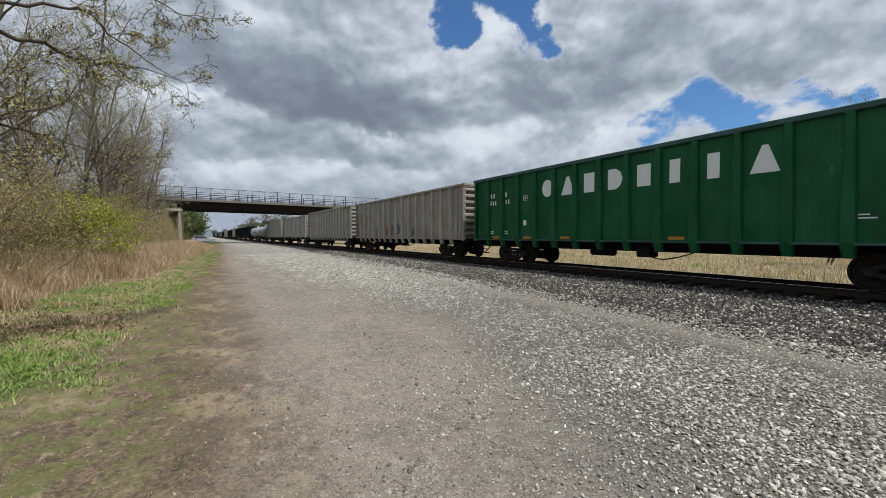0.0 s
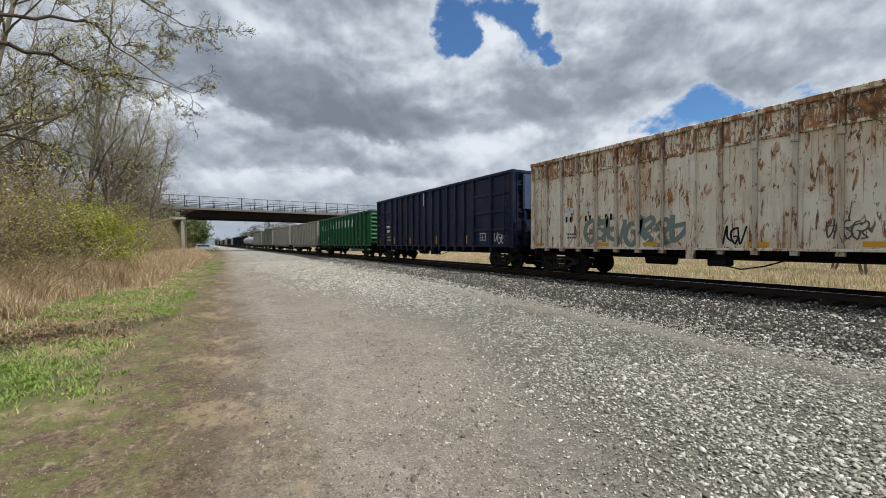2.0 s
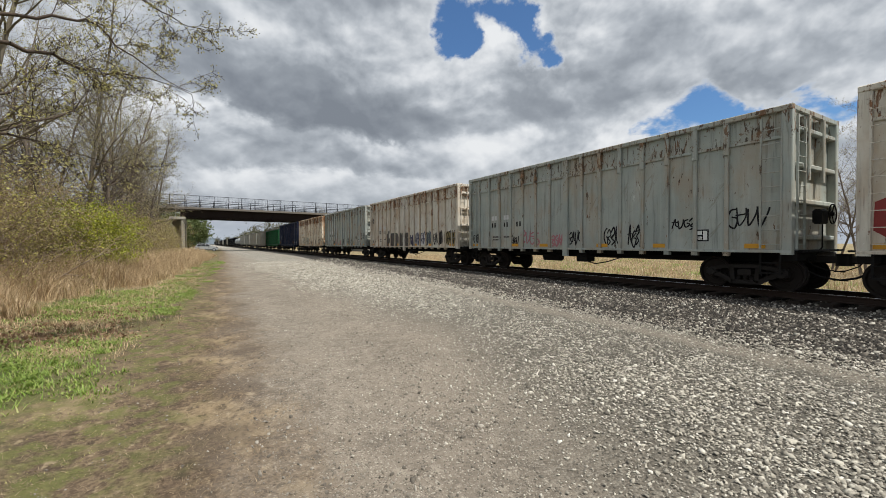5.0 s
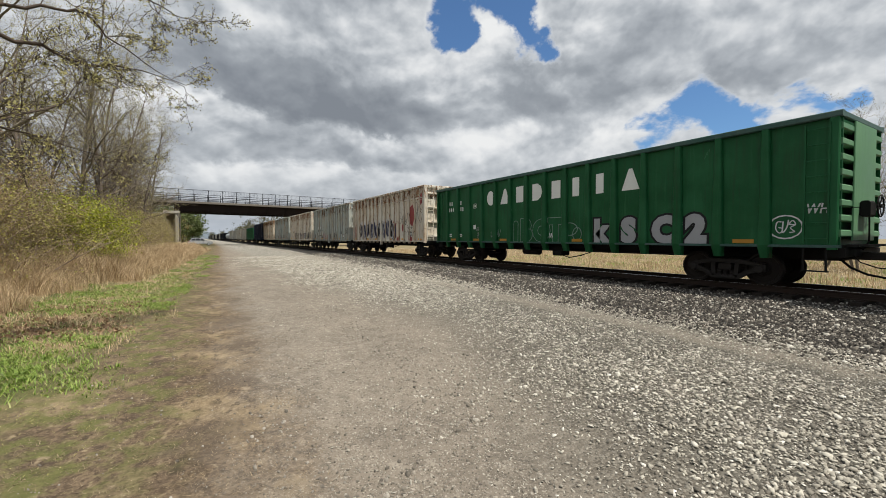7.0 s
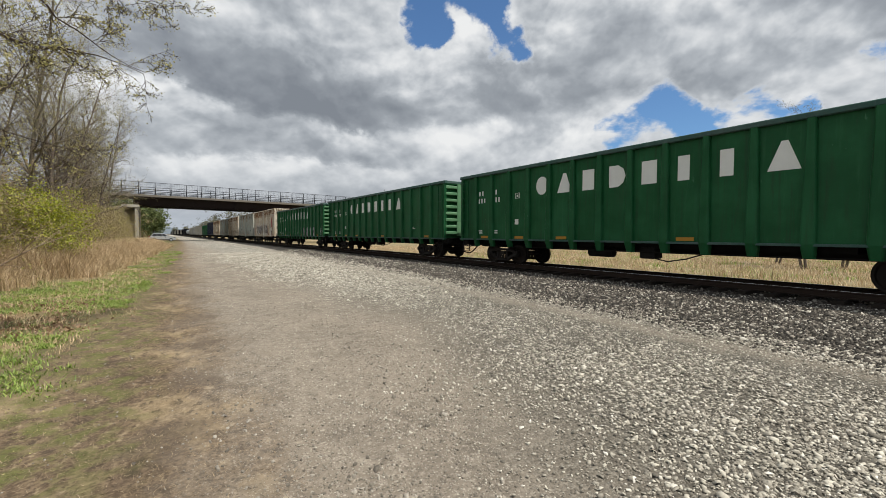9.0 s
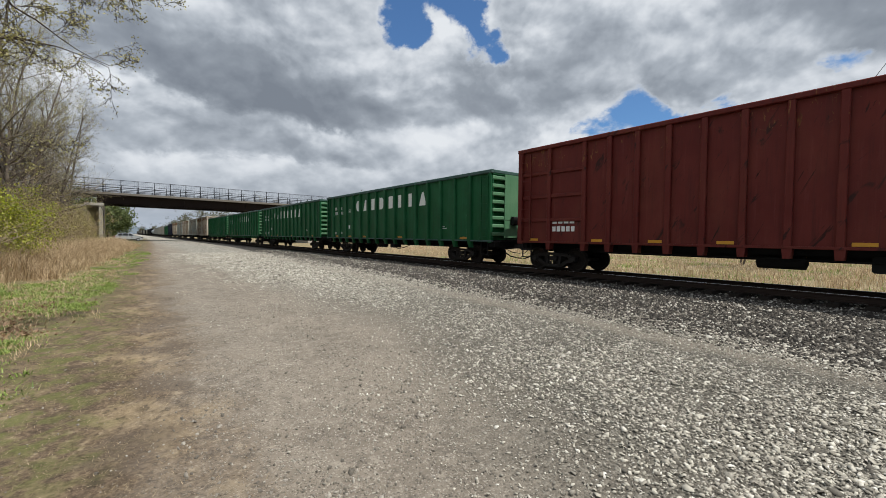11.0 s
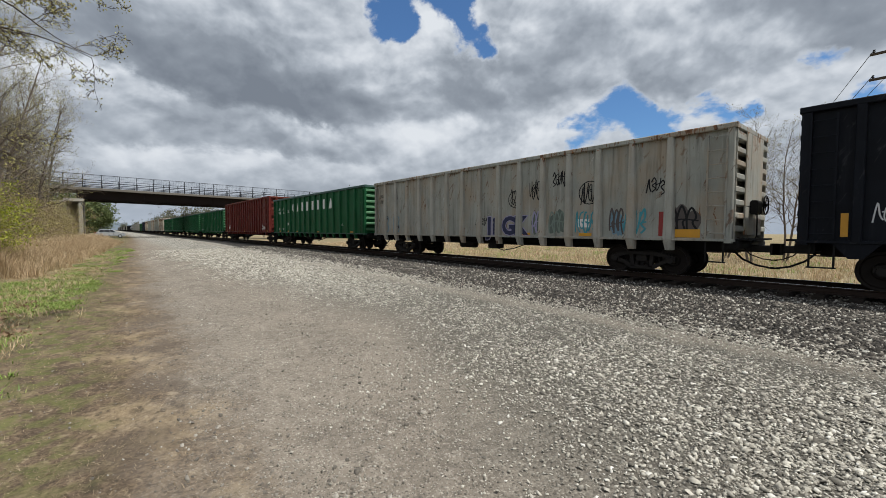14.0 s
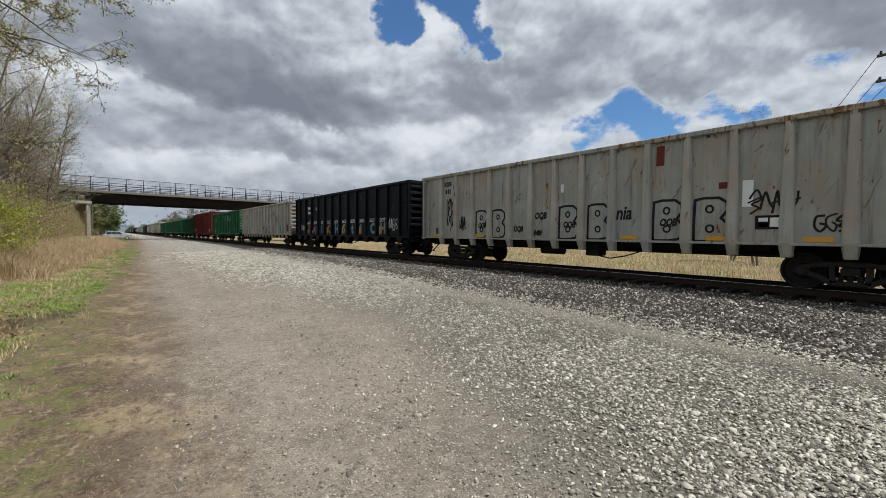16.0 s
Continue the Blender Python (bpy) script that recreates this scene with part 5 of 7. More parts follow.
def build_train():
    r = random.Random(11)
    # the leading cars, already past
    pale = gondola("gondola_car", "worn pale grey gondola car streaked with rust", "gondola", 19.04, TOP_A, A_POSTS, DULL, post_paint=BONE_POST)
    half = place_car(pale, 38.6)
    tags(pale, half, r, [(4.3, 1.2, 0.5, 1.0), (5.2, 1.2, 0.6, 1.0)], CRIMSON, 0.05)
    tags(pale, half, r, [(7.4, 1.2, 1.4, 1.1), (9.2, 1.3, 1.0, 1.0), (12.0, 1.2, 0.9, 0.6)], MARKER, 0.06)
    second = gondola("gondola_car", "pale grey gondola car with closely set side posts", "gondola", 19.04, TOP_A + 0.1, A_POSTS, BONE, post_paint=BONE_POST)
    place_car(second, 59.2)
    for lead, paint, tone in ((80.2, HOPPER, "dull grey"), (101.4, HOPPER, "dusty grey")):
        far = gondola("gondola_car", tone + " high-sided freight car with plain sides", "gondola", 19.04, TOP_A, A_POSTS[::3], paint)
        place_car(far, lead)
    for lead in (141.6, 123.0):
        make_tank(lead)
    dark = gondola("gondola_car", "black gondola car far down the line", "gondola", 18.7, TOP_A, BLACK_POSTS, BLACK, "wedge", foot=0.75, inset=2.35)
    place_car(dark, 162.0)
    lead = 182.5
    kinds = [dark, dark, pale, dark, dark, pale, second, dark, dark, pale, dark, second, dark, dark, pale, dark, pale, dark, dark, second, dark, dark]
    for k in kinds:
        c = copy_thing(k, pose(TRACK_X, lead - 9.4, RAIL_TOP))
        TRAIN.append(c)
        lead += 20.5
    # the cars that pass by
    g = green_car()
    place_car(g, 18.58)
    blue = gondola("gondola_car", "dark navy blue gondola car with stiffened end panels", "gondola", 18.10, TOP_B, BLUE_POSTS, NAVY, "panel", end_style="posts", inset=1.52)
    half = place_car(blue, -2.04)
    reflectors(blue, half, [0.5, 3.5, 6.4, 10.3, 13.9], 1.25, 0.12, 0.5, REFLECT, "yellow reflective strip", 1.478)
    small = random.Random(5)
    on_side(blue, half, "marking", bars(small, 1.95, 2.55, 4, 0.13, 0.2, 0.05) + bars(small, 2.0, 2.2, 3, 0.15, 0.2, 0.06), WHITE, "white bars of lettering")
    on_side(blue, half, "marking", bars(small, 2.1, 1.75, 5, 0.12, 0.14, 0.05) + bars(small, 2.1, 1.5, 5, 0.12, 0.14, 0.05), SILVER, "faint pale bars of lettering")
    on_side(blue, half, "marking", [rect(15.2, 1.45, 0.55, 0.03), rect(15.2, 1.82, 0.55, 0.03), rect(15.2, 1.45, 0.03, 0.4), rect(15.72, 1.45, 0.03, 0.4), rect(15.2, 1.62, 0.55, 0.025), rect(15.45, 1.45, 0.025, 0.4)], WHITE, "white outlined data panel")
    tags(blue, half, r, [(16.45, 1.30, 0.85, 0.55)], CHALK, 0.045, "white scrawled spray tag", 3)
    on_side(blue, half, "scrape", [rect(8.70, 3.85, 0.10, 0.85)], CHALK, "strip of pale bare metal", 1.585)
    part("tarpaulin", Shape().box(-0.95, 0.55, -half - 0.06, -half - 0.02, 3.0, TOP_B - 0.2), TARP, blue, "torn grey-blue tarpaulin over the end")
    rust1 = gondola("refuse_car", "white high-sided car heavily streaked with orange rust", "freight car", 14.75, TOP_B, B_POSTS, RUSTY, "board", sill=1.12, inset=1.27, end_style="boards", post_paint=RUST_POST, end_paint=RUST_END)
    half = place_car(rust1, -21.40)
    board_marks(rust1, half, r, RUSTY)
    tags(rust1, half, r, [(3.0, 1.3, 1.3, 1.0), (4.4, 1.25, 1.2, 0.9), (5.4, 1.2, 1.6, 1.0)], SEAFOAM, 0.16, "grey-green faded spray lettering", 3)
    tags(rust1, half, r, [(12.5, 1.65, 1.2, 0.5)], INK, 0.035, loops=5)
    tags(rust1, half, r, [(8.0, 1.25, 0.6, 0.55)], INK, 0.05, loops=3)
    tags(rust1, half, r, [(10.3, 1.35, 0.75, 0.5)], SMOKE, 0.03, loops=5)
    grey1 = gondola("refuse_car", "pale grey-green high-sided car with rust-stained seams", "freight car", 14.75, TOP_B, B_POSTS, GREY, "board", sill=1.12, inset=1.27, end_style="boards", post_paint=GREY_POST)
    half = place_car(grey1, -37.60)
    board_marks(grey1, half, r, GREY)
    tags(grey1, half, r, [(0.3, 1.35, 0.6, 0.5), (3.6, 1.2, 0.5, 0.5), (7.3, 1.25, 0.6, 0.6), (9.0, 1.2, 0.6, 0.8), (10.0, 1.2, 0.6, 0.8), (11.6, 1.75, 0.7, 0.35), (13.2, 1.75, 1.0, 0.6)], INK, 0.045)
    tags(grey1, half, r, [(4.3, 1.2, 1.2, 0.8), (6.3, 1.2, 0.7, 0.5)], PINK, 0.06)
    rust2 = gondola("refuse_car", "stained white high-sided car with rusty upper seams and graffiti", "freight car", 14.75, TOP_B, B_POSTS, RUSTED, "board", sill=1.12, inset=1.27, end_style="boards", post_paint=RUST_POST)
    half = place_car(rust2, -53.69)
    board_marks(rust2, half, r, RUSTED)
    tags(rust2, half, r, [(0.2, 3.05, 0.7, 0.5), (0.5, 1.4, 0.55, 0.3)], INK, 0.045)
    for d, letter in ((3.72, "H"), (4.68, "E"), (5.50, "N"), (6.38, "C"), (7.22, "E")):
        painted_letter(rust2, half, letter, d, 1.12, 1.32, SMOKE, MOSS, 0.075, 0.125)
    for d, w, m in ((8.95, 0.8, SILVER), (9.75, 0.75, CHALK), (10.55, 0.8, SEAFOAM)):
        smudge(rust2, half, d, 1.15, w, 1.0, r, m, MARKER)
    tags(rust2, half, r, [(11.6, 1.2, 0.9, 0.9)], INK, 0.05, loops=5)
    tags(rust2, half, r, [(8.15, 1.15, 0.6, 0.8)], MARKER, 0.14, "dark smear of spray paint", 2)
    for d, w in ((12.2, 0.6), (13.0, 0.8), (13.7, 0.7)):
        smudge(rust2, half, d, 1.2, w, 0.95, r, OCHRE if d > 12.5 else SMOKE, INK)
    grey2 = copy_thing(grey1, pose(TRACK_X, -69.65 - 7.375, RAIL_TOP))
    TRAIN.append(grey2)
    rust3 = gondola("refuse_car", "rusty white high-sided car with red patches and dark graffiti", "freight car", 14.75, TOP_B, B_POSTS, RUSTED, "board", sill=1.12, inset=1.27, end_style="boards", post_paint=RUST_POST)
    half = place_car(rust3, -85.6)
    board_marks(rust3, half, r, RUSTED)
    for d, z, rx, rz in ((0.5, 1.9, 0.4, 0.5), (2.3, 1.9, 0.5, 0.45), (4.0, 2.1, 0.6, 0.5), (6.2, 2.0, 0.6, 0.5), (9.6, 1.9, 0.7, 0.75), (11.2, 2.1, 0.35, 0.3), (12.6, 2.95, 0.65, 0.75), (14.0, 4.0, 0.5, 0.45), (12.4, 1.35, 0.6, 0.4), (10.4, 1.25, 0.4, 0.2)):
        on_side(rust3, half, "graffiti", [disc(d, z, rx * r.uniform(0.6, 0.9), rz * 1.1, r.choice((4, 5, 5)), r.uniform(0, 6))], CRIMSON, "angular red spray patch", 1.4745)
    tags(rust3, half, r, [(10.4, 2.2, 1.6, 1.2), (11.4, 1.4, 1.8, 1.4), (13.0, 2.4, 1.2, 1.6)], INK, 0.03, loops=3)
    wildstyle(rust3, half, r, 1.6, 9.8, 1.15, 2.95, MARKER, CHALK)
    # four more green cars, then red, green, grey, black, white
    for i, lead in enumerate((-101.98, -122.45, -142.90, -163.40)):
        c = copy_thing(g, pose(TRACK_X, lead - 9.52, RAIL_TOP))
        TRAIN.append(c)
        if i == 0:
            tagged(c, "green gondola car with white lettering blocks and silver graffiti")
            for d, letter in ((11.98, "k"), (13.14, "S"), (14.30, "C"), (15.40, "2")):
                painted_letter(c, 9.52, letter, d, 1.24, 1.10, SILVER, INK, 0.085, 0.155)
            for d, letter, size in ((7.30, "i", 1.25), (7.80, "B", 1.30), (8.62, "O", 1.20), (9.55, "T", 1.25)):
                painted_letter(c, 9.52, letter, d, 1.26, size, GREEN, PALE, 0.085, 0.112)
            tag_text(c, 9.52, "WH", 9.60, 1.32, 0.34, CHALK)
            tag_text(c, 9.52, "WH", 18.35, 1.95, 0.34, CHALK)
            on_side(c, 9.52, "graffiti", ring(10.75, 1.70, 0.42, 0.26, 0.03, 18) + ring(11.15, 1.50, 0.22, 0.26, 0.03, 16), PALE, "thin pale outline graffiti", 1.4775)
            on_side(c, 9.52, "graffiti", ring(17.95, 1.62, 0.36, 0.30, 0.035, 16, 0, 1.0) + scrawl(r, 17.75, 1.45, 0.4, 0.35, 0.03, 3), CHALK, "white scrawled spray tag", 1.4775)
            tags(c, 9.52, r, [(4.2, 1.7, 0.6, 0.3), (4.3, 1.25, 0.5, 0.4), (5.5, 1.35, 0.8, 0.4)], SEAFOAM, 0.03)
    red = gondola("gondola_car", "weathered oxide red gondola car with a rusty rim", "gondola", 20.4, TOP_B, RED_POSTS, OXIDE, "panel", end_style="posts", inset=1.45)
    half = place_car(red, -184.0)
    reflectors(red, half, [0.8, 3.6, 5.6, 7.5, 10.2, 12.3, 15.1], 1.18, 0.42, 0.09, REFLECT, out=1.478)
    reflectors(red, half, [18.2 + 1.1], 1.2, 0.6, 0.18, REFLECT, out=1.478)
    on_side(red, half, "marking", bars(small, 1.7, 1.85, 4, 0.2, 0.2, 0.06) + bars(small, 1.7, 1.55, 5, 0.15, 0.2, 0.06), WHITE, "white bars of lettering")
    on_side(red, half, "marking", [rect(18.0, 1.45, 0.6, 0.035), rect(18.0, 1.75, 0.6, 0.035), rect(18.0, 1.45, 0.035, 0.32), rect(18.57, 1.45, 0.035, 0.32)] + bars(small, 18.1, 1.52, 3, 0.1, 0.18, 0.05), WHITE, "white outlined data panel")
    on_side(red, half, "marking", [rect(16.0, 2.5, 0.32, 0.03), rect(16.0, 2.97, 0.32, 0.03), rect(16.0, 2.5, 0.03, 0.5), rect(16.29, 2.5, 0.03, 0.5), rect(16.07, 2.58, 0.18, 0.34)], SILVER, "grey tag holder plate")
    on_side(red, half, "marking", [rect(12.1, 2.65, 0.32, 0.36)], OCHRE, "faded yellow block mark")
    for d, z in ((17.4, 1.75), (17.6, 1.55), (17.3, 1.5), (17.75, 1.8)):
        on_side(red, half, "scrape", [disc(d, z, 0.14, 0.10, 7, r.uniform(0, 6)), disc(d + 0.1, z - 0.12, 0.05, 0.14, 5)], CHALK, "splash of white paint")
    c = copy_thing(g, pose(TRACK_X, -205.91 - 9.52, RAIL_TOP))
    TRAIN.append(c)
    gon = gondola("gondola_car", "worn off-white gondola car covered with small graffiti", "gondola", 19.2, TOP_A - 0.05, A_POSTS, BONE, post_paint=BONE_POST)
    half = place_car(gon, -226.14)
    reflectors(gon, half, [12.0, 14.7], 1.19, 0.5, 0.11, REFLECT, out=1.478)
    reflectors(gon, half, [18.0], 1.19, 0.7, 0.24, REFLECT, out=1.478)
    for d in (0.95, 2.1):
        on_side(gon, half, "graffiti", fat_letter(d, 1.28, 0.62, 0.92, 0.05), SKY, "pale blue outlined bubble graffiti", 1.4775)
    tags(gon, half, r, [(1.0, 1.95, 0.5, 0.3), (9.1, 1.6, 0.7, 0.35), (2.2, 1.45, 0.5, 0.2)], INK, 0.03, loops=4)
    on_side(gon, half, "marking", bars(small, 0.62, 3.35, 4, 0.07, 0.20, 0.05) + bars(small, 0.62, 3.02, 4, 0.07, 0.20, 0.05), INK, "dark bars of lettering")
    on_side(gon, half, "marking", [rect(2.25, 3.15, 0.3, 0.025), rect(2.25, 3.38, 0.3, 0.025), rect(2.25, 3.15, 0.025, 0.25), rect(2.53, 3.15, 0.025, 0.25)], SMOKE, "small dark outlined square")
    tags(gon, half, r, [(11.2, 2.3, 0.5, 0.8), (12.2, 2.6, 0.6, 0.8), (13.3, 3.0, 0.6, 0.6), (14.5, 2.3, 0.7, 0.8), (16.8, 2.5, 0.7, 0.5)], INK, 0.035, loops=5)
    on_side(gon, half, "graffiti", ring(11.45, 2.68, 0.36, 0.34, 0.03, 20) + ring(14.85, 2.72, 0.42, 0.40, 0.03, 20), INK, "loop of black spray paint round a tag", 1.4775)
    for d, w, m, line in ((12.35, 0.62, SLATE, LILAC), (13.15, 0.75, SLATE, SEAFOAM), (15.6, 0.5, SKY, SMOKE), (17.45, 0.85, SMOKE, INK)):
        smudge(gon, half, d, 1.2, w, 0.95, r, m, line)
    for d, letter in ((9.74, "J"), (10.20, "i"), (10.74, "G"), (11.44, "K")):
        painted_letter(gon, half, letter, d, 1.24, 1.02, MARKER, LILAC, 0.04, 0.075)
    on_side(gon, half, "graffiti", [rect(17.2, 1.22, 0.22, 0.75)], CRIMSON, "red upright bar of spray paint")
    on_side(gon, half, "marking", [rect(14.4, 1.5, 0.45, 0.3)], WHITE, "white data panel")
    tags(gon, half, r, [(14.3, 1.3, 0.8, 0.8), (16.0, 1.25, 0.8, 0.8)], TEAL, 0.05, loops=5)
    black = gondola("gondola_car", "black gondola car with a row of coloured graffiti", "gondola", 18.7, TOP_A, BLACK_POSTS, BLACK, "wedge", foot=0.75, inset=2.35)
    half = place_car(black, -246.60)
    reflectors(black, half, [0.85, 4.25, 7.0, 9.75, 12.5, 15.2], 1.25, 0.13, 0.55, REFLECT, "yellow reflective strip", 1.478)
    on_side(black, half, "marking", bars(small, 2.95, 3.3, 4, 0.16, 0.22, 0.06), WHITE, "white bars of lettering")
    on_side(black, half, "marking", bars(small, 3.0, 2.93, 5, 0.13, 0.22, 0.05), WHITE, "white bars of lettering")
    on_side(black, half, "marking", [rect(4.7, 3.15, 0.3, 0.025), rect(4.7, 3.42, 0.3, 0.025), rect(4.7, 3.15, 0.025, 0.3), rect(4.98, 3.15, 0.025, 0.3), rect(4.78, 3.22, 0.12, 0.12)], WHITE, "small white outlined square")
    on_side(black, half, "marking", bars(small, 2.8, 1.45, 3, 0.09, 0.09, 0.04) + bars(small, 3.6, 1.45, 4, 0.09, 0.09, 0.03) + bars(small, 2.8, 1.28, 3, 0.09, 0.09, 0.04) + bars(small, 3.6, 1.28, 4, 0.09, 0.09, 0.03), WHITE, "rows of small white bars")
    for k, (d, m, line) in enumerate(((2.9, SMOKE, CRIMSON), (4.35, COBALT, CRIMSON), (5.85, TEAL, MARKER), (7.15, LIME, CRIMSON), (8.5, TEAL, MARKER), (9.85, SEAFOAM, MARKER), (11.2, TEAL, SMOKE), (12.6, SEAFOAM, SMOKE), (14.0, TEAL, SMOKE), (15.3, SEAFOAM, SMOKE))):
        painted_letter(black, half, "StiCHStiCH"[k], d, 1.34, 0.90, m, line)
        tag_text(black, half, "StiCH!", d - 0.14, 2.06, 0.34, CHALK, 0.004, 0.30)
    tags(black, half, r, [(1.3, 1.5, 0.75, 0.5)], CHALK, 0.03, "white scrawled spray tag", 5)
    tags(black, half, r, [(16.1, 1.5, 1.2, 0.8)], CHALK, 0.03, "white scrawled spray tag", 6)
    white = gondola("gondola_car", "weathered white gondola car with black bubble graffiti", "gondola", 19.2, TOP_A - 0.05, [1.6 + 1.15 * k for k in range(15)], BONE, post_paint=BONE_POST)
    half = place_car(white, -266.5)
    reflectors(white, half, [1.1, 4.4, 11.4, 13.9, 16.0], 1.19, 0.55, 0.12, REFLECT, out=1.478)
    for d, w in ((4.15, 0.75), (5.2, 0.75), (8.7, 0.8), (9.9, 0.8), (12.15, 0.85), (13.3, 0.85)):
        on_side(white, half, "graffiti", fat_letter(d, 1.17, w * 1.02, 1.22, 0.075), INK, "black outlined bubble letter", 1.4775)
    tags(white, half, r, [(2.0, 1.5, 0.5, 1.6), (3.0, 1.5, 0.4, 0.7), (1.15, 1.3, 0.4, 0.35), (15.9, 1.4, 0.8, 0.5), (14.6, 1.9, 1.0, 0.6), (17.6, 1.7, 0.9, 0.4)], INK, 0.045, loops=4)
    for text, d, z, size in (("OQB", 4.30, 1.62, 0.30), ("OQB", 8.88, 1.60, 0.30), ("OQB", 12.34, 1.62, 0.30), ("nia", 10.95, 1.85, 0.62), ("HNBF", 7.42, 1.30, 0.26), ("OQB", 7.55, 1.95, 0.34), ("OQB", 6.45, 1.45, 0.30), ("nia", 13.05, 1.25, 0.30)):
        tag_text(white, half, text, d, z, size, INK, 0.016)
    on_side(white, half, "marking", bars(small, 1.8, 3.68, 4, 0.09, 0.24, 0.06) + bars(small, 1.9, 3.32, 3, 0.09, 0.24, 0.06), INK, "dark bars of lettering")
    on_side(white, half, "marking", [rect(14.75, 1.5, 0.55, 0.36)], UNDER, "dark data panel")
    on_side(white, half, "marking", [rect(14.82, 1.56, 0.2, 0.1), rect(15.06, 1.56, 0.18, 0.24), rect(14.82, 1.70, 0.2, 0.1)], WHITE, "white bars on the data panel")
    on_side(white, half, "patch", [rect(12.2, 3.45, 0.24, 0.6)], OXIDE, "dark rust patch")
    on_side(white, half, "patch", [rect(13.9, 2.62, 0.3, 0.18)], OXIDE, "dark rust patch")
    on_side(white, half, "patch", [rect(14.45, 2.1, 0.24, 0.7), rect(8.75, 2.9, 0.12, 0.3), rect(9.5, 3.0, 0.12, 0.35)], WHITE, "plain white painted patch", 1.4765)


def board_marks(car, half, r, paint):
    reflectors(car, half, [0.5, 3.85, 5.8, 8.9, 11.2, 13.9], 1.18, 0.5, 0.13, REFLECT, out=1.478)
    on_side(car, half, "marking", bars(r, 2.0, 2.15, 2, 0.10, 0.24, 0.12) + bars(r, 3.0, 2.15, 2, 0.09, 0.24, 0.12) + bars(r, 3.95, 2.15, 2, 0.10, 0.24, 0.12), INK, "dark bars of lettering")
    on_side(car, half, "marking", [rect(2.0, 2.52, 0.17, 0.22), rect(2.24, 2.52, 0.17, 0.22), rect(2.98, 2.52, 0.16, 0.22), rect(3.2, 2.52, 0.17, 0.22)], CHALK, "faded white lettering panel")
    on_side(car, half, "marking", bars(r, 2.1, 1.62, 4, 0.09, 0.08, 0.03) + bars(r, 2.1, 1.48, 4, 0.09, 0.08, 0.03) + bars(r, 3.0, 1.62, 4, 0.08, 0.08, 0.03), SMOKE, "rows of small dark bars")
    on_side(car, half, "marking", [rect(12.35, 1.38, 0.36, 0.36)], INK, "dark data panel")
    on_side(car, half, "marking", [rect(12.39, 1.42, 0.13, 0.11), rect(12.55, 1.42, 0.12, 0.28), rect(12.39, 1.58, 0.13, 0.12)], WHITE, "white bars on the data panel")


def smudge(car, half, d, z, w, h, r, fill, line):
    """A worn patch of spray paint with a broken outline and quick loops over it, and no letter in it."""
    blots = []
    for k in range(4):
        turn = r.uniform(0, 6)
        cx, cz = d + w * (0.22 + 0.19 * k), z + h * r.uniform(0.38, 0.58)
        blots.append([(cx + w * 0.25 * math.cos(a_) * (1 + 0.22 * math.sin(3 * a_ + turn)), cz + h * 0.42 * math.sin(a_) * (1 + 0.16 * math.sin(2 * a_ + turn))) for a_ in (2 * math.pi * i / 16 for i in range(16))])
    on_side(car, half, "graffiti", blots, fill, "worn patch of spray paint", 1.4745)
    lines = []
    for k in range(3):
        x0 = d + w * (0.04 + 0.31 * k)
        lines += stroke(curve_through([(x0, z + h * r.uniform(0.05, 0.2)), (x0 - w * 0.02, z + h * 0.6), (x0 + w * 0.12, z + h * r.uniform(0.88, 1.0)), (x0 + w * 0.27, z + h * r.uniform(0.6, 0.8)), (x0 + w * 0.16, z + h * 0.45), (x0 + w * 0.30, z + h * r.uniform(0.05, 0.25))]), 0.055)
    lines += stroke(curve_through([(d, z + h * 0.3), (d + w * 0.4, z + h * r.uniform(0.4, 0.6)), (d + w, z + h * 0.5)]), 0.04)
    on_side(car, half, "graffiti", lines, line, "quick loops of spray paint", 1.4785)


def glyph_mesh(letter, size, fat, mat):
    """A letter of the built-in font, laid on a wall that faces -x, its foot at the origin."""
    curve = bpy.data.curves.new("letter", "FONT")
    curve.body, curve.size, curve.offset, curve.extrude, curve.resolution_u = letter, size, fat, 0.003, 3
    holder = bpy.data.objects.new("letter", curve)
    me = bpy.data.meshes.new_from_object(holder)
    bpy.data.objects.remove(holder)
    bpy.data.curves.remove(curve)
    low = min(v.co.x for v in me.vertices)
    for v in me.vertices:
        v.co = (-v.co.z, -(v.co.x - low), v.co.y)
    me.materials.clear()
    me.materials.append(mat)
    return me


def painted_letter(car, half, letter, d, z, size, fill, line, fat=0.030, halo=0.065):
    """One plump sprayed letter with a halo of another colour."""
    part("graffiti", glyph_mesh(letter, size, halo, line), line, car, "sprayed halo round a letter", at=(-1.4765, half - d + halo - fat, z))
    part("graffiti", glyph_mesh(letter, size, fat, fill), fill, car, "plump coloured sprayed letter", at=(-1.4810, half - d, z))


def tag_text(car, half, text, d, z, size, mat, fat=0.006, slant=0.15, label="quick hand-written spray tag"):
    """A word written with a spray can, slanting forward."""
    me = glyph_mesh(text, size, fat, mat)
    for v in me.vertices:
        v.co.y = 0.74 * v.co.y - slant * v.co.z
    part("graffiti", me, mat, car, label, at=(-1.4790, half - d, z))


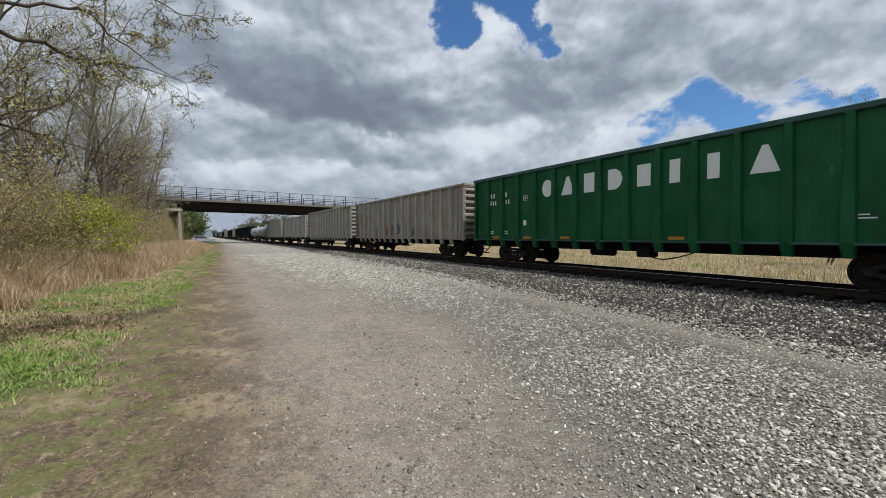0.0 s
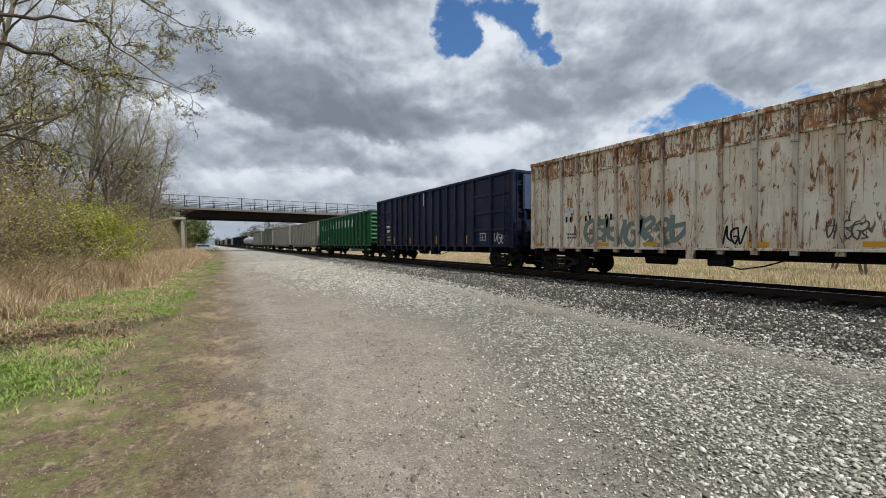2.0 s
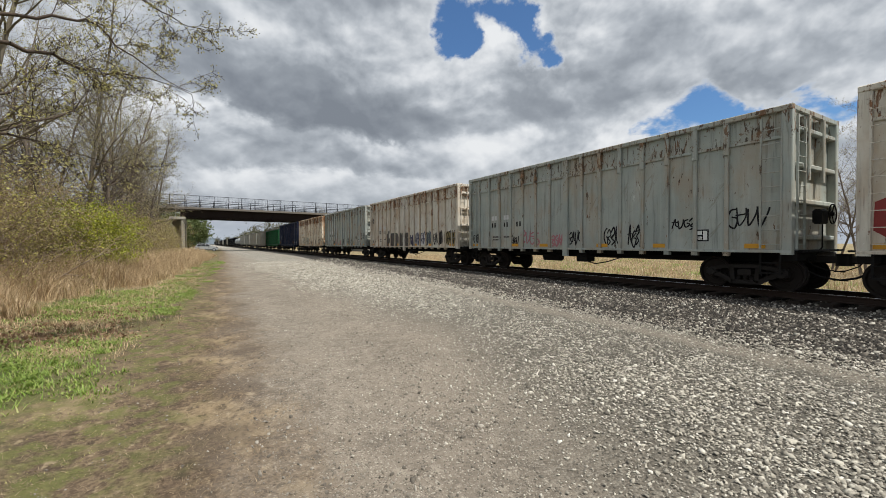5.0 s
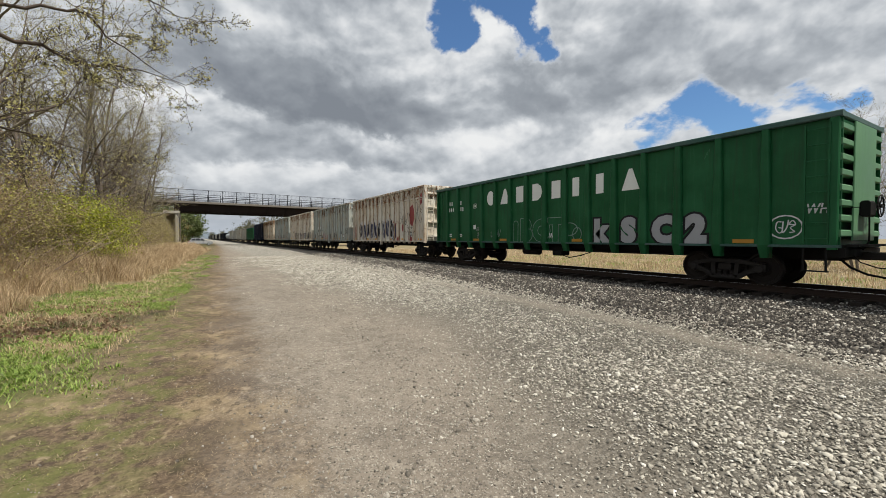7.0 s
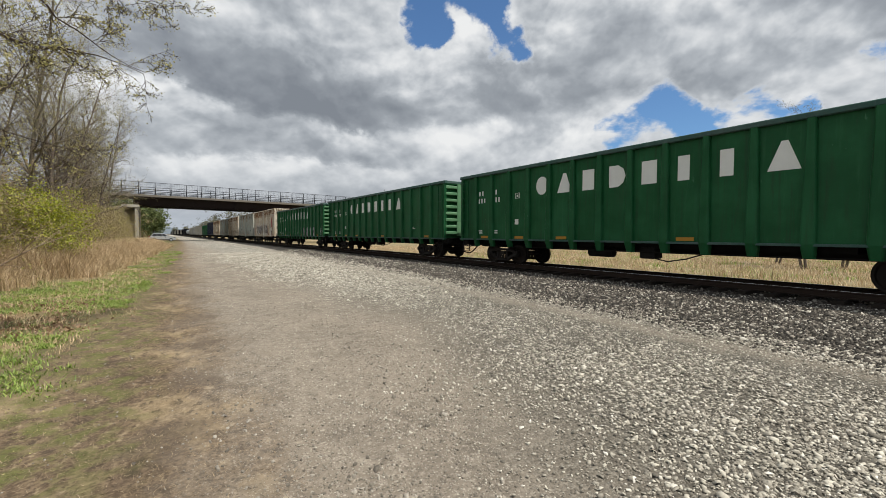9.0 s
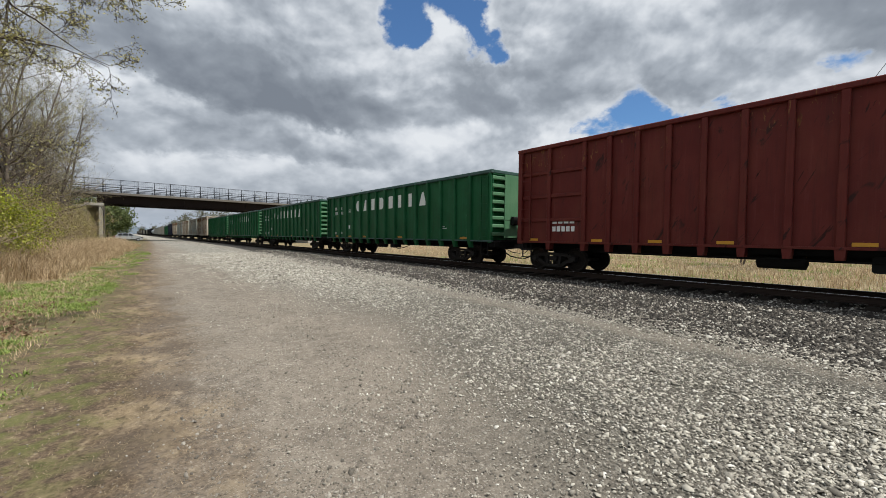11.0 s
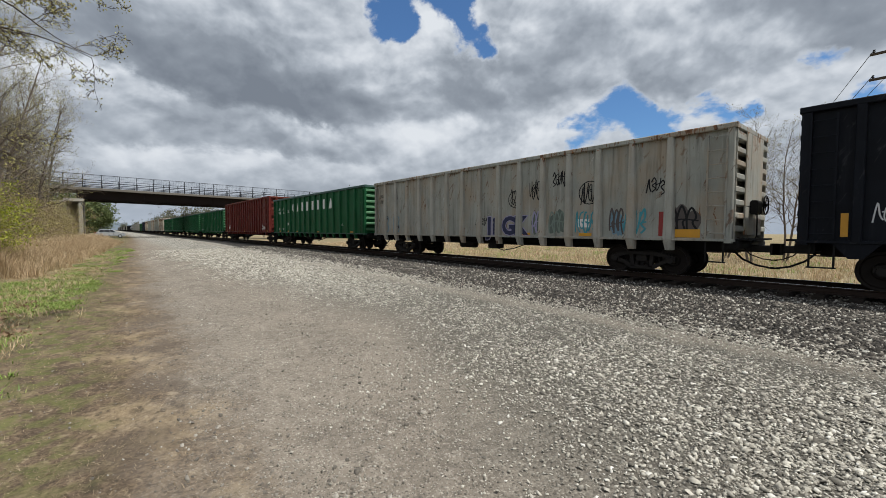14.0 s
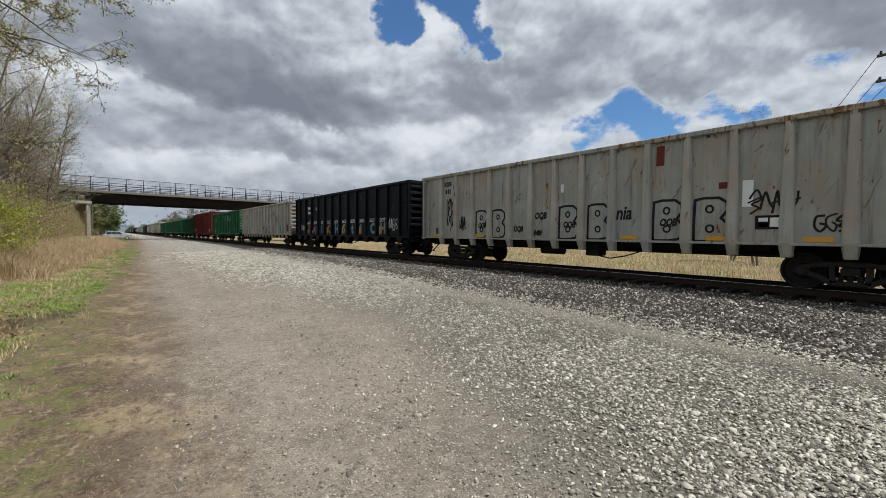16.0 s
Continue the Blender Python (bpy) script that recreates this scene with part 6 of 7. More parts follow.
def wildstyle(car, half, r, d0, d1, z0, z1, fill, line):
    """A dense tangle of dark spray paint with pale looping lines over it."""
    count = int((d1 - d0) / 0.55)
    for i in range(count):
        d = d0 + (d1 - d0) * (i + 0.5) / count
        z = z0 + (z1 - z0) * r.uniform(0.38, 0.62)
        on_side(car, half, "graffiti", [disc(d, z, 0.42 * r.uniform(0.8, 1.15), (z1 - z0) * 0.42 * r.uniform(0.75, 1.0), 9, r.uniform(0, 6))], fill if i % 4 else INK, "dark mass of spray paint", 1.4750)
    for i in range(count + 12):
        d = d0 + (d1 - d0) * (i + 0.3) / (count + 12)
        pts = [(d + 0.34 * math.sin(k * 0.9 + i), z0 + (z1 - z0) * (0.5 + 0.46 * math.cos(k * 0.63 + 1.7 * i + r.uniform(-0.3, 0.3)))) for k in range(9)]
        on_side(car, half, "graffiti", stroke(pts, 0.045), line, "pale looping line of spray paint", 1.4800)


def make_tank(lead):
    car = thing("tank_car", "grey cylindrical tank car with dirty shell", "tank car", "cars of the freight train")
    shell = Shape().lathe([(-7.9, 0.3), (-7.8, 0.9), (-7.5, 1.2), (-7.0, 1.4), (7.0, 1.4), (7.5, 1.2), (7.8, 0.9), (7.9, 0.3)], 28, "y", (0, 0, 2.40))
    part("shell", shell, TANK, car, smooth=True)
    part("manway", Shape().lathe([(3.7, 0.35), (4.15, 0.35), (4.2, 0.28)], 14, "z"), TANK, car)
    part("centre_sill", Shape().box(-0.3, 0.3, -8.6, 8.6, 0.75, 1.1, 0.03).box(-1.3, 1.3, -8.7, -8.3, 0.95, 1.15).box(-1.3, 1.3, 8.3, 8.7, 0.95, 1.15), UNDER, car)
    rail = Shape().tube([(-1.45, -8.3, 1.1), (-1.45, -8.2, 2.2), (-1.52, -7.0, 2.25), (-1.52, 7.0, 2.25), (-1.45, 8.2, 2.2), (-1.45, 8.3, 1.1)], 0.025, 5)
    part("handrail", rail, UNDER, car)
    for y in (-6.0, -2.0, 2.0, 6.0):
        part("band", Shape().lathe([(y - 0.06, 1.415), (y + 0.06, 1.415)], 28, "y", (0, 0, 2.40)), UNDER, car)
    add_trucks(car, 17.4, 2.2)
    car.location = (TRACK_X, lead - 8.9, RAIL_TOP)
    TRAIN.append(car)


build_train()



# ---- road bridge, SUV, distance ----
def make_bridge():
    y0, y1 = 97.0, 107.0
    bridge = thing("road_bridge", "steel girder road bridge with concrete deck edge and tall railing", "bridge")

    def z_deck(x):
        return 9.12 - 0.010 * (x + 3.4)

    def slab(lo, hi, ya, yb, below, above):
        s = Shape()
        v = [(x, y, z_deck(x) + dz) for x in (lo, hi) for y in (ya, yb) for dz in (below, above)]
        return s.face_set(v, [(0, 1, 3, 2), (4, 6, 7, 5), (0, 4, 5, 1), (2, 3, 7, 6), (0, 2, 6, 4), (1, 5, 7, 3)])

    part("deck", slab(-30, 62, y0 - 0.35, y1 + 0.35, -0.42, 0.0), FASCIA, bridge, "weathered concrete deck edge, toned down as shaded")
    for y in (y0 + 0.75, y0 + 3.6, y0 + 6.5, y1 - 0.9):
        g = slab(-4.2, 36, y, y + 0.06, -2.0, -0.42)
        g.face_set(*[(s.verts, s.faces) for s in [slab(-4.2, 36, y - 0.2, y + 0.26, -2.06, -2.0)]][0])
        part("girder", g, GIRDER, bridge, "dark brown steel girder")
    for x in np.arange(-2, 36, 3.8):
        part("stiffener", Shape().box(x - 0.05, x + 0.05, y0 + 0.59, y0 + 0.75, z_deck(x) - 1.98, z_deck(x) - 0.43), GIRDER, bridge)
    post = Shape().box(-0.09, 0.09, -0.09, 0.09, 0.0, 1.15, 0.01).box(-0.05, 0.05, -0.05, 0.05, 1.15, 2.35).mesh("railing_post", FENCE)
    for yy in (y0 - 0.1, y1 + 0.1):
        for k in range(-9, 24):
            x = -3.3 + 2.567 * k
            part("railing_post", post, FENCE, bridge, at=(x, yy, z_deck(x)))
    for yy in (y0 - 0.1, y1 + 0.1):
        for dz, r in ((0.35, 0.06), (0.62, 0.06), (0.95, 0.075), (2.33, 0.045)):
            part("railing_bar", Shape().tube([(-28, yy, z_deck(-28) + dz), (60, yy, z_deck(60) + dz)], r, 6), FENCE, bridge)
    mesh_ = Shape()
    for x in np.arange(-27, 60, 0.28):
        mesh_.box(x - 0.007, x + 0.007, y0 - 0.112, y0 - 0.098, z_deck(x) + 0.95, z_deck(x) + 2.33)
    for dz in np.arange(1.1, 2.3, 0.26):
        mesh_.tube([(-27, y0 - 0.1, z_deck(-27) + dz), (60, y0 - 0.1, z_deck(60) + dz)], 0.007, 4)
    part("safety_mesh", mesh_, FENCE, bridge, "thin wire safety mesh")
    wall = Shape().plate([(y0 - 0.6, 0.0), (y1 + 0.6, 0.0), (y1 + 0.6, 7.0), (y0 - 0.6, 7.0)], -5.6, -3.4)
    wall.box(-7.5, -3.9, y0 - 0.6, y0 - 0.1, 0.0, 6.6).box(-5.9, -3.2, y0 - 0.75, y0 + 0.0, 6.55, 7.05, 0.03)
    part("abutment", wall, CONCRETE, bridge, "stained concrete abutment")
    pipe = Shape().tube([(-3.25, y0 - 0.85, 0.2), (-3.25, y0 - 0.85, 5.6), (-3.6, y0 - 0.85, 6.3)], 0.06, 8)
    part("drainpipe", pipe, FENCE, bridge, "dark drainpipe beside the abutment")
    part("pier", Shape().box(34.2, 36.5, y0 - 0.5, y1 + 0.5, -0.4, 6.8, 0.05), CONCRETE, bridge, "concrete pier beyond the track")


def make_suv():
    """A silver hatchback SUV seen from its side; it points along +x."""
    car = thing("parked_suv", "silver compact SUV parked beside the crossing road", "car", at=(0.35, 99.0, float(ground_z(0.35, 99.0)) + 0.0))
    body_mat = plain("silver_car_paint", (0.38, 0.40, 0.42), 0.3, 0.3, 0.05, 2)
    glass = plain("dark_car_glass", (0.02, 0.022, 0.025), 0.08, 0.0, 0.1, 2)
    tyre = plain("tyre_rubber", (0.02, 0.02, 0.02), 0.85, 0.0, 0.2, 6)
    side = [(-2.2, 0.42), (-2.25, 0.85), (-2.12, 1.08), (-1.85, 1.20), (-1.62, 1.60), (-1.35, 1.68), (-0.2, 1.70), (0.35, 1.62), (1.05, 1.12), (1.7, 1.02), (2.12, 0.88), (2.22, 0.60), (2.18, 0.36), (1.75, 0.30), (-1.8, 0.30)]
    s = Shape()
    k = len(side)
    rows = []
    for y, inn in ((-0.92, 0.0), (-0.80, 0.03), (0.80, 0.03), (0.92, 0.0)):
        rows.append([(x, y * (1 - 0.14 * max(0, z - 1.05) / 0.6), z) for x, z in side])
    v = [p for row in rows for p in row]
    f = [(j * k + i, j * k + (i + 1) % k, (j + 1) * k + (i + 1) % k, (j + 1) * k + i) for j in range(3) for i in range(k)] + [tuple(range(k)), tuple(range(4 * k - 1, 3 * k - 1, -1))]
    s.face_set(v, f)
    body = part("body", s, body_mat, car)
    for o in ([(-1.72, 1.14), (-1.5, 1.55), (-0.95, 1.60), (-0.95, 1.14)], [(-0.88, 1.14), (-0.88, 1.60), (-0.15, 1.60), (-0.1, 1.12)], [(-0.02, 1.12), (-0.06, 1.60), (0.28, 1.55), (0.82, 1.13)]):
        w = Shape()
        w.face_set([(x, -0.935 * (1 - 0.14 * max(0, z - 1.05) / 0.6), z) for x, z in o] + [(x, -0.90 * (1 - 0.14 * max(0, z - 1.05) / 0.6), z) for x, z in o], [(0, 1, 2, 3), (4, 5, 6, 7), (0, 1, 5, 4), (1, 2, 6, 5), (2, 3, 7, 6), (3, 0, 4, 7)])
        part("side_window", w, glass, car, "dark tinted window")
    part("windscreen", Shape().face_set([(0.40, -0.72, 1.60), (0.40, 0.72, 1.60), (1.06, 0.78, 1.14), (1.06, -0.78, 1.14), (0.36, -0.72, 1.58), (0.36, 0.72, 1.58), (1.02, 0.78, 1.12), (1.02, -0.78, 1.12)], [(0, 1, 2, 3), (4, 5, 6, 7), (0, 1, 5, 4), (1, 2, 6, 5), (2, 3, 7, 6), (3, 0, 4, 7)]), glass, car, "dark windscreen")
    wheel = Shape().lathe([(-0.11, 0.20), (-0.12, 0.30), (-0.09, 0.345), (0.09, 0.345), (0.12, 0.30), (0.11, 0.20)], 20, "y").mesh("wheel", tyre)
    rim = Shape().lathe([(-0.125, 0.04), (-0.115, 0.205), (0.0, 0.205)], 14, "y").mesh("rim", body_mat)
    for x in (-1.38, 1.40):
        for y in (-0.82, 0.82):
            w = part("wheel", wheel, tyre, car, "black tyre", at=(x, y, 0.345))
            if y < 0:
                part("rim", rim, body_mat, w, "silver rim")
    part("sill", Shape().box(-1.05, 1.05, -0.945, -0.88, 0.30, 0.44, 0.02), tyre, car, "black plastic sill")
    part("headlight", Shape().box(1.82, 2.16, -0.94, -0.60, 0.72, 0.86, 0.03), glass, car)
    car.scale = (1.0, 1.0, 0.94)
    part("tail_light", Shape().box(-2.24, -2.0, -0.94, -0.70, 0.88, 1.08, 0.03), CRIMSON, car)


make_bridge()
make_suv()


# ---- plants ----
def blades(name, label, mat, x, y, tall, wide, bend, kind="grass"):
    """Single blades of grass, each a bent strip that ends in a point, in one mesh."""
    k = len(x)
    turn, lean = rng.uniform(0, 2 * np.pi, k), rng.uniform(0.3, 1.0, k) * bend
    side = np.stack([np.cos(turn), np.sin(turn), np.zeros(k)], -1) * (wide * rng.uniform(0.6, 1.3, k))[:, None]
    out = np.stack([-np.sin(turn), np.cos(turn), np.zeros(k)], -1)
    foot = np.stack([x, y, ground_z(x, y) - 0.01], -1)
    h = np.broadcast_to(tall, k) * rng.uniform(0.55, 1.2, k)
    mid = foot + out * (lean * h * 0.3)[:, None] + np.array([0, 0, 1.0]) * (h * 0.55)[:, None]
    tip = foot + out * (lean * h)[:, None] + np.array([0, 0, 1.0]) * h[:, None]
    v = np.stack([foot - side, foot + side, mid + side * 0.7, mid - side * 0.7, tip], 1)
    base = np.arange(k)[:, None] * 5
    tri = np.concatenate([base + np.array([0, 1, 2]), base + np.array([0, 2, 3]), base + np.array([3, 2, 4])])
    ob = new(name, raw_mesh(name, v, tri, mat))
    return tagged(ob, label, kind, kind="stuff")


def limb_mesh(name, segs, mat, sides=5):
    """Tapered tubes from rows of (start, end, radius at start, radius at end)."""
    p0, p1 = np.array([s[0] for s in segs]), np.array([s[1] for s in segs])
    r0, r1 = np.array([s[2] for s in segs]), np.array([s[3] for s in segs])
    d = p1 - p0
    d /= np.maximum(np.linalg.norm(d, axis=1, keepdims=True), 1e-6)
    ref = np.where(np.abs(d[:, 2:3]) > 0.9, np.array([[1.0, 0, 0]]), np.array([[0, 0, 1.0]]))
    u = np.cross(d, ref)
    u /= np.linalg.norm(u, axis=1, keepdims=True)
    w = np.cross(d, u)
    a = np.arange(sides) * 2 * np.pi / sides
    around = u[:, None] * np.cos(a)[None, :, None] + w[:, None] * np.sin(a)[None, :, None]
    v = np.concatenate([p0[:, None] + around * r0[:, None, None], p1[:, None] + around * r1[:, None, None]], 1)
    i = np.arange(sides)
    quad = np.stack([i, (i + 1) % sides, (i + 1) % sides + sides, i + sides], 1)
    return raw_mesh(name, v, (np.arange(len(segs))[:, None, None] * 2 * sides + quad).reshape(-1, 4), mat, True)


def leaf_mesh(name, places, size, mat, gen):
    """Small pointed leaves turned every way."""
    places = np.asarray(places, float).reshape(-1, 3)
    k = len(places)
    a = gen.normal(0, 1, (k, 3))
    a /= np.linalg.norm(a, axis=1, keepdims=True)
    b = np.cross(a, gen.normal(0, 1, (k, 3)))
    b /= np.linalg.norm(b, axis=1, keepdims=True)
    s = (size * gen.uniform(0.6, 1.4, k))[:, None]
    v = np.stack([places, places + (a * 0.5 + b * 0.3) * s, places + a * s, places + (a * 0.5 - b * 0.3) * s], 1)
    return raw_mesh(name, v, np.arange(4 * k).reshape(-1, 4), mat)


def grow(gen, start, way, length, radius, level, segs, tips, plan, rise=0.0):
    """One limb and all that springs from it. plan: for each level (steps, twigs at a step, their length, wander, first bare share)."""
    steps, twigs, share, wander, bare = plan[level]
    p, d = np.array(start, float), np.array(way, float)
    d /= np.linalg.norm(d)
    step = length / steps
    last = level == len(plan) - 1
    for i in range(steps):
        d = d + gen.normal(0, wander, 3) + np.array([0, 0, rise])
        d /= np.linalg.norm(d)
        q = p + d * step
        r0, r1 = radius * (1 - 0.86 * i / steps), radius * (1 - 0.86 * (i + 1) / steps)
        segs.append((p, q, max(r0, 0.0035), max(r1, 0.003), level))
        if last or level == len(plan) - 2:
            tips.append(q)
        if not last and i + 1 > steps * bare:
            count = int(twigs) + (gen.uniform() < twigs - int(twigs))
            for _ in range(count):
                side = np.cross(d, gen.normal(0, 1, 3))
                side /= np.linalg.norm(side)
                new_d = d * gen.uniform(0.4, 0.9) + side * gen.uniform(0.45, 0.95)
                cut = 1 - 0.55 * max(0.0, (i / steps - bare)) / (1 - bare)
                grow(gen, q, new_d, length * share * gen.uniform(0.55, 1.1) * cut, max(r1 * 0.6, 0.004), level + 1, segs, tips, plan, rise)
        p = q


TREE_PLAN = [(14, 2.6, 0.34, 0.05, 0.22), (7, 1.5, 0.48, 0.13, 0.2), (5, 1.0, 0.5, 0.16, 0.1), (3, 0, 0, 0.2, 0)]
SCRUB_PLAN = [(7, 1.5, 0.5, 0.14, 0.15), (5, 1.1, 0.5, 0.18, 0.1), (3, 0, 0, 0.22, 0)]
LIMB_PLAN = [(6, 1.6, 0.5, 0.13, 0.1), (5, 1.2, 0.45, 0.16, 0.1), (3, 0, 0, 0.2, 0)]


def finish(ob, segs, tips, bark, leaf, leaf_size, leaf_count, gen, spread_=0.06, thick_level=0):
    if thick_level >= 0:
        part("trunk", limb_mesh("trunk", [s[:4] for s in segs if s[4] <= thick_level], bark, 7), bark, ob)
    tagged(part("branchwork", limb_mesh("branchwork", [s[:4] for s in segs if s[4] > thick_level], bark, 3), bark, ob), kind="stuff")
    tips = np.array(tips)
    pick = tips[gen.integers(0, len(tips), leaf_count)] + gen.normal(0, spread_, (leaf_count, 3))
    tagged(part("crown", leaf_mesh("crown", pick, leaf_size, leaf, gen), leaf, ob, "sparse small spring leaves"), kind="stuff")
    return ob


def tree(name, label, seed, height, at, bark, leaf, leaf_size, leaf_count, trunks=1, spread_=0.10, thick=0.12):
    gen = np.random.default_rng(seed)
    ob = thing(name, label, "tree", "trees of the hedgerow", at=at)
    segs, tips = [], []
    for k in range(trunks):
        way = (gen.normal(0, spread_), gen.normal(0, spread_), 1.0)
        foot = (gen.normal(0, 0.2) * (trunks > 1), gen.normal(0, 0.2) * (trunks > 1), -0.1)
        grow(gen, foot, way, height * gen.uniform(0.8, 1.0), thick * gen.uniform(0.8, 1.1), 0, segs, tips, TREE_PLAN, 0.03)
    return finish(ob, segs, tips, bark, leaf, leaf_size, leaf_count, gen)


def shrub(name, label, seed, height, width, at, bark, leaf, leaf_size, leaf_count, stems=14, sprawl=0.35):
    gen = np.random.default_rng(seed)
    ob = thing(name, label, "shrub", "scrub under the trees", at=at)
    segs, tips = [], []
    for k in range(stems):
        way = (gen.normal(0, width), gen.normal(0, width), 1.0)
        grow(gen, (gen.normal(0, sprawl), gen.normal(0, sprawl), -0.05), way, height * gen.uniform(0.55, 1.0), 0.028, 0, segs, tips, SCRUB_PLAN, -0.01)
    return finish(ob, segs, tips, bark, leaf, leaf_size, leaf_count, gen, 0.10, -1)


def at_ground(x, y):
    return (x, y, float(ground_z(x, y)))


def near_tree():
    """The tree that stands beside the camera and hangs its budding limbs into view."""
    gen = np.random.default_rng(77)
    ob = thing("tree", "budding maple whose dark limbs hang over the verge", "tree", "trees of the hedgerow", at=at_ground(-5.0, 6.6))
    foot = np.array(ob.location)
    segs, tips = [], []
    stem = [(0, 0, -0.1), (0.05, 0.02, 1.4), (0.2, 0.05, 2.8), (0.25, 0.15, 4.4), (0.1, 0.2, 6.0), (0.2, 0.3, 7.6), (0.1, 0.4, 9.4)]
    radii = [0.24, 0.20, 0.18, 0.15, 0.12, 0.09, 0.05]
    for a, b, r0, r1 in zip(stem, stem[1:], radii, radii[1:]):
        segs.append((np.array(a, float), np.array(b, float), r0, r1, 0))
    limbs = [([(-4.8, 6.7, 2.9), (-3.4, 6.9, 3.9), (-2.1, 7.2, 4.18), (-1.76, 7.46, 4.23), (-1.61, 7.72, 4.2), (-1.31, 7.98, 4.22), (-0.76, 8.24, 4.37), (-0.18, 8.5, 4.3)], 0.05),
             ([(-4.8, 6.7, 2.2), (-3.2, 6.9, 3.0), (-2.12, 7.2, 3.55), (-2.06, 7.85, 3.97), (-2.05, 8.5, 4.5)], 0.04),
             ([(-4.9, 6.7, 1.6), (-3.2, 6.9, 2.7), (-2.13, 7.2, 3.1), (-1.63, 7.85, 3.59), (-1.56, 8.5, 4.19)], 0.038),
             ([(-4.9, 6.7, 2.4), (-3.2, 6.9, 2.95), (-2.13, 7.2, 3.04), (-1.97, 7.85, 3.1), (-1.29, 8.5, 2.97)], 0.04),
             ([(-4.7, 6.8, 4.4), (-3.0, 6.8, 5.1), (-1.4, 7.0, 5.2), (-0.52, 7.2, 5.02), (-0.19, 7.85, 5.19), (0.17, 8.5, 5.52)], 0.03),
             ([(-4.8, 6.8, 3.4), (-3.2, 6.9, 4.3), (-2.03, 7.2, 4.55), (-1.63, 7.46, 4.74), (-1.33, 7.72, 4.85), (-1.01, 7.98, 4.62), (-0.76, 8.24, 4.53), (-0.16, 8.5, 4.33)], 0.042),
             ([(-4.8, 6.9, 4.0), (-3.3, 7.6, 5.2), (-2.2, 8.6, 5.6), (-1.5, 9.3, 5.5)], 0.04)]
    for line, r in limbs:
        k, r = len(line), r * 0.72
        for i, (a, b) in enumerate(zip(line, line[1:])):
            a, b = np.array(a) - foot, np.array(b) - foot
            n_ = 3
            prev = a
            for j in range(n_):
                u = (j + 1) / n_
                q = a + (b - a) * u + (gen.normal(0, 0.025, 3) if j < n_ - 1 else 0)
                f0, f1 = (i + j / n_) / (k - 1), (i + u) / (k - 1)
                segs.append((prev, q, max(0.006, r * (1 - 0.9 * f0)), max(0.005, r * (1 - 0.9 * f1)), 0))
                if f0 > 0.3 and gen.uniform() < 0.85:
                    d = (b - a) / np.linalg.norm(b - a)
                    side = np.cross(d, gen.normal(0, 1, 3))
                    side /= np.linalg.norm(side)
                    grow(gen, q, d * 0.6 + side * 0.7 + np.array([0, 0, 0.1]), gen.uniform(0.3, 0.85), max(0.005, r * 0.35 * (1 - 0.7 * f1)), 1, segs, tips, [None] + LIMB_PLAN, 0.0)
                prev = q
        tips.append(prev)
    return finish(ob, segs, tips, BARK, BUD, 0.036, 5200, gen, 0.035)


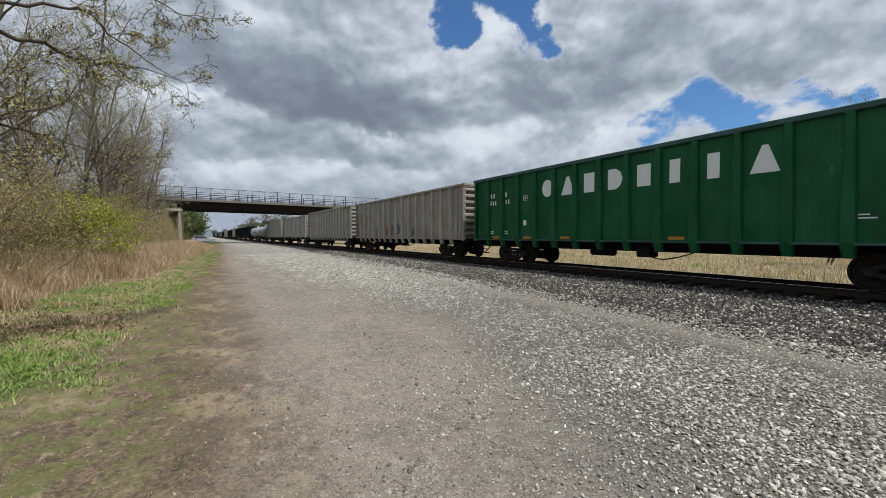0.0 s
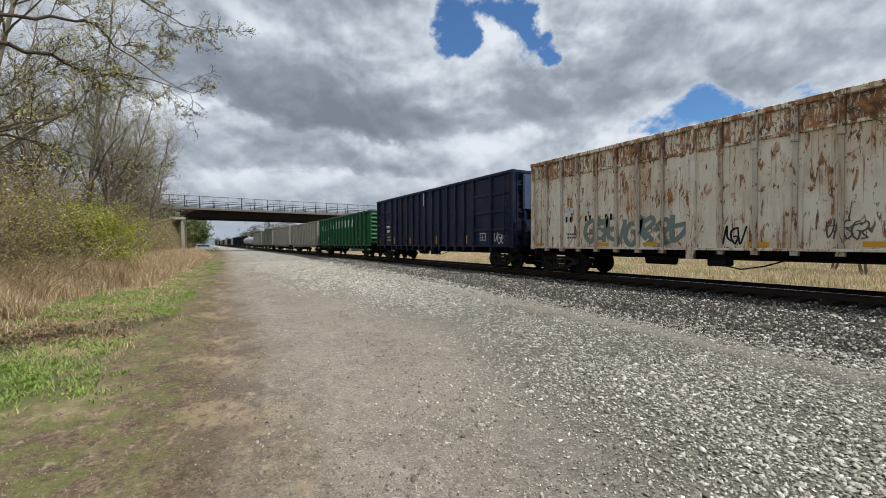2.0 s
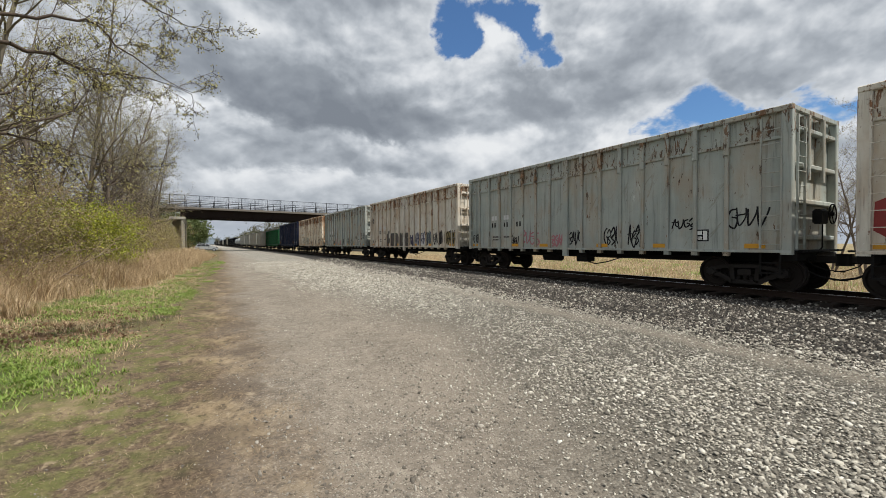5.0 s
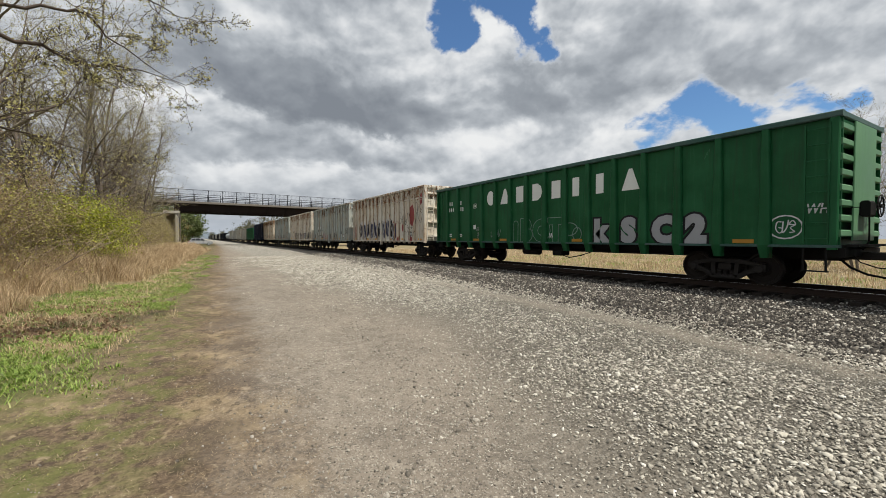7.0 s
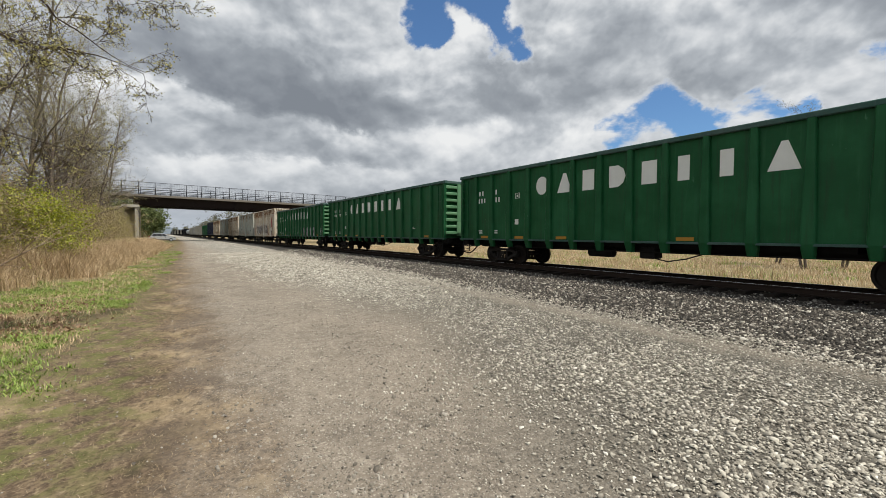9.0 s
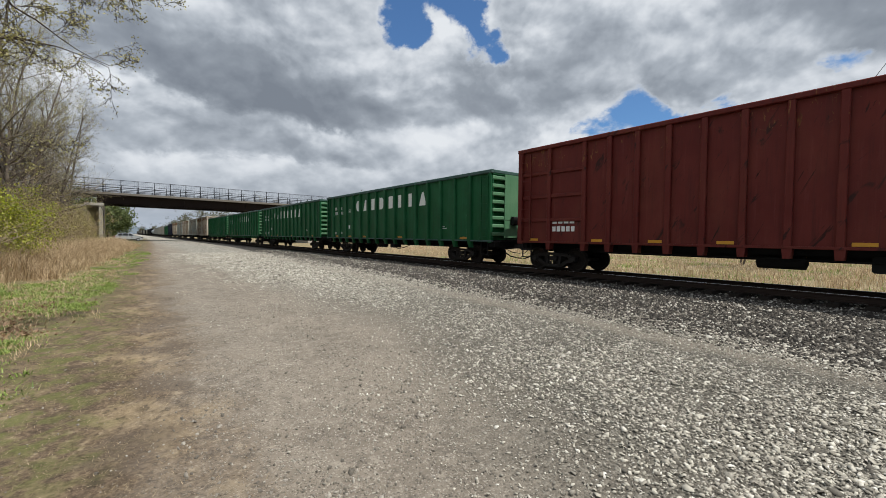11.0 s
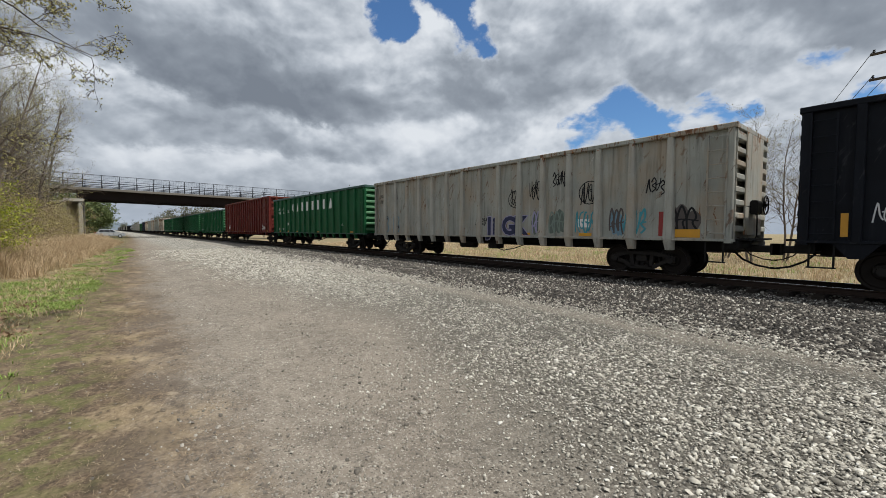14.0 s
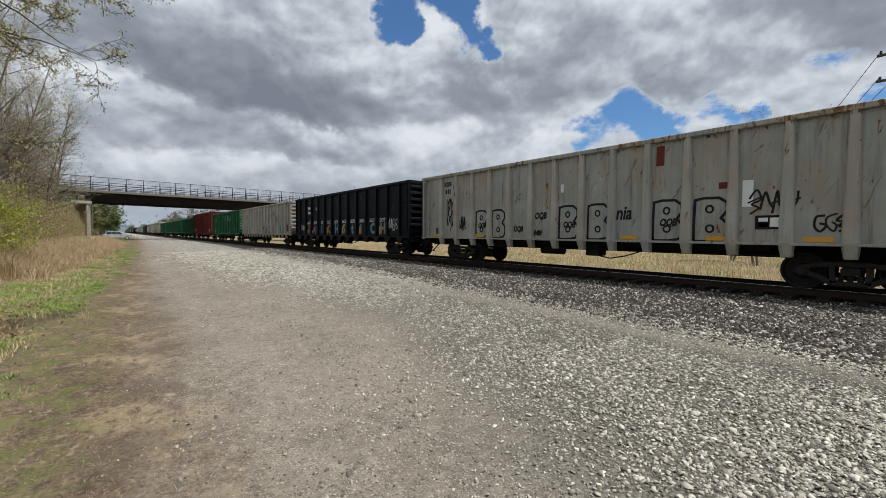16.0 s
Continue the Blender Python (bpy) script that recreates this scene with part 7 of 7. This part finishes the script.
def make_hedgerow():
    r = random.Random(21)
    near_tree()
    label = "bare spring tree with sparse buds beside the track"
    kinds = [tree("tree", label, 31, 15.0, at_ground(-6.6, 25), GREY_BARK, BUD, 0.055, 4600, 1, 0.06, 0.13),
             tree("tree", label, 32, 13.0, at_ground(-5.4, 33), GREY_BARK, BUD, 0.055, 4600, 2, 0.16, 0.10),
             tree("tree", label, 33, 17.0, at_ground(-5.4, 28.5), PALE_BARK, BUD, 0.055, 4600, 1, 0.05, 0.15)]
    places = [(-7.4, 19), (-8.8, 23), (-6.0, 38), (-4.9, 44), (-6.4, 49), (-4.7, 55), (-5.8, 62), (-7.5, 43), (-9, 35), (-7.2, 70), (-8.6, 78), (-10.5, 29), (-11, 21), (-12, 40), (-8, 57),
              (-8.5, 68), (-7.2, 15.5), (-9.5, 17), (-6.0, 21.5), (-12.5, 26), (-9.0, 84), (-11.5, 88), (-14, 32), (-11, 48), (-6.3, 18.0), (-7.0, 27), (-5.0, 31), (-8.2, 31.5), (-5.2, 41), (-10.0, 91), (-13, 18)]
    for i, (x, y) in enumerate(places):
        c = copy_thing(kinds[(i * 2 + i // 3) % 3], pose(*at_ground(x, y), 0, 0, r.uniform(0, 360)))
        s = r.uniform(0.78, 1.08)
        c.scale = (s, s, s)
    brush = "leafing brown-olive scrub thicket along the verge"
    bushes = [shrub("shrub", brush, 41, 3.6, 0.5, at_ground(-5.4, 18), TWIG, TWIGLEAF, 0.052, 9000, 20),
              shrub("shrub", brush, 42, 4.6, 0.42, at_ground(-6.2, 21), TWIG, TWIGLEAF, 0.052, 10500, 20),
              shrub("shrub", brush, 43, 2.9, 0.6, at_ground(-5.4, 24.5), TWIG, TWIGLEAF, 0.052, 8500, 22)]
    for i in range(90):
        y = 14.5 + 76 * (i / 89) ** 1.3
        x = -5.2 - 5.5 * r.uniform(0, 1) ** 1.3 + (1.0 if y > 36 else 0)
        if y > 55:
            x -= 1.6
        if y < 26 and abs(x + 0.175 * y) < 1.9:
            x -= 3.0
        c = copy_thing(bushes[i % 3], pose(*at_ground(x, y), 0, 0, r.uniform(0, 360)))
        s = r.uniform(0.8, 1.3)
        c.scale = (s, s, s)
    shrub("shrub", "bright yellow-green leafy bush at the edge of the thicket", 51, 3.3, 0.20, at_ground(-4.0, 22.0), TWIG, FRESH, 0.07, 18000, 24, 0.40)
    # bare trees beyond the train and behind the bridge
    for x, y, s in ((33, 8.0, 0.74), (35, 6.6, 0.72), (37, 10.5, 0.72), (29.5, 118, 0.9), (34, 121, 0.85)):
        c = copy_thing(kinds[1], pose(*at_ground(x, y), 0, 0, r.uniform(0, 360)))
        c.scale = (s, s, s)


def far_tree(label, seed, leaf, height, at):
    """A tree of the distance: trunk, and a crown of loose leaf clumps."""
    gen = np.random.default_rng(seed)
    ob = thing("tree", label, "tree", "trees of the distance", at=at)
    segs = [(np.array((0, 0, -0.2)), np.array((0.1, 0, height * 0.5)), 0.18, 0.10, 0)]
    for _ in range(9):
        a = np.array((0.05, 0, height * gen.uniform(0.2, 0.5)))
        segs.append((a, a + np.array((gen.normal(0, 0.2), gen.normal(0, 0.2), 0.3)) * height * 0.8, 0.06, 0.01, 0))
    part("trunk", limb_mesh("trunk", segs, BARK, 5), BARK, ob)
    pts = []
    for _ in range(110):
        c = gen.normal(0, 1, 3) * np.array((0.17, 0.17, 0.20)) * height + np.array((0, 0, height * 0.58))
        pts.append(c + gen.normal(0, 0.055 * height, (34, 3)))
    pts = np.concatenate(pts)
    pts = pts[pts[:, 2] > 0.3]
    tagged(part("crown", leaf_mesh("crown", pts, 0.5, leaf, gen), leaf, ob), kind="stuff")
    return ob


def make_distance():
    r = random.Random(8)
    a = far_tree("leafing green tree behind the bridge", 61, FARGREEN, 9.0, at_ground(-3.5, 126))
    b = far_tree("brown-green tree of the distant wood", 62, HAZEWOOD, 11.0, at_ground(30, 190))
    for x, y, s in ((-6, 121, 1.0), (-9, 128, 1.1), (-1.5, 133, 0.9), (-5, 142, 1.0), (-12, 120, 1.2), (-2.5, 160, 1.0), (-8, 165, 1.1), (-3, 190, 1.0)):
        c = copy_thing(a, pose(*at_ground(x, y), 0, 0, r.uniform(0, 360)))
        c.scale = (s, s, s)
    spots = [(24 + 9 * k + r.uniform(-3, 3), 190 + 14 * k + r.uniform(-15, 15)) for k in range(12)] + [(26 + r.uniform(0, 25), 240 + 28 * k) for k in range(14)] + [(-6 - r.uniform(0, 14), 210 + 26 * k) for k in range(16)]
    spots += [(60 + 12 * k, 150 + r.uniform(-20, 20)) for k in range(10)] + [(20 + r.uniform(0, 60), 640 + 30 * k) for k in range(8)] + [(-10 - r.uniform(0, 30), 640 + 30 * k) for k in range(8)]
    for x, y in spots:
        c = copy_thing(b, pose(*at_ground(x, y), 0, 0, r.uniform(0, 360)))
        s = r.uniform(0.85, 1.25)
        c.scale = (s, s, s)
    # a ridge of far woodland closes the horizon; haze is painted in as blue-grey
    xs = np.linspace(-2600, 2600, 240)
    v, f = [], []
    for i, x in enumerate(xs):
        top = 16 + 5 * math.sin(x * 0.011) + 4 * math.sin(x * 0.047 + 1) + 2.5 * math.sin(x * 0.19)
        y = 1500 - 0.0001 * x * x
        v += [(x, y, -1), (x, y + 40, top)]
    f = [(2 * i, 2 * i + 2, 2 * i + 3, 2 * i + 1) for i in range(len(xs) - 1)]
    ridge = new("backdrop_ridge", Shape().face_set(v, f).mesh("backdrop_ridge", plain("far_hazed_woodland", (0.13, 0.16, 0.19), 1.0, 0.0, 0.2, 0.01)))
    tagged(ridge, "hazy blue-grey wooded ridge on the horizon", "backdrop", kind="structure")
    bank = Shape().face_set([(-60, 90, -0.2), (-5.5, 95.5, -0.2), (-5.5, 96.3, 6.4), (-60, 97.5, 8.6), (-60, 106.5, 8.6), (-5.5, 107.6, 6.4), (-5.5, 109, -0.2), (-60, 114, -0.2)],
                            [(0, 1, 2, 3), (3, 2, 5, 4), (4, 5, 6, 7), (1, 6, 5, 2), (0, 3, 4, 7), (0, 7, 6, 1)])
    tagged(new("embankment", bank.mesh("embankment", plain("rough_grass_bank", (0.15, 0.14, 0.07), 0.95, 0.0, 0.4, 0.5))), "grassy bank that carries the road to the bridge", "embankment", kind="structure")


def tufts(count, x0, x1, y0, y1, each, radius, power=1.0):
    """Places in clumps: a random centre for each clump and plants strewn round it."""
    cx, cy = spread(count, x0, x1, y0, y1, power)
    n_ = np.maximum(3, (each * rng.lognormal(0, 0.5, count)).astype(int))
    cx, cy, rad = np.repeat(cx, n_), np.repeat(cy, n_), np.repeat(radius * rng.lognormal(0, 0.35, count), n_)
    return cx + rng.normal(0, 1, len(cx)) * rad, cy + rng.normal(0, 1, len(cx)) * rad


def verge_edge(y):
    return -1.55 + 0.075 * y + 0.22 * np.sin(1.3 * y) + 0.13 * np.sin(3.1 * y + 1)


def make_grass():
    # tall dry grass before the thicket, thinning out towards the track
    x, y = tufts(2300, -3.4, 0.2, 9.5, 62.0, 40, 0.17, 1.35)
    front = -3.85 + 0.066 * (y - 9) + 1.25 * ramp01(16, 21, y) + 0.35 * np.sin(1.7 * y) + 0.25 * np.sin(4.3 * y)
    x = x + front
    keep = (x < front) & (x > -0.33 * y - 1.0)
    x, y, front = x[keep], y[keep], front[keep]
    deep = np.clip((front - x) / 1.4, 0.15, 1)
    blades("dry_grass", "tall dry tan grass along the verge", STRAW, x, y, 0.30 + 0.80 * deep, 0.0055, 0.95)
    x, y = tufts(900, -4.5, 0.6, 9.5, 40.0, 12, 0.10, 1.3)
    keep = (x < verge_edge(y) - 0.4) & (x > -0.33 * y - 1.0)
    blades("dry_grass", "loose tufts of dry grass on the verge", STRAW, x[keep], y[keep], 0.16, 0.004, 1.6)
    # low green weeds in patches
    for x0, x1, y0, y1, count, each in ((-3.6, -1.2, 5.6, 8.9, 300, 44), (-4.2, -0.3, 11.2, 17.5, 700, 48), (-3.0, 1.6, 17.5, 45.0, 1300, 34), (-3.6, -0.7, 3.6, 11.0, 130, 30)):
        x, y = tufts(count, x0, x1, y0, y1, each, 0.085, 1.2)
        patch = np.sin(2.3 * x + 0.9 * y) * np.sin(1.6 * y - 1.1 * x + 0.7) + 0.6 * np.sin(5.2 * x - 3.7 * y) * np.sin(4.1 * y)
        keep = (x < verge_edge(y) + rng.normal(0, 0.12, len(x))) & (x > verge_edge(y) - (3.0 if y0 < 17 else 1.6)) & (rng.uniform(0, 1, len(x)) < np.clip(0.68 + 0.75 * patch, 0.10, 1))
        x, y = x[keep], y[keep]
        blades("green_grass", "short fresh green grass in patches", BLADE, x, y, 0.065, 0.0065, 1.5)
        pick = rng.integers(0, len(x), len(x) // 6)
        at = np.stack([x[pick], y[pick], ground_z(x[pick], y[pick]) + rng.uniform(0.005, 0.05, len(pick))], -1)
        tagged(new("weeds", leaf_mesh("weeds", at, 0.034, WEED, rng)), "broad-leaved bright green weeds on the verge", "weeds", kind="stuff")
    # brown leaf litter among the green, and straw strewn through it
    x, y = tufts(120, -3.8, -1.1, 8.4, 12.5, 26, 0.2, 1.0)
    at = np.stack([x, y, ground_z(x, y) + rng.uniform(0.004, 0.03, len(x))], -1)
    tagged(new("leaf_litter", leaf_mesh("leaf_litter", at, 0.06, LITTER, rng)), "curled brown dead leaves on the verge", "leaf litter", kind="stuff")
    x, y = tufts(420, -4.5, 0.0, 7.5, 24.0, 22, 0.13, 1.3)
    keep = x < verge_edge(y) + 0.1
    blades("dry_grass", "short straw tufts mixed into the green verge", STRAW, x[keep], y[keep], 0.075, 0.0042, 1.8)
    # straw and dead leaves on the soil
    x, y = tufts(1900, -3.6, 0.9, 2.0, 20.0, 32, 0.13, 1.4)
    keep = x < 0.35 + 0.035 * y + rng.normal(0, 0.25, len(x))
    blades("dead_grass", "flattened dead grass and straw on the soil", DEAD, x[keep], y[keep], 0.022, 0.0028, 3.2)
    x, y = tufts(700, -3.4, -0.6, 2.5, 20.0, 26, 0.12, 1.3)
    keep = x < verge_edge(y) + 0.5
    blades("moss", "low olive moss and weeds in the soil", BUD, x[keep], y[keep], 0.018, 0.005, 1.6, "moss")
    x, y = tufts(2000, 17.3, 50.0, -6.0, 62.0, 22, 0.40, 1.4)
    blades("dry_grass", "dry tan field grass in tussocks beyond the track", STRAW, x, y, 0.30, 0.012, 1.1)
    x, y = tufts(420, 17.5, 40.0, -4.0, 40.0, 7, 0.15, 1.3)
    blades("dry_stalks", "tall pale dead stalks standing in the field", STRAW, x, y, 0.62, 0.010, 0.5)
    x, y = tufts(330, 18.0, 46.0, -4.0, 34.0, 34, 0.42, 1.2)
    blades("green_grass", "patchy green field weeds beyond the track", BLADE, x, y, 0.22, 0.012, 1.0)


def power_line():
    line = thing("power_line", "dark utility pole with crossarms and sagging wires", "power line", at=at_ground(33.2, 1.9))
    part("pole", Shape().tube([(0, 0, -0.2), (0, 0, 12.6)], [0.17, 0.11], 10), BARK, line, "dark wooden pole")
    for z in (12.0, 10.6):
        part("crossarm", Shape().box(-0.08, 0.08, -1.0, 1.0, z - 0.06, z + 0.06, 0.01), BARK, line)
        for y in (-0.85, 0.85):
            part("insulator", Shape().lathe([(z + 0.06, 0.03), (z + 0.12, 0.07), (z + 0.18, 0.04), (z + 0.24, 0.06)], 8, "z", (0, y, 0)), FENCE, line)
            far = [(60 * k / 8, y + 20 * k / 8, z + 0.24 - 1.6 * (1 - (k / 4 - 1) ** 2)) for k in range(9)]
            part("wire", Shape().tube(far, 0.018, 5), FENCE, line)


make_hedgerow()
make_distance()
make_grass()
power_line()


# ---- what moves ----
def motions():
    for car in TRAIN:
        at = car.location.copy()
        walk(car, [(t, pose(at.x, at.y + SPEED * t, at.z)) for t in (0.0, 8.0, 16.0)])
    # the wheels of the cars that pass the camera roll
    turn = math.degrees(SPEED / 0.457) / FPS
    for car in TRAIN:
        if car.location.y - SPEED * 16.0 > 40:
            continue
        for truck in car.children:
            for axle in truck.children:
                if axle.name.startswith("wheelset"):
                    at = axle.location.copy()
                    walk(axle, [(i / FPS, pose(at.x, at.y, at.z, -turn * i)) for i in range(16 * FPS + 1)])


motions()
